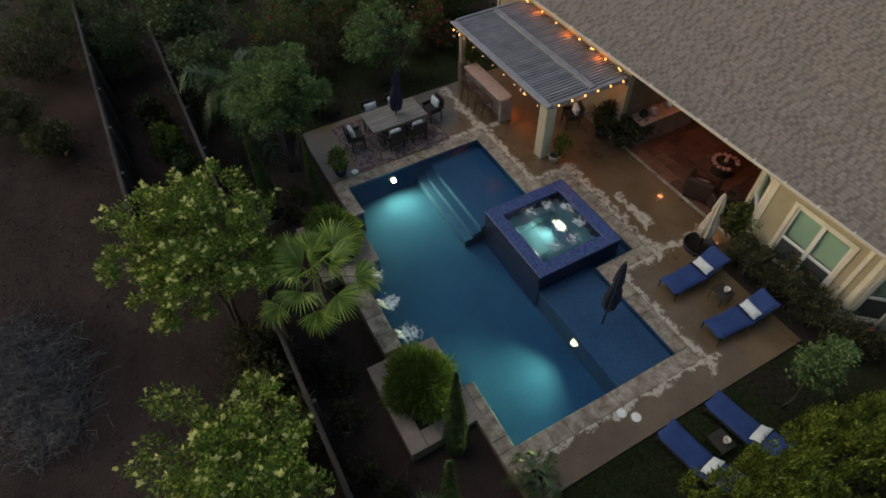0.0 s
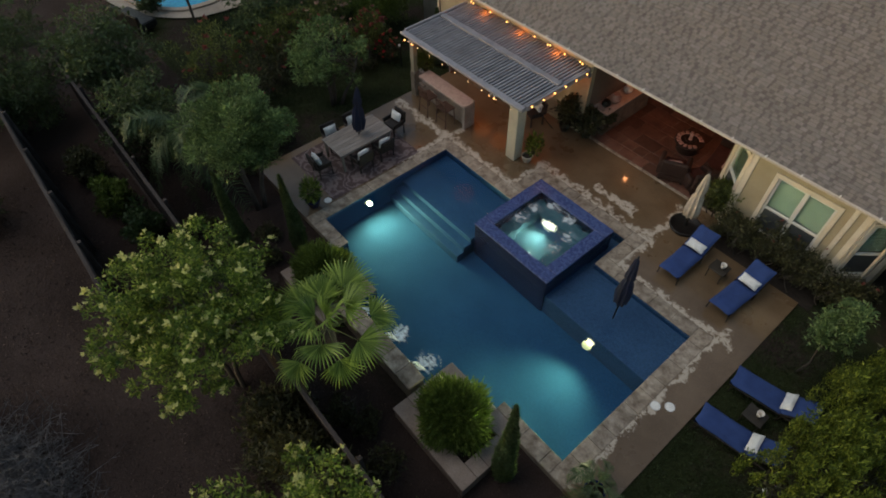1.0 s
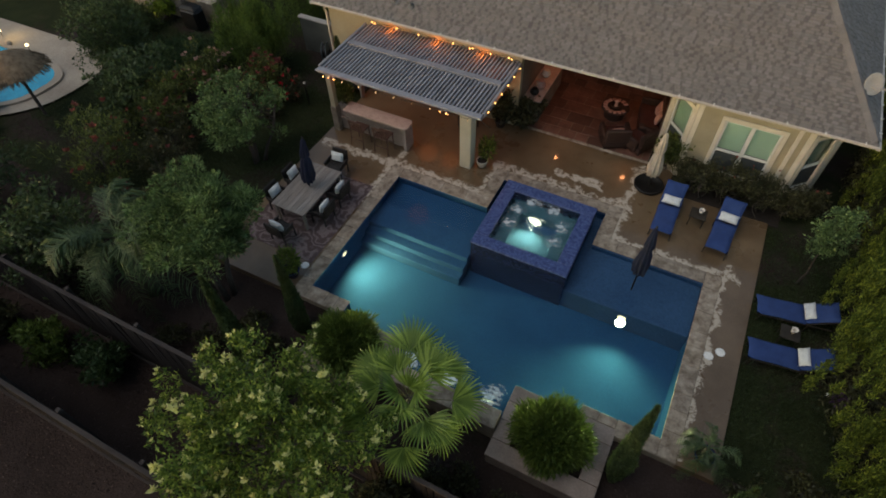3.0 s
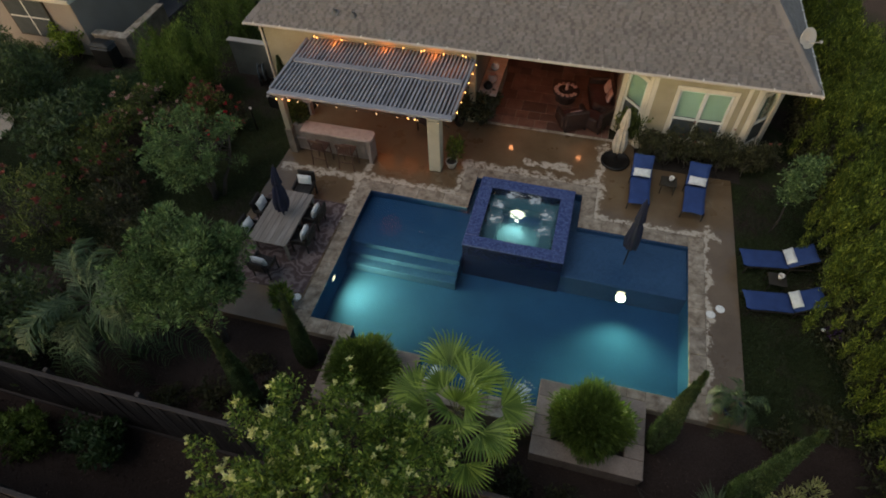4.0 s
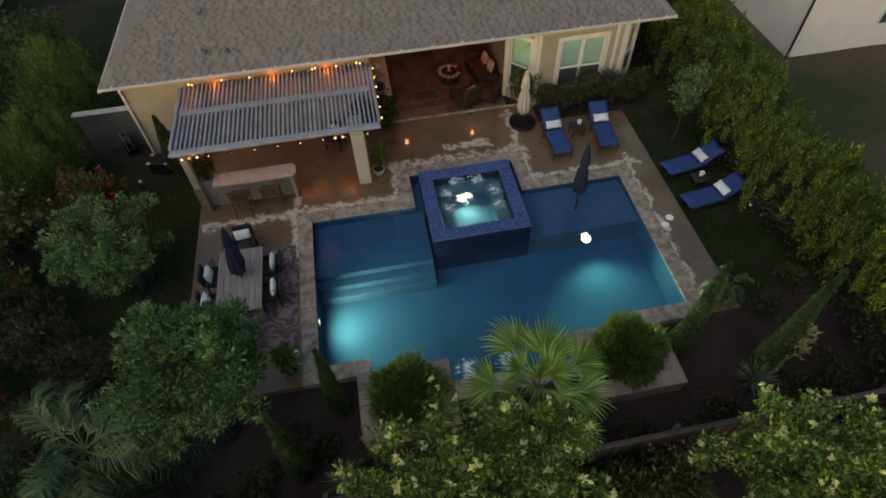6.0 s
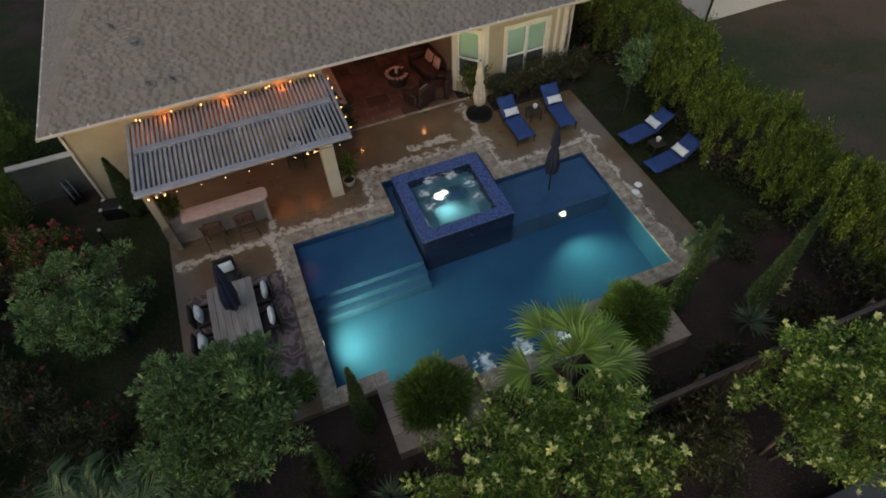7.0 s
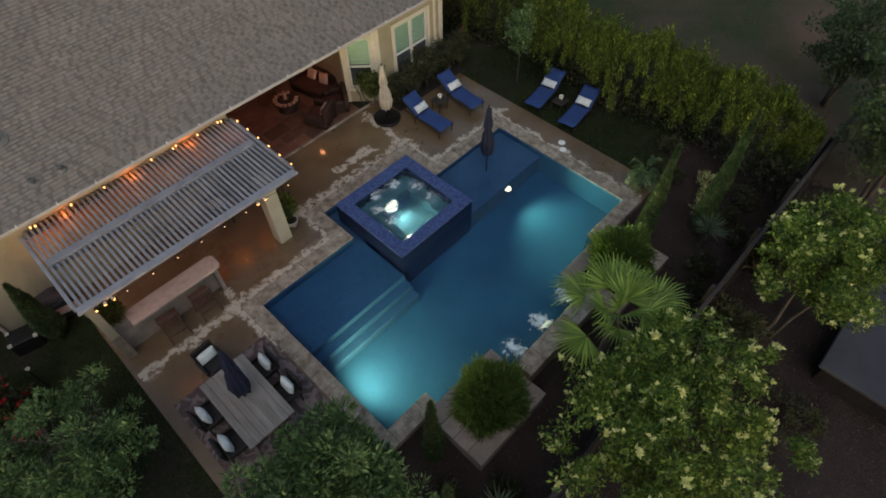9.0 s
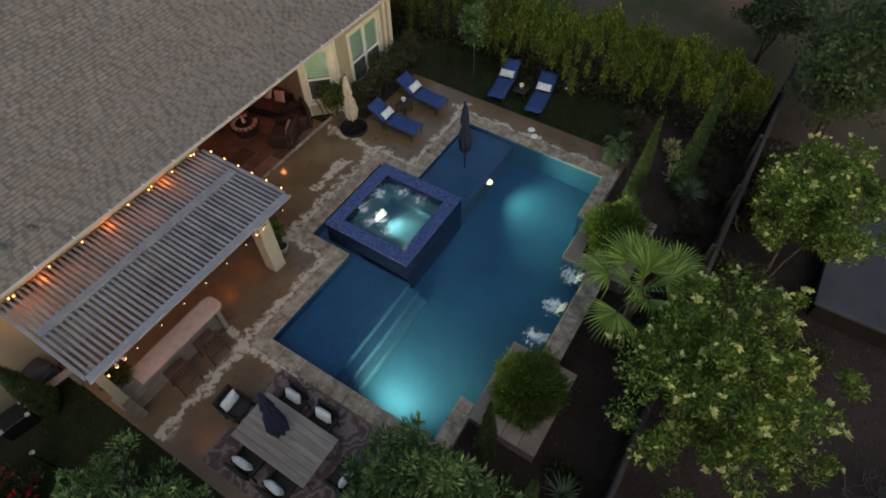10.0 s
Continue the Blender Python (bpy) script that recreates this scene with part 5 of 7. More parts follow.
def closed_umbrella(name, x, y, z, cloth, pole, zlow, ztop, zbase, label, r=0.17, lean=(0, 0), tie=0.55):
    """A folded parasol: pole, pleated hanging cloth narrowing at the tie, finial."""
    t = thing(name, pose(x, y, z, lean[0], lean[1], 0), label, "umbrella")
    put("pole", Geo().tube([(0, 0, zbase), (0, 0, ztop)], 0.022, 10), pole, t)
    rng = random.Random(int(100 * x))
    ph = rng.uniform(0, 6)
    H = ztop - zlow
    prof = [(0.02, ztop), (0.06, ztop - 0.06 * H), (r * 0.6, ztop - 0.25 * H), (r * 0.75, zlow + (tie + 0.06) * H), (r * 0.5, zlow + tie * H), (r * 0.85, zlow + (tie - 0.1) * H), (r * 1.15, zlow + 0.2 * H), (r * 0.95, zlow + 0.03 * H), (r * 0.5, zlow), (0.024, zlow + 0.04)]
    put("canopy", Geo().lathe(list(reversed(prof)), 48, None, lambda a, zz: 1 + 0.2 * math.sin(8 * a + ph + 1.5 * zz) + 0.08 * math.sin(3 * a + 4 * zz)), cloth, t, "folded pleated cloth", None, True)
    put("strap", Geo().lathe([(r * 0.62, zlow + (tie - 0.015) * H), (r * 0.64, zlow + tie * H), (r * 0.62, zlow + (tie + 0.015) * H)], 20), cloth, t)
    put("finial", Geo().lathe([(0.022, ztop), (0.035, ztop + 0.03), (0.012, ztop + 0.07), (0.001, ztop + 0.09)], 12), pole, t)
    return t


closed_umbrella("table_umbrella", -1.86, -2.35, 0.012, "navy", "iron", 0.95, 2.6, 0.0, "closed navy umbrella through the dining table", 0.18, (-4, 3), 0.6)
closed_umbrella("pool_umbrella", 8.22, -0.95, -0.32, "navy", "iron", 0.85, 2.72, 0.0, "closed navy umbrella standing on the sun shelf", 0.17, (-1, 0))
cu = closed_umbrella("patio_umbrella", 7.6, 3.16, 0.05, "cream", "bronze", 0.42, 2.15, 0.0, "closed cream umbrella in a round black base", 0.18)
ub = thing("umbrella_base", pose(7.6, 3.16, 0), "round black planter base of the cream umbrella", "umbrella base")
put("tub", Geo().lathe([(0.42, 0), (0.46, 0.02), (0.48, 0.1), (0.44, 0.12), (0.42, 0.08), (0.03, 0.06)], 30), "iron", ub, "", None, True)
put("sleeve", Geo().lathe([(0.045, 0.05), (0.045, 0.3), (0.03, 0.3)], 14), "iron", ub)


# ---------------------------------------------------------------- loungers
def build_lounger():
    t = thing("sun_lounger", pose(8.42, 1.95, 0), "blue cushioned sun lounger with a white lumbar pillow, back raised", "sun lounger", "sun loungers")
    for x in (-0.3, 0.3):
        put("side_rail", Geo().tube([(x, -0.92, 0.28), (x, 0.3, 0.28), (x, 0.92, 0.3)], 0.018, 6), "bronze", t)
        for y in (-0.82, 0.35):
            put("leg", Geo().tube([(x * 1.05, y - 0.04, 0), (x, y, 0.28)], 0.018, 6), "bronze", t)
    back = pose(0, 0.28, 0.33, 30, 0, 0)
    put("seat_cushion", Geo().cushion(0.64, 1.22, 0.13, pose(0, -0.33, 0.35), 10, 0.2), "blue", t, "blue canvas seat cushion", None, True)
    put("back_cushion", Geo().cushion(0.64, 0.78, 0.13, back @ pose(0, 0.39, 0.05), 10, 0.2), "blue", t, "blue canvas back cushion", None, True)
    put("back_frame", Geo().box(-0.3, 0.3, 0.0, 0.74, -0.05, -0.02, 0.008, back), "bronze", t)
    put("back_prop", Geo().tube([(0, 0.7, 0.28), (0, 0.82, 0.58)], 0.012, 6), "bronze", t)
    pil = put("pillow", Geo().cushion(0.53, 0.27, 0.15, back @ pose(0, 0.13, 0.165, 6)), "pillow", t, "white lumbar pillow", None, True)
    for k in (-0.13, 0.0, 0.13):
        put("print", Geo().lathe([(0.001, 0.069), (0.03, 0.066), (0.032, 0.062)], 10, back @ pose(0, 0.13, 0.165, 6) @ pose(k, 0, 0)), "pattern", pil, "pale blue printed motif")
    return t


lg = build_lounger()
copy_thing(lg, pose(10.08, 1.95, 0, 0, 0, -4))
for cx, cy, rz in ((12.27, -0.16, -81), (12.27, -1.65, -82)):
    c = copy_thing(lg, pose(cx, cy, level(cx, cy), 0, 0, rz))
    c["label"] = "blue cushioned sun lounger with white pillow on the lawn"


def build_side_table(x, y, z):
    t = thing("side_table", pose(x, y, z), "low dark square side table between two loungers", "side table", "side tables")
    put("tabletop", Geo().box(-0.24, 0.24, -0.22, 0.22, 0.37, 0.4, 0.008), "bronze", t)
    for a in (-0.2, 0.2):
        for b in (-0.18, 0.18):
            put("leg", Geo().box(a - 0.014, a + 0.014, b - 0.014, b + 0.014, 0, 0.37, 0.003), "bronze", t)
    c = thing("candle_cup", pose(x + 0.05, y + 0.04, z + 0.4), "white ceramic candle cup on the side table", "candle holder", "candle cups")
    put("cup", Geo().lathe([(0.05, 0), (0.085, 0.15), (0.075, 0.15), (0.05, 0.08), (0.001, 0.07)], 18), "ceramic", c, "", None, True)
    put("candle", Geo().lathe([(0.04, 0.075), (0.04, 0.11), (0.001, 0.112)], 12), "cream", c)


build_side_table(9.28, 2.2, 0)
build_side_table(12.25, -0.9, level(12.2, -0.95))


def build_lid(x, y, r=0.11):
    t = thing("skimmer_lid", pose(x, y, 0), "round white plastic skimmer lid set in the deck", "skimmer lid", "skimmer lids")
    put("rim", Geo().lathe([(r + 0.015, -0.004), (r + 0.015, 0.004), (r, 0.008), (r, 0.002)], 26), "white", t)
    put("lid", Geo().lathe([(r - 0.004, 0.0), (r - 0.006, 0.01), (0.03, 0.013), (0.001, 0.011)], 26), "bright_plastic", t)


for x, y in ((10.55, -2.31), (10.8, -2.07), (-0.6, -4.51)):
    build_lid(x, y)


# ---------------------------------------------------------------- plants
def build_pot(name, x, y, z, s, material, label, group=""):
    t = thing(name, pose(x, y, z), label, "plant pot", group)
    put("pot", Geo().lathe([(0.6 * s, 0), (0.85 * s, 0.5 * s), (s, 1.25 * s), (1.08 * s, 1.3 * s), (1.08 * s, 1.42 * s), (0.92 * s, 1.42 * s), (0.9 * s, 1.2 * s)], 24), material, t, "", None, True)
    put("soil", Geo().lathe([(0.91 * s, 1.2 * s), (0.5 * s, 1.26 * s), (0.001, 1.28 * s)], 18), "soil", t)


def leaf_mesh(name, pos, size, rng, material, up=0.3, aspect=0.42, direction=None):
    """Many small pointed leaves, one folded four-sided blade each."""
    n = len(pos)
    d = rng.normal(size=(n, 3)) if direction is None else direction + 0.35 * rng.normal(size=(n, 3))
    d[:, 2] += up
    d /= np.linalg.norm(d, axis=1)[:, None] + 1e-9
    s = np.cross(d, rng.normal(size=(n, 3)))
    s /= np.linalg.norm(s, axis=1)[:, None] + 1e-9
    u = np.cross(s, d)
    L = (size * rng.uniform(0.65, 1.3, n))[:, None]
    a = pos
    b = pos + d * L * 0.45 + s * L * aspect / 2 + u * L * 0.06
    c = pos + d * L - u * L * 0.08
    e = pos + d * L * 0.45 - s * L * aspect / 2 + u * L * 0.06
    v = np.stack([a, b, c, e], 1).reshape(-1, 3)
    me = bpy.data.meshes.new(name)
    me.vertices.add(4 * n), me.loops.add(4 * n), me.polygons.add(n)
    me.vertices.foreach_set("co", v.ravel())
    me.loops.foreach_set("vertex_index", np.arange(4 * n))
    me.polygons.foreach_set("loop_start", np.arange(0, 4 * n, 4))
    me.update()
    me.validate()
    me.materials.append(M[material])
    return me


def in_ball(rng, n):
    p = rng.normal(size=(n, 3))
    return p / np.linalg.norm(p, axis=1)[:, None] * rng.uniform(0, 1, n)[:, None] ** (1 / 3)


def clump_centres(rng, n, radii, low=0.45, ragged=0.24):
    p = rng.normal(size=(n, 3))
    p /= np.linalg.norm(p, axis=1)[:, None]
    p *= (rng.uniform(low**2, 1, n) ** 0.5 * (1 + ragged * np.clip(rng.normal(size=n), -2, 1.0)))[:, None]
    p[:, 2] = np.where(p[:, 2] < -0.55, -0.55 + 0.3 * (p[:, 2] + 0.55), p[:, 2])
    return p * np.array(radii)


def limbs(rng, base_z, centre, tips, r0, stems=1):
    """One mesh for each stem with its own branches."""
    out = []
    for k in range(stems):
        g = Geo()
        off = Vector((rng.normal(0, 0.08), rng.normal(0, 0.08), 0)) if stems > 1 else Vector((0, 0, 0))
        a = Vector((off.x, off.y, base_z))
        b = Vector(centre) * 0.55 + off * 3
        b.z = base_z + (centre[2] - base_z) * 0.55
        top = Vector(centre) + off * 4
        mid = (a + b) / 2 + Vector((rng.normal(0, 0.06), rng.normal(0, 0.06), 0))
        g.tube([a, mid, b, top], [r0, r0 * 0.85, r0 * 0.7, r0 * 0.4], 8)
        for tip in tips[k::stems]:
            t = Vector(tip)
            s = b + (top - b) * rng.uniform(0.1, 1.0)
            m1 = s + (t - s) * 0.5 + Vector((rng.normal(0, 0.08), rng.normal(0, 0.08), 0.1))
            g.tube([s, m1, t], [r0 * 0.32, r0 * 0.2, r0 * 0.07], 5)
        out.append(g)
    return out


def build_tree(name, x, y, centre_z, radii, n_clumps, per, clump_r, leaf, material, label, category, seed, trunk=0.09, stems=1, tips=0, lean=(0, 0), group="", low=0.45, up=0.3, tall=0.75, tip_mat="flower", tip_size=0.1, aspect=0.42, tip_name="flower", whorl=0.8):
    rng = np.random.default_rng(seed)
    z0 = level(x, y)
    t = thing(name, pose(x, y, z0), label, category, group)
    centre = np.array([lean[0], lean[1], centre_z - z0])
    cl = clump_centres(rng, n_clumps, radii, low) + centre
    cl[:, 2] = np.maximum(cl[:, 2], 0.25)
    pick = cl[rng.permutation(n_clumps)[: min(26, n_clumps)]]
    for g in limbs(rng, -0.1, tuple(centre), [tuple(p) for p in pick], trunk, stems):
        put("trunk" if stems == 1 else "stem", g, "bark", t, "", None, True)
    sizes = clump_r * rng.uniform(0.6, 1.4, n_clumps)
    pos = (cl[:, None, :] + in_ball(rng, n_clumps * per).reshape(n_clumps, per, 3) * sizes[:, None, None] * np.array([1, 1, tall])).reshape(-1, 3)
    pos[:, 2] = np.maximum(pos[:, 2], 0.08)
    out = (pos - np.repeat(cl, per, 0)) / np.repeat(sizes, per)[:, None] * whorl + (rng.normal(size=pos.shape) if whorl < 1.5 else 0)
    put("crown", leaf_mesh("crown", pos, leaf, rng, material, up, aspect, out), material, t)
    if tips:
        out = (cl - centre) / np.array(radii)
        score = out[:, 2] + 0.6 * np.linalg.norm(out, axis=1) + 0.3 * rng.normal(size=n_clumps)
        order = np.argsort(-score)[: n_clumps]
        flower = [star_mesh(rng, tip_size, tip_mat) for _ in range(4)]
        for k in range(tips):
            i = order[int(len(order) * (k / tips) ** 1.15)]
            d = out[i] / (np.linalg.norm(out[i]) + 1e-6)
            p = cl[i] + np.array([d[0], d[1], max(d[2], 0.35)]) * sizes[i] * rng.uniform(0.6, 1.1) + rng.normal(0, 0.06, 3)
            s = rng.uniform(0.55, 1.25)
            put(tip_name, flower[k % 4], tip_mat, t, "", pose(*p, rng.uniform(-35, 35), rng.uniform(-35, 35), rng.uniform(0, 360)) @ Matrix.Scale(s, 4))
    return t


def star_mesh(rng, r, material):
    """A rosette of pale pointed petals."""
    n = 11
    a = np.arange(n) * 2.4 + rng.uniform(0, 6)
    tilt = np.linspace(0.15, 1.1, n)
    d = np.stack([np.cos(a) * np.cos(tilt), np.sin(a) * np.cos(tilt), np.sin(tilt)], 1)
    return leaf_mesh("flower", np.zeros((n, 3)), r, rng, material, 0.0, 0.55, d * 4)


build_tree("flowering_tree", 3.05, -9.75, 3.0, (2.05, 1.85, 1.35), 200, 125, 0.24, 0.1, "leaf_f", "round yellow-green tree dotted with cream flower clusters beyond the fence", "tree", 21, 0.07, 2, 290, tip_size=0.085, group="flowering trees", up=0.5)
build_tree("flowering_tree", 8.75, -10.3, 3.0, (1.65, 1.5, 1.25), 140, 120, 0.24, 0.1, "leaf_f", "loose yellow-green tree dotted with cream flower clusters", "tree", 22, 0.05, 2, 210, tip_size=0.085, group="flowering trees", low=0.42, up=0.5)
build_tree("garden_tree", -2.1, -6.2, 2.8, (1.36, 1.3, 1.1), 160, 150, 0.26, 0.13, "leaf_b", "dense grey-green tree with a broad crown in the bed", "tree", 23, 0.09, 3, 150, tip_size=0.115, lean=(0.1, 0.2), up=0.7, tip_mat="shoot", tip_name="leaf_rosette", aspect=0.27, whorl=1.6)
build_tree("garden_tree", -4.85, -1.5, 1.9, (1.32, 1.28, 1.02), 80, 110, 0.23, 0.125, "leaf_b", "rounded grey-green tree on the lawn beside the deck", "tree", 24, 0.075, 4, 130, tip_size=0.115, tip_mat="shoot", tip_name="leaf_rosette", lean=(-0.1, 0.2), low=0.75, aspect=0.27, whorl=1.6, up=0.6)
build_tree("young_tree", 12.3, 1.15, 2.1, (0.42, 0.42, 0.85), 46, 75, 0.18, 0.1, "leaf_b", "slender young grey-green tree on the lawn strip", "tree", 25, 0.035, 1, 0)
build_tree("tall_shrub", -8.3, 3.2, 1.5, (1.45, 1.35, 1.1), 150, 140, 0.17, 0.15, "leaf_n", "tall feathery yellow-green upright shrub on the side lawn", "shrub", 26, 0.05, 5, 0, up=3.0, aspect=0.16, tall=3.6)
build_tree("tall_shrub", -7.9, 6.6, 1.6, (1.3, 1.3, 1.5), 120, 110, 0.28, 0.15, "leaf_n", "feathery green upright shrub beside the house", "shrub", 27, 0.05, 4, 0, up=3.0, aspect=0.16, tall=2.6)
build_tree("dark_shrub", -10.2, 9.2, 1.7, (1.9, 1.9, 1.8), 110, 90, 0.4, 0.15, "leaf_c", "dark green shrub mass behind the house corner", "shrub", 36, 0.05, 4, 0)
RED = "dark oleander shrub with red flower clusters"
build_tree("oleander", -8.5, -1.4, 1.2, (0.95, 1.0, 1.1), 60, 60, 0.3, 0.15, "leaf_s", RED, "shrub", 28, 0.04, 7, 44, group="oleanders", tip_mat="red", tip_size=0.13, up=1.2, aspect=0.25, low=0.6)
build_tree("oleander", -8.7, -4.2, 1.2, (1.2, 1.2, 1.2), 60, 50, 0.3, 0.15, "leaf_s", RED, "shrub", 29, 0.045, 8, 26, group="oleanders", tip_mat="red", tip_size=0.13, up=1.2, aspect=0.25, low=0.65)
build_tree("oleander", -6.7, 1.5, 0.9, (0.9, 0.8, 0.9), 60, 60, 0.26, 0.14, "leaf_s", RED, "shrub", 30, 0.04, 6, 60, group="oleanders", tip_mat="red", tip_size=0.13, up=1.2, aspect=0.25)
build_tree("oleander", -8.6, 0.8, 1.1, (0.9, 0.8, 1.0), 55, 60, 0.28, 0.14, "leaf_s", "oleander shrub with pale pink flower clusters", "shrub", 37, 0.04, 6, 60, group="oleanders", tip_mat="pink", tip_size=0.1, up=1.2, aspect=0.25)
for q, (sx, sy, sr, sh) in enumerate(((-6.6, -3.6, 0.9, 0.9), (-5.3, -4.4, 0.7, 0.7), (-7.4, -2.4, 0.8, 0.9), (-6.2, -5.6, 0.8, 0.8), (-4.3, -4.3, 0.5, 0.4))):
    build_tree("oleander", sx, sy, sh, (sr, sr, sh), 40, 45, 0.22, 0.15, "leaf_d", "dim straggling oleander with bare stems and few red flowers", "shrub", 700 + q, 0.03, 8, 5, group="oleanders", tip_mat="red", tip_size=0.1, up=1.2, aspect=0.22, low=0.6)
build_tree("dark_shrub", -7.0, -7.6, 1.2, (1.5, 1.2, 1.5), 80, 80, 0.4, 0.15, "leaf_c", "dark green shrub near the back fence", "shrub", 31, 0.04, 5, 0)
build_tree("dark_shrub", -10.2, -1.0, 1.0, (1.3, 1.6, 1.2), 90, 80, 0.36, 0.16, "leaf_c", "dark green shrub mass at the garden boundary", "shrub", 32, 0.05, 5, 0)
build_tree("dark_tree", -13.2, 0.6, 1.7, (1.3, 1.2, 1.6), 90, 80, 0.36, 0.14, "leaf_c", "dark bushy conifer at the edge of the neighbouring paving", "tree", 33, 0.05, 3, 0, up=0.9)
build_tree("dark_shrub", -11.4, -7.4, 1.4, (2.0, 1.6, 1.6), 110, 80, 0.42, 0.16, "leaf_c", "dark green shrub mass at the garden boundary", "shrub", 34, 0.05, 5, 0)
for q, (sx, sy, sr, sh) in enumerate(((-11.3, 2.3, 1.0, 0.6), (-10.3, 1.4, 0.9, 0.65), (-12.2, 1.2, 1.0, 0.6), (-10.0, 2.9, 0.8, 0.55), (-11.2, 0.3, 0.9, 0.7), (-15.0, 3.3, 0.7, 0.6), (-16.3, 3.3, 0.9, 0.7), (-14.3, 1.6, 0.9, 0.5))):
    build_tree("juniper", sx, sy, 0.55 * sh, (sr, sr, sh), 60, 80, 0.26, 0.13, "leaf_c" if q > 4 else "turf_shrub", "soft low spreading dark green juniper", "shrub", 500 + q, 0.03, 5, 0, group="junipers", up=1.4, aspect=0.2)
build_tree("dark_shrub", -16.1, -3.9, 0.5, (0.5, 0.45, 0.5), 26, 60, 0.2, 0.14, "leaf_c", "small dark plant beside the neighbouring pool", "shrub", 38, 0.03, 3, 0)
build_tree("lit_shrub", -14.7, 4.5, 0.6, (0.7, 0.6, 0.7), 36, 70, 0.2, 0.13, "leaf_y", "yellow-green shrub lit by a small garden lamp", "shrub", 39, 0.03, 4, 0)
build_tree("olive_tree", 19.6, -7.6, 2.2, (1.7, 1.7, 1.7), 100, 85, 0.34, 0.14, "leaf_c", "dark green tree on the lawn beyond the hedge", "tree", 40, 0.08, 3, 0, low=0.55)
build_tree("dark_tree", 17.6, -10.6, 2.0, (1.8, 1.5, 1.7), 100, 85, 0.38, 0.15, "leaf_c", "dark green tree beyond the back fence", "tree", 43, 0.08, 3, 0)
for q, (sx, sy) in enumerate(((-5.35, -9.75), (-3.6, -9.5), (-7.4, -9.9))):
    build_tree("lane_bush", sx, sy, 0.1, (0.75, 0.45, 0.6), 40, 80, 0.22, 0.13, ("leaf_n", "turf_shrub", "leaf_d")[q], "low green bush between the two fences", "bush", 200 + q, 0.03, 4, 0, group="lane bushes", up=0.8)
for q, (sx, sy, sr, sh) in enumerate(((-11.6, -10.2, 1.3, 1.2), (-14.6, -10.4, 1.7, 1.7), (-13.0, -13.6, 1.6, 0.9), (-16.5, -13.0, 2.0, 1.5), (-9.6, -14.6, 1.2, 0.6), (-18.5, -10.0, 2.2, 2.0), (-7.4, -13.4, 0.7, 0.35), (5.1, -9.55, 0.6, 0.8), (6.3, -9.5, 0.6, 0.75), (7.3, -9.55, 0.6, 0.85), (10.7, -9.6, 0.6, 0.8), (11.9, -9.5, 0.6, 0.8))):
    build_tree("dark_shrub", sx, sy, 0.75 * sh, (sr, sr, sh), 70, 80, 0.34, 0.15, "leaf_d" if q in (2, 4, 6) or q > 6 else "leaf_c", "dim dark green shrub beyond the garden fences", "shrub", 600 + q, 0.04, 5, 0, group="outer shrubs", up=0.8, aspect=0.3)
build_tree("dark_tree", 14.6, -10.2, 3.2, (2.0, 1.8, 2.0), 110, 85, 0.45, 0.16, "leaf_c", "dark green tree beyond the back fence", "tree", 35, 0.09, 2, 0)


def build_mound(name, x, y, z, radii, n, leaf, material, label, seed, up=0.9, aspect=0.16, group="round bushes"):
    """A clipped bush of fine blades over short stems."""
    rng = np.random.default_rng(seed)
    t = thing(name, pose(x, y, z), label, "bush", group)
    p = in_ball(rng, n)
    lump = (1 + 0.14 * np.sin(5 * p[:, 0] + seed) * np.cos(4 * p[:, 1]) + 0.08 * np.sin(11 * p[:, 0] + 9 * p[:, 2])) * rng.uniform(0.85, 1.08, n)
    pos = p * np.array(radii) * lump[:, None] + np.array([0, 0, radii[2] * 0.95])
    pos[:, 2] = np.maximum(pos[:, 2], 0.03)
    put("foliage", leaf_mesh("foliage", pos, leaf, rng, material, up, aspect, p * 1.2), material, t)
    g = Geo()
    for k in range(7):
        a = rng.uniform(0, 6.28)
        g.tube([(0.05 * math.cos(a), 0.05 * math.sin(a), -0.05), (0.4 * radii[0] * math.cos(a), 0.4 * radii[1] * math.sin(a), radii[2])], [0.02, 0.01], 5)
    put("stems", g, "bark", t)
    return t


build_mound("round_bush", 2.1, -6.35, -0.12, (0.88, 0.78, 0.66), 13000, 0.17, "leaf_n", "round fine-leaved green bush in the stone planter", 41, 0.45)
build_mound("round_bush", 7.65, -6.3, -0.12, (0.88, 0.8, 0.68), 13000, 0.17, "leaf_n", "round fine-leaved green bush in the stone planter", 42, 0.45)
for k, (x, y, r, h) in enumerate(((8.55, 3.62, 0.42, 0.62), (9.15, 3.58, 0.44, 0.7), (9.8, 3.6, 0.46, 0.78), (10.4, 3.55, 0.44, 0.72), (11.05, 3.6, 0.46, 0.66), (11.75, 3.7, 0.44, 0.55), (12.2, 4.0, 0.42, 0.5))):
    build_tree("bed_shrub", x, y, h - 0.02, (r, r * 0.95, h), 44, 44, 0.16, 0.085, "leaf_d", "loose dark green and brown shrub under the bay window", "shrub", 50 + k, 0.02, 6, 3 if k in (2, 3) else 1, group="bed shrubs", tip_mat="red", tip_size=0.07, up=0.5)
build_tree("green_shrub", 7.9, 4.22, 0.8, (0.38, 0.36, 0.66), 46, 55, 0.2, 0.13, "leaf_s", "upright green shrub at the corner of the bay", "shrub", 61, 0.025, 5, 0, up=0.9)
for px_, py_, ps_ in ((2.05, 3.86, 0.2), (2.8, 4.15, 0.2), (2.98, 4.75, 0.17)):
    build_pot("plant_pot", px_, py_, 0, ps_, "iron", "round black plant pot on the patio", "patio pots")
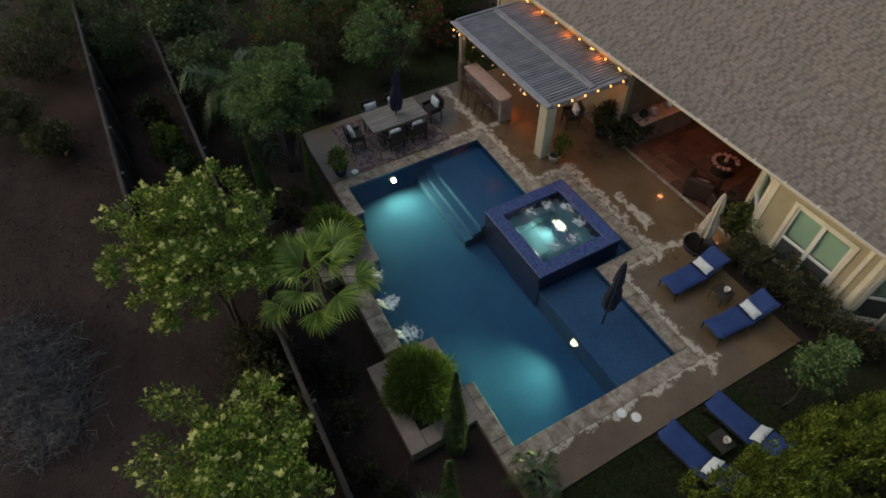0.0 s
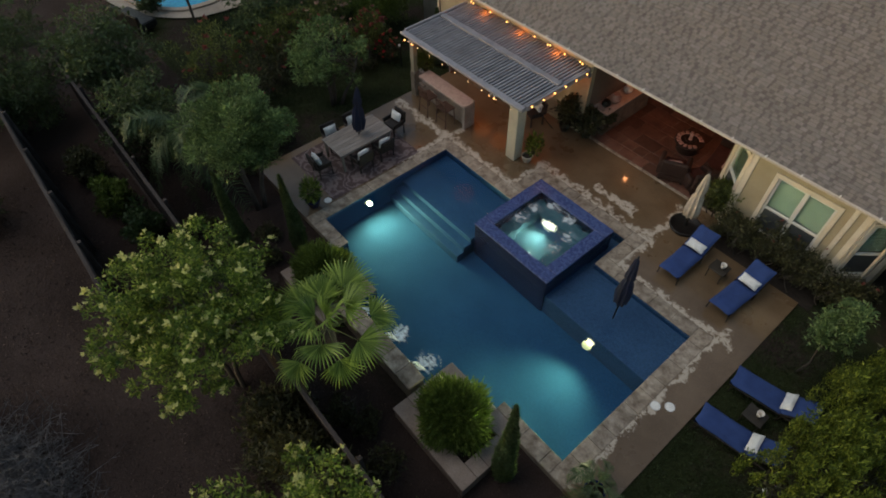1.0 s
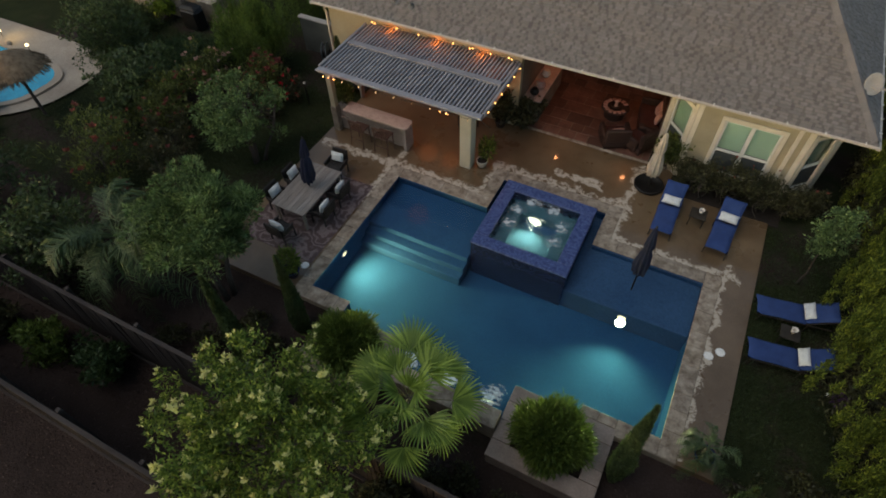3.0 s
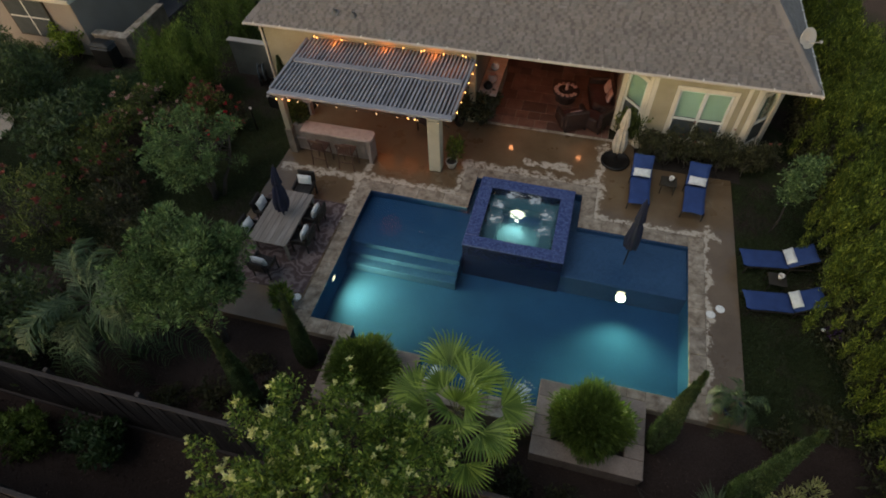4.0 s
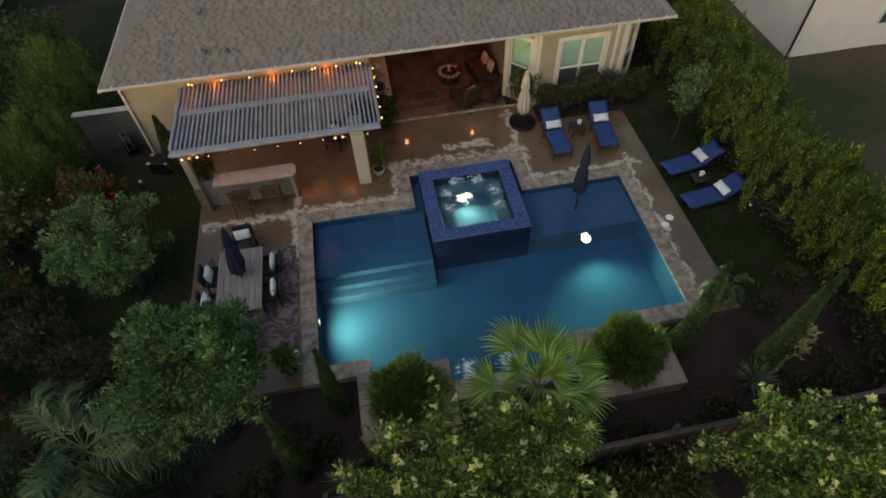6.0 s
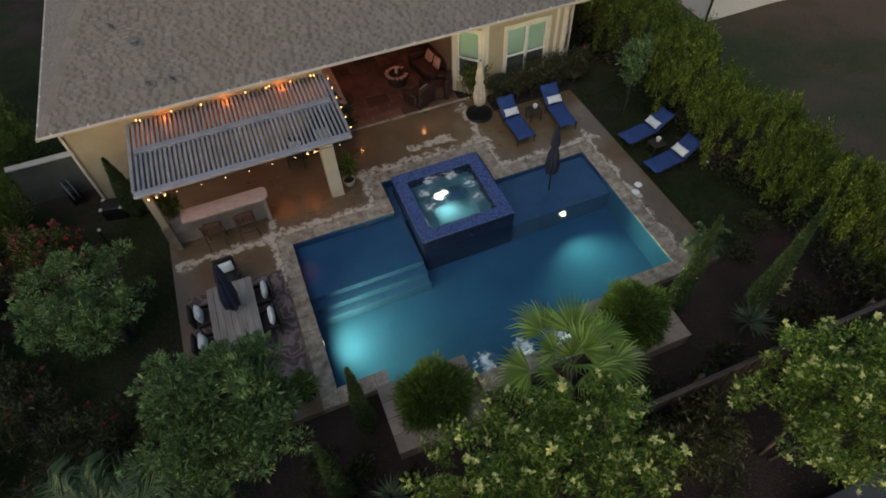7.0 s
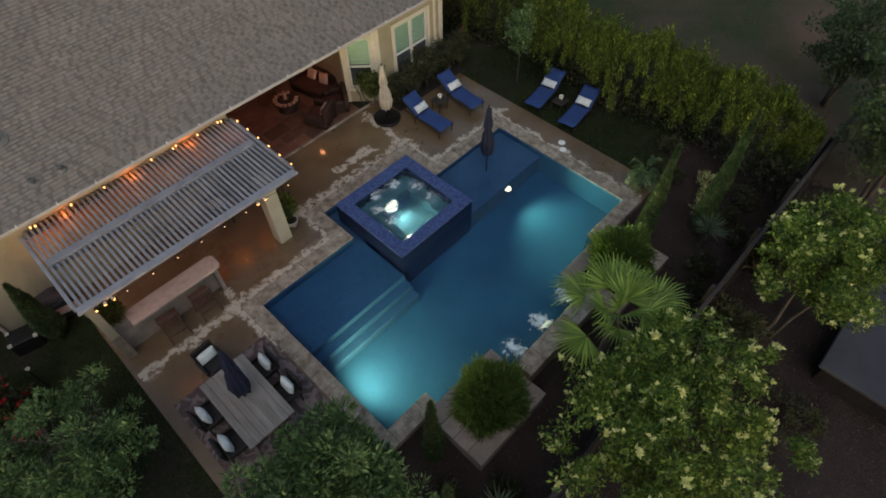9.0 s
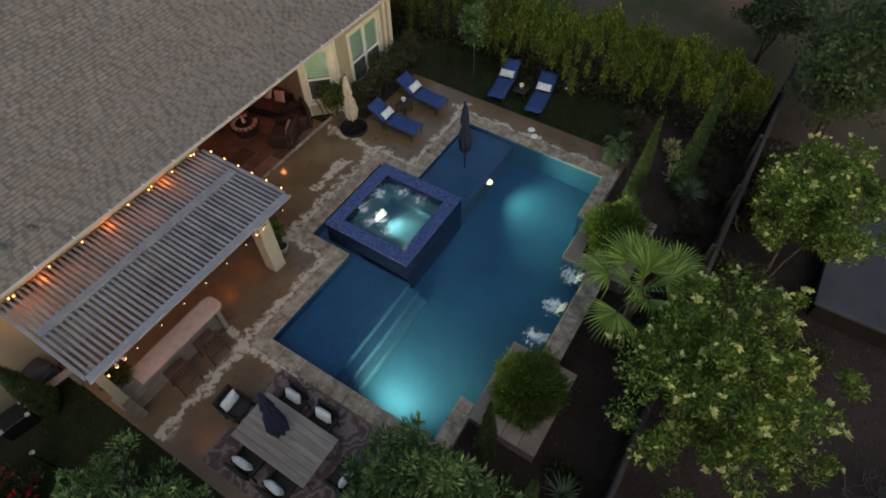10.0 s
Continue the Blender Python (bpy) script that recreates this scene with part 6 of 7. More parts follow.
build_tree("patio_plant", 2.05, 3.86, 0.85, (0.4, 0.34, 0.5), 30, 36, 0.17, 0.17, "leaf_d", "dark leafy potted plant at the edge of the patio", "plant", 64, 0.02, 5, 0, group="patio plants", up=0.7)
build_tree("patio_plant", 2.8, 4.15, 0.62, (0.42, 0.36, 0.48), 26, 34, 0.16, 0.16, "leaf_d", "dark leafy potted plant at the edge of the patio", "plant", 62, 0.02, 5, 0, group="patio plants", up=0.7)
build_tree("patio_plant", 2.98, 4.75, 0.5, (0.32, 0.3, 0.38), 20, 30, 0.14, 0.15, "leaf_d", "dark leafy potted plant at the edge of the patio", "plant", 63, 0.02, 5, 0, group="patio plants", up=0.7)


def build_cypress(x, y, top, r, seed):
    rng = np.random.default_rng(seed)
    z0 = level(x, y)
    h = top - z0
    t = thing("cypress", pose(x, y, z0), "slim dark green columnar cypress in a planting bed", "tree", "cypresses")
    n = 13000
    u = rng.uniform(0, 1, n)
    a = rng.uniform(0, 2 * math.pi, n)
    rad = r * np.minimum(1.0, 0.55 + 2.2 * u) * (1 - u) ** 0.8 * 1.15 * (0.55 + 0.45 * np.sqrt(rng.uniform(0, 1, n))) * (1 + 0.15 * np.sin(9 * u + 3 * a))
    pos = np.stack([rad * np.cos(a), rad * np.sin(a), 0.08 + u * (h - 0.15)], 1)
    put("foliage", leaf_mesh("foliage", pos, 0.085, rng, "cypress", 2.6, 0.24), "cypress", t)
    put("trunk", Geo().tube([(0, 0, -0.1), (0, 0, h * 0.7)], [0.05, 0.015], 6), "bark", t)


build_cypress(0.44, -6.15, 2.9, 0.26, 71)
build_cypress(-0.5, -7.5, 3.2, 0.28, 72)
build_cypress(9.25, -6.18, 3.5, 0.28, 73)
build_cypress(10.82, -7.2, 4.2, 0.3, 74)
build_cypress(-4.2, 3.2, 2.35, 0.34, 75)


def fan_blade(rng, r):
    """One costapalmate leaf: pleated segments joined near the hub, split and nodding at their tips."""
    g = Geo()
    n = 22
    for k in range(n):
        a = radians(-78 + 156 * k / (n - 1))
        L = r * (0.72 + 0.28 * math.cos(a * 0.8)) * rng.uniform(0.9, 1.06)
        w = 0.021 * r / 0.6
        d, s = Vector((math.sin(a), math.cos(a), 0)), Vector((math.cos(a), -math.sin(a), 0))
        droop = rng.uniform(0.05, 0.22) + (0.25 if rng.uniform() < 0.2 else 0.0)
        pts = [(0.04, 0.0, 0.3), (0.5, 0.05, 1.0), (0.78, 0.03, 0.6), (1.0, -droop, 0.06)]
        v = []
        for f, z, ww in pts:
            p = d * (L * f) + Vector((0, 0, z * L + 0.1 * L * f * abs(math.sin(a))))
            v += [p - s * w * ww, p + Vector((0, 0, 0.02 * ww)), p + s * w * ww]
        fc = []
        for i in range(3):
            b = 3 * i
            fc += [(b, b + 1, b + 4, b + 3), (b + 1, b + 2, b + 5, b + 4)]
        g.add(v, fc)
    return g


def build_fan_palm(x, y, heart, n, r, seed, name="fan_palm", label="bright green fan palm with a short trunk beside the pool"):
    rng = np.random.default_rng(seed)
    z0 = level(x, y)
    t = thing(name, pose(x, y, z0), label, "palm tree")
    h = heart - z0
    put("trunk", Geo().lathe([(0.15, -0.1), (0.13, 0.3), (0.11, h * 0.6), (0.13, h - 0.1), (0.05, h + 0.1)], 12, None, lambda a, z: 1 + 0.1 * math.sin(31 * z + 2 * a)), "bark", t, "", None, True)
    blades = [fan_blade(rng, r * s).mesh("frond", M["palm"]) for s in (0.85, 1.0, 1.1)]
    for k in range(n):
        u = k / (n - 1)
        az = k * 137.5 + rng.uniform(-12, 12)
        el = 82 - 100 * u**0.9 + rng.uniform(-6, 6)
        L = r * (0.5 + 0.75 * min(1, u * 2)) * rng.uniform(0.85, 1.1)
        base = Matrix.Translation((0, 0, h)) @ pose(0, 0, 0, 0, 0, az)
        d = Vector((0, math.cos(radians(el)), math.sin(radians(el))))
        tip = d * L
        fr = put("frond", blades[k % 3], "palm", t, "", base @ Matrix.Translation(tip) @ pose(0, 0, 0, el - 14, rng.uniform(-18, 18), 0))
        me = Geo().tube([(0, 0, 0), tuple(d * L * 0.5 + Vector((0, 0, 0.03))), tuple(tip)], [0.016, 0.012, 0.008], 5)
        put("stalk", me, "stalk", t, "", base)
    return t


build_fan_palm(4.8, -7.6, 2.25, 16, 0.78, 91)


def build_feather_palm(x, y, z0, heart, n, L, seed, material="pindo", name="feather_palm", label="grey-green feather palm with arching fronds in the bed", r0=0.2):
    rng = np.random.default_rng(seed)
    t = thing(name, pose(x, y, z0), label, "palm tree")
    h = heart - z0
    put("trunk", Geo().lathe([(1.1 * r0, -0.02), (r0, 0.2 * h), (0.9 * r0, 0.9 * h), (0.5 * r0, h + 0.3 * r0)], 12, None, lambda a, z: 1 + 0.12 * math.sin(27 * z + 3 * a)), "bark", t, "", None, True)
    kinds = []
    for q in range(5):
        g = Geo()
        rise, fall = 1.15 - 0.27 * q, 1.0 + 0.08 * q
        bow = rng.uniform(-0.18, 0.18)

        def spine(f):
            return Vector((bow * L * f * f, L * f * (0.92 - 0.2 * f), L * (rise * f - fall * f * f)))
        g.tube([spine(f / 8) for f in range(9)], [0.012 * L * (1 - f / 10) for f in range(9)], 5)
        m_ = 46
        for k in range(m_):
            f = 0.16 + 0.84 * k / (m_ - 1)
            p, tan = spine(f), (spine(min(f + 0.02, 1.02)) - spine(f - 0.02)).normalized()
            for s in (-1, 1):
                ll = L * 0.34 * (1 - 0.5 * abs(2 * f - 0.9)) * rng.uniform(0.75, 1.15)
                d = (Vector((s, 0, 0.25 + rng.normal(0, 0.2))) + tan * rng.uniform(0.5, 1.1)).normalized()
                a1 = p + d * ll * 0.55
                e = p + d * ll * 0.95 + Vector((0, 0, -0.42 * ll))
                w = tan * 0.0075 * L
                g.add([p - w * 0.6, p + w * 0.6, a1 + w, e, a1 - w], [(0, 1, 2, 3, 4)])
        kinds.append(g.mesh("frond", M[material]))
    for k in range(n):
        u = k / (n - 1)
        put("frond", kinds[min(4, int(u * 5))], material, t, "", Matrix.Translation((0, 0, h)) @ pose(0, 0, 0, 0, 0, k * 137.5 + rng.uniform(-22, 22)) @ pose(0, 0, 0, rng.uniform(-10, 10), rng.uniform(-25, 25), 0) @ Matrix.Scale(rng.uniform(0.75, 1.12), 4))


build_feather_palm(-4.35, -7.0, level(-4.35, -7.0), 2.0, 24, 2.15, 92)


def build_yucca(x, y, z, r, n, seed, material="pindo", label="spiky grey-green yucca rosette in the mulch bed"):
    rng = np.random.default_rng(seed)
    t = thing("yucca", pose(x, y, z), label, "yucca", "yuccas")
    g = Geo()
    for k in range(n):
        a, el = k * 2.4, radians(rng.uniform(5, 80))
        d = Vector((math.cos(a) * math.cos(el), math.sin(a) * math.cos(el), math.sin(el)))
        s = d.cross(Vector((0, 0, 1))).normalized() * 0.018
        L = r * rng.uniform(0.8, 1.1)
        m = d * L * 0.5 + Vector((0, 0, 0.02))
        g.add([-s * 0.6, s * 0.6, m + s, d * L - Vector((0, 0, 0.06 * L)), m - s], [(0, 1, 2, 3, 4)])
    put("rosette", g, material, t, "", pose(0, 0, 0.75))
    put("stem", Geo().lathe([(0.08, -0.05), (0.06, 0.5), (0.06, 0.78), (0.03, 0.82)], 9), "bark", t)


build_yucca(10.4, -7.56, level(10.4, -7.56), 0.66, 90, 95, "yucca")
build_yucca(0.45, -8.05, level(0.45, -8.05), 0.55, 70, 96, "yucca")
for k, (x, y) in enumerate(((12.7, -6.42), (12.2, -6.75), (11.5, -6.9))):
    build_mound("tawny_plant", x, y, level(x, y), (0.24, 0.24, 0.3), 160, 0.16, "flower", "small pale tawny flowering plant in the bed", 97 + k, 0.8, 0.2, "bed plants")


for q, (sx, sy, sr) in enumerate(((5.6, -8.15, 0.45), (7.3, -8.2, 0.5), (8.7, -8.35, 0.45), (6.3, -9.6, 0.6), (7.2, -10.4, 0.7), (6.0, -11.2, 0.6), (5.4, -10.3, 0.5), (7.0, -12.0, 0.6), (11.2, -8.4, 0.5), (-0.9, -6.6, 0.35), (-1.6, -7.6, 0.45), (0.0, -7.0, 0.3), (-2.6, -8.0, 0.4), (1.0, -7.9, 0.35), (9.6, -8.0, 0.4), (11.8, -7.7, 0.45), (12.9, -7.6, 0.5), (12.0, -5.5, 0.4), (13.0, -4.9, 0.45), (-3.7, -5.6, 0.45), (6.2, -7.9, 0.35))):
    build_tree("bed_plant", sx, sy, level(sx, sy) + 0.6 * sr, (sr, sr, 0.6 * sr), 20, 40, 0.14, 0.1, "leaf_d", "low dark straggling plant in the mulch bed", "plant", 400 + q, 0.015, 4, 0, group="low bed plants", up=0.6)


build_mound("purple_plant", 13.55, -2.15, level(13.55, -2.15), (0.2, 0.2, 0.2), 260, 0.1, "purple", "small plant with purple flowers at the foot of the hedge", 114, 0.8, 0.3, "bed plants")
pl = thing("path_light", pose(13.3, -2.2, level(13.3, -2.2)), "small white garden lamp at the lawn's edge", "garden light", "path lights")
put("stake", Geo().tube([(0, 0, 0), (0, 0, 0.2)], 0.012, 6), "iron", pl)
put("lamp_head", Geo().lathe([(0.045, 0.19), (0.05, 0.23), (0.001, 0.26)], 12), "bright_plastic", pl)
build_pot("plant_pot", 2.32, 1.66, 0, 0.19, "clay_pot", "pale clay plant pot beside the pergola post")
build_mound("potted_bush", 2.4, 1.86, 0.26, (0.26, 0.26, 0.42), 420, 0.15, "leaf_a", "green leafy bush growing in the pale pot", 110, 0.8, 0.25, "potted plants")
build_pot("blue_pot", -0.68, -4.97, 0, 0.23, "blue_pot", "cobalt glazed pot on the deck corner", "blue pots")
build_mound("potted_bush", -0.68, -4.97, 0.36, (0.25, 0.25, 0.36), 700, 0.2, "leaf_a", "green strappy plant growing in the blue pot", 111, 0.5, 0.14, "potted plants")
build_pot("blue_pot", 10.9, -5.08, 0, 0.22, "blue_pot", "cobalt glazed pot on the deck corner", "blue pots")
build_feather_palm(10.86, -5.06, 0.28, 0.6, 13, 0.85, 112, "pindo", "potted_palm", "small green arching palm growing in the blue pot", 0.05)
build_pot("plant_pot", -2.9, 1.5, 1.04, 0.12, "iron", "small black plant pot on the end of the bar")
build_mound("potted_bush", -2.9, 1.5, 1.14, (0.3, 0.26, 0.36), 900, 0.15, "leaf_s", "olive-green potted plant on the end of the bar", 113, 0.8, 0.22, "potted plants")


def build_hedge():
    rng = np.random.default_rng(120)
    y0, y1, x0, x1, h = -8.5, 14.0, 12.98, 15.25, 2.3
    t = thing("hedge", pose(0, 0, 0), "tall loose olive-green hedge along the side boundary", "hedge", "", "stuff")
    k = 1000
    y = rng.uniform(y0, y1, k)
    a = np.where(rng.uniform(size=k) < 0.9, rng.uniform(0.04, 0.84, k), rng.uniform(0.84, 1.03, k)) * math.pi
    wob = 1 + 0.14 * np.sin(1.7 * y) + 0.1 * np.sin(4.3 * y + 1) + 0.1 * rng.normal(size=k)
    cx = (x0 + x1) / 2 + 0.16 * np.sin(0.9 * y) + 0.35 * np.clip((-4 - y) / 4, 0, 1) + 0.5 * np.clip((y - 0.5) / 3, 0, 1)
    wob = wob * (1 - 0.34 * np.clip((-4.5 - y) / 4, 0, 1))
    cen = np.stack([cx + np.cos(a) * (x1 - x0) / 2 * wob, y, np.maximum(0.15, h * 0.45 + np.sin(a) * h * 0.5 * wob * np.where(np.sin(a) > 0, 1, 3))], 1)
    per = 150
    size = rng.uniform(0.16, 0.36, k)
    pos = (cen[:, None, :] + in_ball(rng, k * per).reshape(k, per, 3) * size[:, None, None] * np.array([0.5, 0.5, 1.9])).reshape(-1, 3)
    pos[:, 2] = np.maximum(pos[:, 2], 0.05)
    put("foliage", leaf_mesh("foliage", pos, 0.12, rng, "hedge_leaf", 2.6, 0.23), "hedge_leaf", t)
    # twiggy inner leaves, coloured dark to put in the lower flank's shade
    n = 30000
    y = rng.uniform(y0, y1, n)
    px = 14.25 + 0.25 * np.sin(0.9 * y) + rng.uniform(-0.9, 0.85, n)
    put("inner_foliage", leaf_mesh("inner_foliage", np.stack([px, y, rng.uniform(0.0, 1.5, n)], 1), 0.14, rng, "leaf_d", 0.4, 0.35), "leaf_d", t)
    g = Geo()
    for k in range(46):
        q = y0 + 0.3 + k * 0.455
        g.tube([(14.3, q, -0.2), (14.2 + 0.3 * math.sin(k), q + 0.2, 1.2), (14.3 + 0.3 * math.sin(2 * k), q, 1.9)], [0.04, 0.03, 0.01], 5)
    put("stems", g, "bark", t)


build_hedge()


def build_dry_bush(x, y, r, seed):
    rng = np.random.default_rng(seed)
    t = thing("dry_bush", pose(x, y, level(x, y)), "leafless pale grey dry bush on bare earth", "bush", "dry bushes")
    g = Geo()
    for k in range(520):
        a, el = rng.uniform(0, 6.28), rng.uniform(0.05, 1.3)
        d = Vector((math.cos(a) * math.cos(el), math.sin(a) * math.cos(el), 0.7 * math.sin(el)))
        L = r * rng.uniform(0.35, 0.85)
        s = Vector((rng.normal(0, 0.4), rng.normal(0, 0.4), 0.03)) * r
        bend = Vector((rng.normal(0, 0.24), rng.normal(0, 0.24), 0.08)) * r
        p1, p2 = s + d * L * 0.5 + bend, s + d * L + bend * 0.4 - Vector((0, 0, 0.12 * r))
        g.tube([s, p1, p2], [0.009, 0.007, 0.003], 3)
        for q in range(2):
            w = p1 + (p2 - p1) * rng.uniform(0.1, 0.8)
            g.tube([w, w + Vector((rng.normal(0, 0.16), rng.normal(0, 0.16), rng.normal(0.02, 0.08))) * r], [0.005, 0.003], 3)
    put("twig_tangle", g, "dry", t)


build_dry_bush(1.2, -15.3, 1.3, 130)
build_dry_bush(2.5, -14.8, 1.3, 131)
build_dry_bush(3.7, -14.6, 1.0, 132)

# ---------------------------------------------------------------- fences and far side


def build_fence(name, y, x0, x1, top, seed, label):
    rng = random.Random(seed)
    t = thing(name, pose(0, y, 0), label, "fence", "garden fences")
    z0 = -0.62
    put("top_rail", Geo().box(x0, x1, -0.05, 0.05, top, top + 0.05, 0.01), "rail", t, "pale grey cap rail")
    put("middle_rail", Geo().box(x0, x1, 0.02, 0.06, top - 0.2, top - 0.1, 0.006), "rail", t)
    put("bottom_rail", Geo().box(x0, x1, -0.09, -0.03, z0 + 0.14, z0 + 0.22, 0.006), "rail", t)
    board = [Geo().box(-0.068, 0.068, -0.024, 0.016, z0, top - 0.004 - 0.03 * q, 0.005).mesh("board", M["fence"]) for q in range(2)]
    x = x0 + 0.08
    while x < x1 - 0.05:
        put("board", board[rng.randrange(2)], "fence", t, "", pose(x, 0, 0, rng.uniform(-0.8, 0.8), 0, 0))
        x += 0.145
    x = x0 + 0.3
    while x < x1:
        put("post", Geo().box(-0.05, 0.05, 0.064, 0.16, z0, top + 0.07, 0.008), "rail", t, "", pose(x, 0, 0))
        x += 2.4


build_fence("garden_fence", -8.8, -12.0, 17.0, 1.65, 140, "weathered grey board fence behind the planting bed")
build_fence("outer_fence", -11.15, -14.0, 1.2, 2.0, 141, "low weathered grey fence along the lane")

sl = tagged(put("shed_roof", Geo().box(8.35, 13.5, -16.0, -11.6, 0.18, 0.3, 0.02), "slate"), "blue-grey slab roof of a low outbuilding beyond the fence", "shed roof")
put("shed_wall", Geo().box(8.5, 13.3, -15.9, -11.75, -1.2, 0.18), "fence", sl)


def build_side_yard():
    w = thing("utility_wall", pose(-6.3, 5.1, 0), "short pale wall screen beside the house", "wall")
    put("panel", Geo().box(-1.1, 0.96, -0.07, 0.07, -0.3, 1.4, 0.01), "grey_wall", w)
    put("coping", Geo().box(-1.15, 1.0, -0.12, 0.12, 1.4, 1.46, 0.01), "gutter", w)
    ac = thing("air_conditioner", pose(-5.75, 5.75, level(-5.75, 5.75)), "grey outdoor air conditioning unit beside the house", "air conditioner")
    put("casing", Geo().box(-0.38, 0.38, -0.38, 0.38, 0, 0.75, 0.03), "bronze", ac)
    put("fan_grille", Geo().lathe([(0.32, 0.751), (0.32, 0.77), (0.05, 0.785), (0.001, 0.785)], 24), "iron", ac)
    reel = thing("hose_reel", pose(-6.05, 4.6, level(-6.05, 4.6), 0, 0, 25), "blue-grey round hose reel on a low stand beside the wall", "hose reel")
    for x in (-0.09, 0.09):
        put("flange", Geo().lathe([(0.001, 0.0), (0.33, 0.0), (0.35, 0.015), (0.33, 0.03), (0.001, 0.03)], 28, pose(x, 0, 0.52, 0, 90, 0)), "reel", reel)
    put("hose_coil", Geo().lathe([(0.12, 0.0), (0.27, 0.0), (0.28, 0.07), (0.27, 0.14), (0.12, 0.14)], 24, pose(-0.06, 0, 0.52, 0, 90, 0)), "iron", reel, "coiled dark hose")
    for x in (-0.14, 0.16):
        put("leg", Geo().box(x - 0.02, x + 0.02, -0.16, 0.16, 0, 0.5, 0.008), "iron", reel)
    sp = thing("garden_spotlight", pose(-5.05, 1.95, level(-5.05, 1.95)), "white garden spotlight on a post", "garden light")
    put("post", Geo().tube([(0, 0, 0), (0, 0, 0.95)], 0.025, 8), "iron", sp)
    put("head", Geo().lathe([(0.02, 0), (0.04, 0.05), (0.05, 0.1), (0.001, 0.09)], 14, pose(0, 0, 0.98, 60, 0, 40)), "gutter", sp)


build_side_yard()


def build_house_corner():
    z = level(-4.2, 3.7)
    g = thing("covered_grill", pose(-4.0, 3.72, z, 0, 0, 8), "grill under a rounded grey fabric cover against the wall", "grill")
    put("cover", Geo().box(-0.5, 0.5, -0.27, 0.27, 0.0, 0.8, 0.1), "slate", g)
    put("cover_top", Geo().cushion(0.95, 0.52, 0.34, pose(0, 0, 0.78)), "slate", g, "", None, True)
    b = thing("stone_bench", pose(-3.72, 3.28, level(-3.72, 3.28), 0, 0, -10), "narrow pale stone slab bench beside the pergola", "bench")
    put("slab", Geo().box(-0.4, 0.4, -0.11, 0.11, 0.56, 0.62, 0.012), "planter_stone", b)
    for x in (-0.3, 0.3):
        put("leg", Geo().box(x - 0.05, x + 0.05, -0.09, 0.09, 0.0, 0.56, 0.01), "planter_stone", b)
    s = thing("storage_box", pose(-4.85, 3.5, level(-4.85, 3.5), 0, 0, -12), "black storage box with pale corner plates", "storage box")
    put("box", Geo().box(-0.34, 0.34, -0.25, 0.25, 0.0, 0.5, 0.015), "iron", s)
    for x in (-1, 1):
        for y in (-1, 1):
            put("corner_plate", Geo().box(x * 0.3 - 0.05, x * 0.3 + 0.05, y * 0.21 - 0.05, y * 0.21 + 0.05, 0.45, 0.507, 0.006), "gutter", s, "pale corner plate")
    build_tree("rose_bush", -5.7, 1.85, 0.55, (0.4, 0.4, 0.45), 22, 40, 0.16, 0.1, "leaf_d", "small dark rose bush with bright red flowers", "bush", 302, 0.02, 5, 12, tip_mat="bright_red", tip_size=0.1)
    build_tree("rose_bush", -5.9, 0.7, 0.5, (0.45, 0.4, 0.45), 22, 40, 0.16, 0.1, "leaf_d", "small dark rose bush with bright red flowers", "bush", 303, 0.02, 5, 6, tip_mat="bright_red", tip_size=0.1)


build_house_corner()


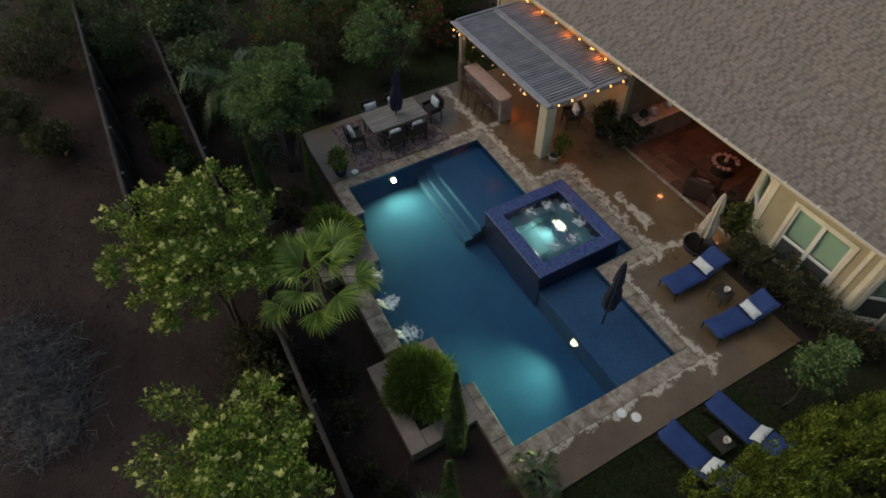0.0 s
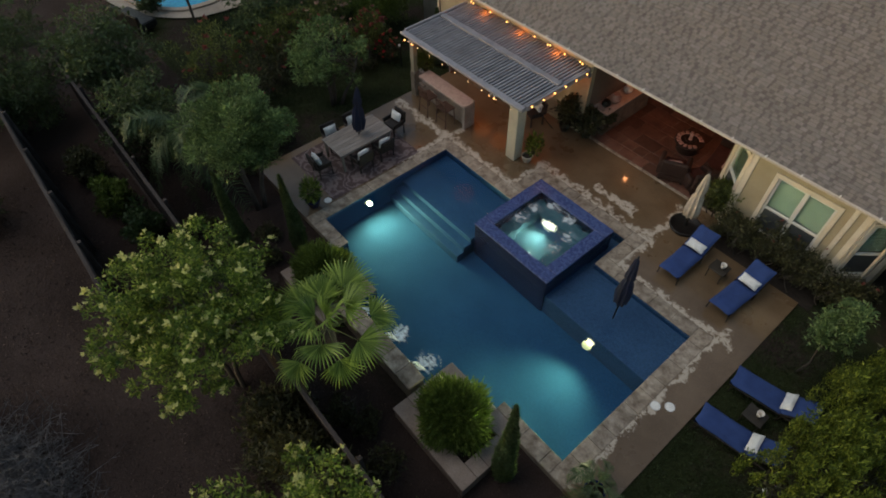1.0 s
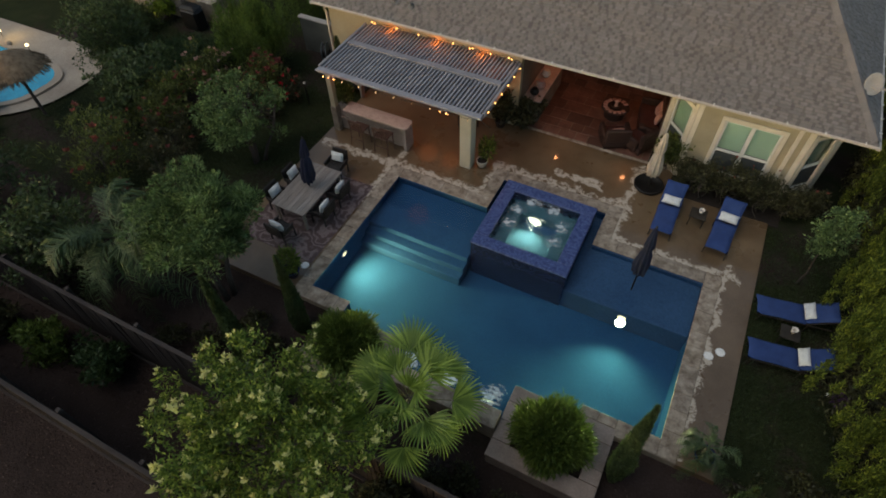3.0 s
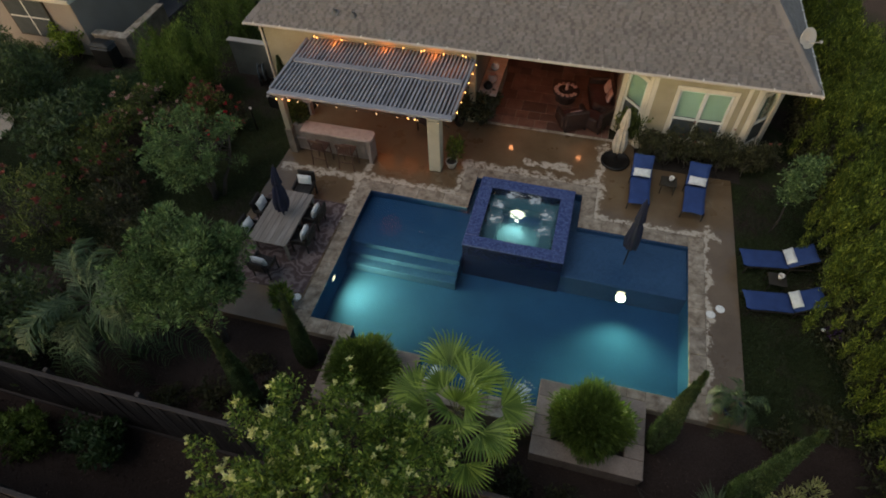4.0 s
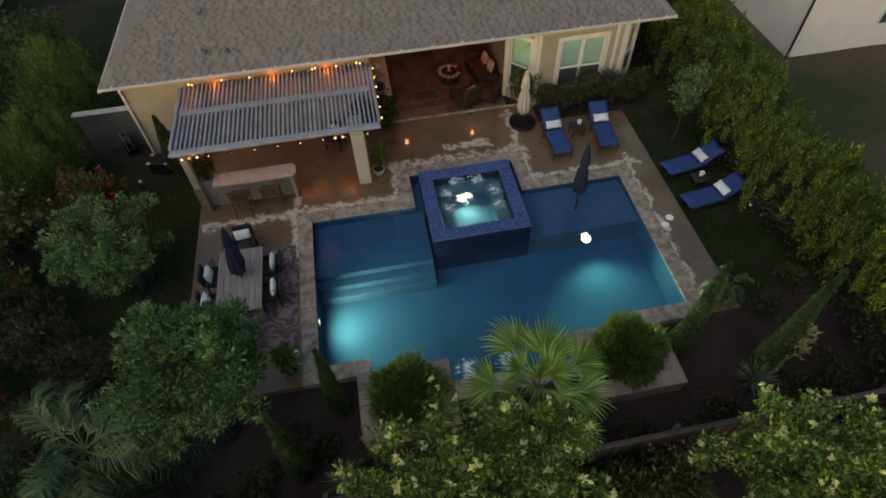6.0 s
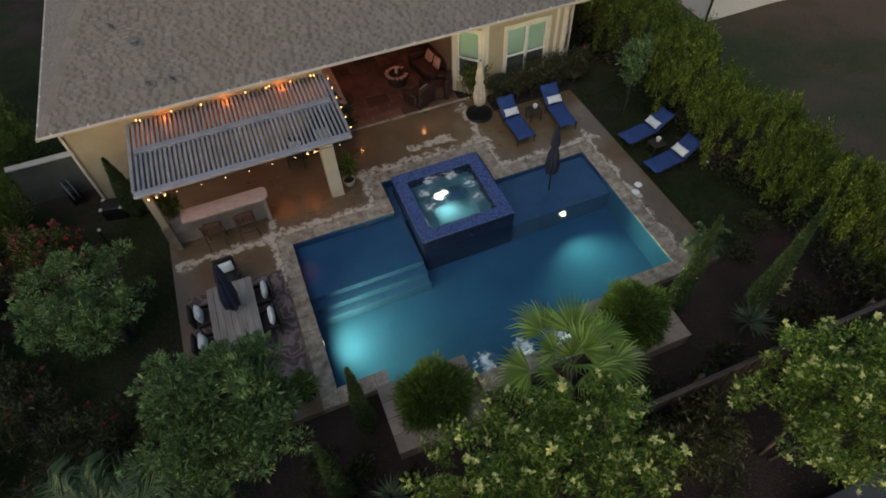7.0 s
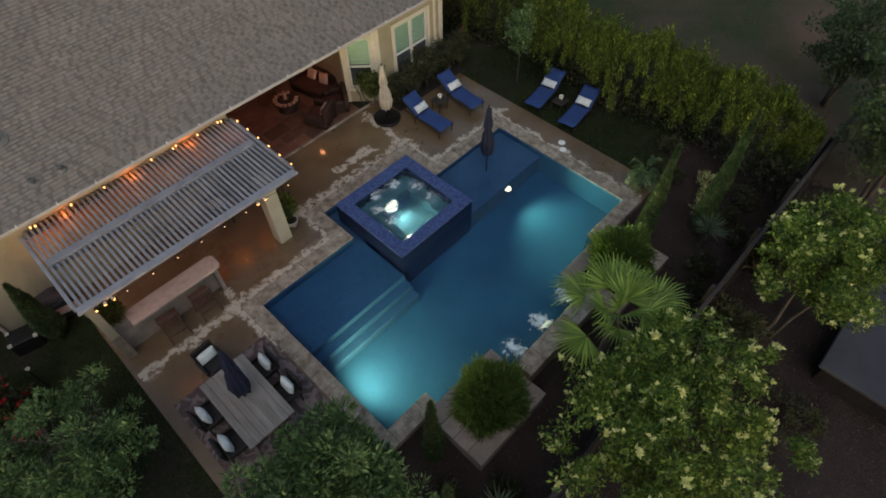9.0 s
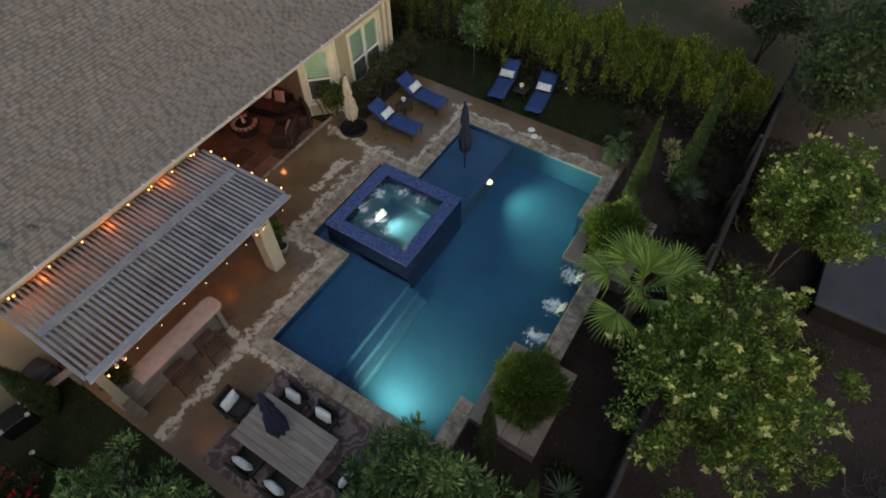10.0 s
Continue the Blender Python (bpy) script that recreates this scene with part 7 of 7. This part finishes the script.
def build_neighbour_pool():
    t = thing("neighbour_pool", pose(-20.6, -2.5, 0), "bright turquoise lit pool in the neighbouring garden", "swimming pool")
    rim = []
    for k in range(48):
        a = 2 * math.pi * k / 48
        ca, sa = math.cos(a), math.sin(a)
        rr = 1 + 0.05 * math.sin(3 * a + 0.5)
        rim.append((5.2 * rr * math.copysign(abs(ca) ** 0.6, ca), 2.0 * rr * math.copysign(abs(sa) ** 0.7, sa) + 0.3 * ca))
    put("paving", Geo().add([(x * 1.24, y * 1.6 + 0.5, 0.02) for x, y in rim], [tuple(range(48))]), "pale_deck", t, "pale sandy paving")
    put("water", Geo().add([(x, y, 0.03) for x, y in rim], [tuple(range(48))]), "pool_far", t)
    N = 48
    loops = [(1.0, 1.0, 0.03), (1.0, 1.0, 0.1), (1.06, 1.1, 0.1), (1.06, 1.1, 0.0)]
    g = Geo().add([(x * a, y * b, z) for a, b, z in loops for x, y in rim], [(q * N + k, q * N + (k + 1) % N, (q + 1) * N + (k + 1) % N, (q + 1) * N + k) for q in range(3) for k in range(N)])
    put("coping", g, "pale_deck", t)
    rr = random.Random(9)
    for k in range(9):
        a = radians(62 + 13 * k)
        gx, gy = -20.6 + 4.9 * math.cos(a), -2.5 + 2.25 * math.sin(a)
        s = rr.uniform(0.16, 0.3)
        st = thing("boulder", pose(gx, gy, 0.02, 0, 0, rr.uniform(0, 360)), "rounded sandy boulder beside the neighbouring pool", "rock", "pool boulders")
        put("rock", Geo().lathe([(0.8 * s, 0), (s, 0.25 * s), (0.85 * s, 0.6 * s), (0.4 * s, 0.85 * s), (0.001, 0.9 * s)], 10, None, lambda q, z: 1 + 0.15 * math.sin(2 * q + k) + 0.08 * math.sin(5 * q + 9 * z)), "pale_deck", st, "", None, True)
        if k % 2 == 0:
            lt = thing("path_light", pose(gx + 0.3, gy + 0.25, 0.02), "small warm garden lamp among the boulders, lit", "garden light", "path lights")
            put("stake", Geo().tube([(0, 0, 0), (0, 0, 0.28)], 0.015, 6), "iron", lt)
            put("lamp_head", Geo().lathe([(0.06, 0.26), (0.06, 0.34), (0.001, 0.37)], 12), "path_lamp", lt)
    lamp("path_glow", "POINT", 9, (1.0, 0.75, 0.35), pose(-19.6, 0.1, 0.6), size=0.1)
    lamp("path_glow", "POINT", 0.5, (1.0, 0.8, 0.3), pose(-14.9, 4.0, 0.35), size=0.05)
    u = thing("thatch_umbrella", pose(-13.75, -2.95, 0), "round thatched parasol with a shaggy brown roof beside the neighbouring pool", "umbrella")
    rng = np.random.default_rng(150)
    put("pole", Geo().tube([(0, 0, 0), (0, 0, 2.5)], 0.06, 8), "bark", u)
    g = Geo().lathe([(1.05, 2.0), (0.95, 2.1), (0.6, 2.4), (0.2, 2.6), (0.001, 2.66)], 30)
    put("thatch", g, "thatch", u)
    n = 2600
    a, f = rng.uniform(0, 6.28, n), rng.uniform(0, 1, n) ** 0.5
    pos = np.stack([f * np.cos(a) * 1.0, f * np.sin(a) * 1.0, 2.66 - 0.6 * f**1.4], 1)
    d = np.stack([np.cos(a), np.sin(a), -0.65 - 0.5 * f], 1) * 3
    put("thatch_fringe", leaf_mesh("thatch_fringe", pos, 0.3, rng, "thatch", 0.0, 0.12, d), "thatch", u)
    s = thing("outdoor_sofa", pose(-15.6, -4.9, 0, 0, 0, 15), "dark outdoor sofa on the neighbouring lawn", "sofa")
    put("seat", Geo().box(-1.0, 1.0, -0.4, 0.4, 0.05, 0.4, 0.05), "iron", s)
    put("backrest", Geo().box(-1.0, 1.0, -0.5, -0.35, 0.3, 0.8, 0.05), "iron", s)


build_neighbour_pool()


def build_house_far(name, x0, x1, y0, y1, h, label, side=(), plaster="far_wall", front=(-1, 1)):
    t = thing(name, pose((x0 + x1) / 2, (y0 + y1) / 2, -0.1), label, "house", "neighbouring houses")
    a, b = (x1 - x0) / 2, (y1 - y0) / 2
    put("wall", Geo().box(-a, a, -b, b, -0.5, h, 0.02), plaster, t)
    r = min(a, b) + 0.3
    A, B, z = a + 0.3, b + 0.3, h + 0.02
    ridge = [(-A + r, -B + r, z + 0.6 * r), (A - r, B - r, z + 0.6 * r)]
    put("roof", Geo().add([(-A, -B, z), (A, -B, z), (A, B, z), (-A, B, z), *ridge], [(0, 1, 5, 4) if A > B else (0, 1, 4), (1, 2, 5) if A > B else (1, 2, 5, 4), (2, 3, 4, 5) if A > B else (2, 3, 5), (3, 0, 4) if A > B else (3, 0, 4, 5), (3, 2, 1, 0)]), "shingle", t, "grey shingle hip roof")
    put("eave_board", Geo().box(-A, A, -B - 0.03, -B, z - 0.14, z + 0.02).box(-A, A, B, B + 0.03, z - 0.14, z + 0.02).box(-A - 0.03, -A, -B, B, z - 0.14, z + 0.02).box(A, A + 0.03, -B, B, z - 0.14, z + 0.02), "trim", t)
    for k in front:
        w = put("window", Geo().box(-0.6, 0.6, -0.03, 0.03, 0.0, 1.3, 0.01), "white", t, "", pose(k * a * 0.5, -b - 0.01, 1.0))
        put("pane", Geo().box(-0.52, 0.52, -0.036, -0.031, 0.08, 1.22), "screen", w)
    for wy, wz, ww, wh in side:
        w = put("window", Geo().box(-0.04, 0.02, -ww / 2 - 0.1, ww / 2 + 0.1, -0.1, wh + 0.1, 0.01), "trim", t, "", pose(-a - 0.01, wy - (y0 + y1) / 2, wz))
        put("pane", Geo().box(-0.05, -0.042, -ww / 2, -0.03, 0, wh).box(-0.05, -0.042, 0.03, ww / 2, 0, wh), "screen", w)
    dp = put("downpipe", Geo().tube([(-a - 0.05, -b - 0.05, h), (-a - 0.05, -b - 0.05, -0.4)], 0.05, 8), "bronze", t, "dark downpipe")


build_house_far("neighbour_house", 18.75, 34.0, 4.85, 20.0, 3.2, "pale plastered neighbouring house with a grey roof", ((11.9, 0.8, 1.6, 1.5), (17.0, 0.8, 1.4, 1.5)))
build_house_far("neighbour_house", -30.0, -13.9, 4.8, 18.0, 2.6, "taupe plastered neighbouring house beyond the shrubs", (), "taupe_wall", ())

hw = tagged(put("sash_window", Geo().box(-1.02, 1.02, -0.06, 0.0, -0.08, 1.68, 0.012), "bronze"), "large four-pane window with pale glazing bars", "window")
hw.matrix_basis = pose(-16.2, 4.79, 0.65)
put("frame", Geo().box(-0.94, 0.94, -0.075, -0.062, 0.77, 0.83, 0.004).box(-0.03, 0.03, -0.075, -0.062, 0.0, 0.77, 0.004).box(-0.03, 0.03, -0.075, -0.062, 0.83, 1.6, 0.004), "white", hw, "white glazing bars")
for wx in (-0.94, 0.03):
    for wz in (0.0, 0.83):
        put("pane", Geo().box(wx, wx + 0.91, -0.068, -0.062, wz, wz + 0.77), "screen", hw)


def build_garden_wall():
    t = thing("garden_wall", pose(-12.2, 5.15, 0), "low sandy stone garden wall round the neighbouring terrace", "wall")
    put("front_wall", Geo().box(-1.6, 0.0, -0.15, 0.15, -0.2, 0.82, 0.02), "stone", t)
    put("side_wall", Geo().box(-0.3, 0.0, 0.154, 2.6, -0.2, 0.82, 0.02), "stone", t)
    put("coping", Geo().box(-1.62, 0.03, -0.19, 0.19, 0.82, 0.9, 0.015), "coping", t)
    put("side_coping", Geo().box(-0.34, 0.03, 0.194, 2.62, 0.82, 0.9, 0.015), "coping", t)
    ter = tagged(put("terrace", Geo().box(-13.85, -12.52, 5.32, 12.0, -0.15, 0.03, 0.01), "slate"), "grey paved terrace behind the low stone wall", "terrace", "", "structure")
    g = thing("grill", pose(-12.9, 4.4, level(-12.9, 4.4)), "dark covered grill in front of the stone wall", "grill")
    put("cover", Geo().box(-0.5, 0.5, -0.3, 0.3, 0.0, 0.95, 0.12), "iron", g)
    put("cover_top", Geo().cushion(0.9, 0.55, 0.25, pose(0, 0, 0.95)), "iron", g, "", None, True)


build_garden_wall()

# ---------------------------------------------------------------- turf and litter


def build_grass():
    rng = np.random.default_rng(160)
    out = []
    for x0, x1, y0, y1, n in ((11.35, 13.6, -4.9, 3.0, 16000), (-7.5, -3.4, -4.5, 3.9, 16000), (-14.5, -7.5, -6, 6, 26000), (15.8, 24, -9, 4, 5000)):
        out.append(np.stack([rng.uniform(x0, x1, n), rng.uniform(y0, y1, n)], 1))
    p = np.concatenate(out)
    z = np.array([level(a, b) for a, b in p])
    tagged(put("grass", leaf_mesh("grass", np.column_stack([p, z]), 0.08, rng, "turf", 1.6, 0.18), "turf"), "short dark green lawn grass", "grass", "", "stuff")
    n = 26000
    p = np.stack([rng.uniform(-9, 15, n), rng.uniform(-16, -5.5, n)], 1)
    keep = ~((p[:, 0] > 0.9) & (p[:, 0] < 9.0) & (p[:, 1] > -7.2))
    p = p[keep]
    z = np.array([level(a, b) + 0.01 for a, b in p])
    tagged(put("mulch_chips", leaf_mesh("mulch_chips", np.column_stack([p, z]), 0.075, rng, "mulch", 0.0, 0.4), "mulch"), "dark bark mulch and leaf litter on the beds", "mulch", "", "stuff")


build_grass()
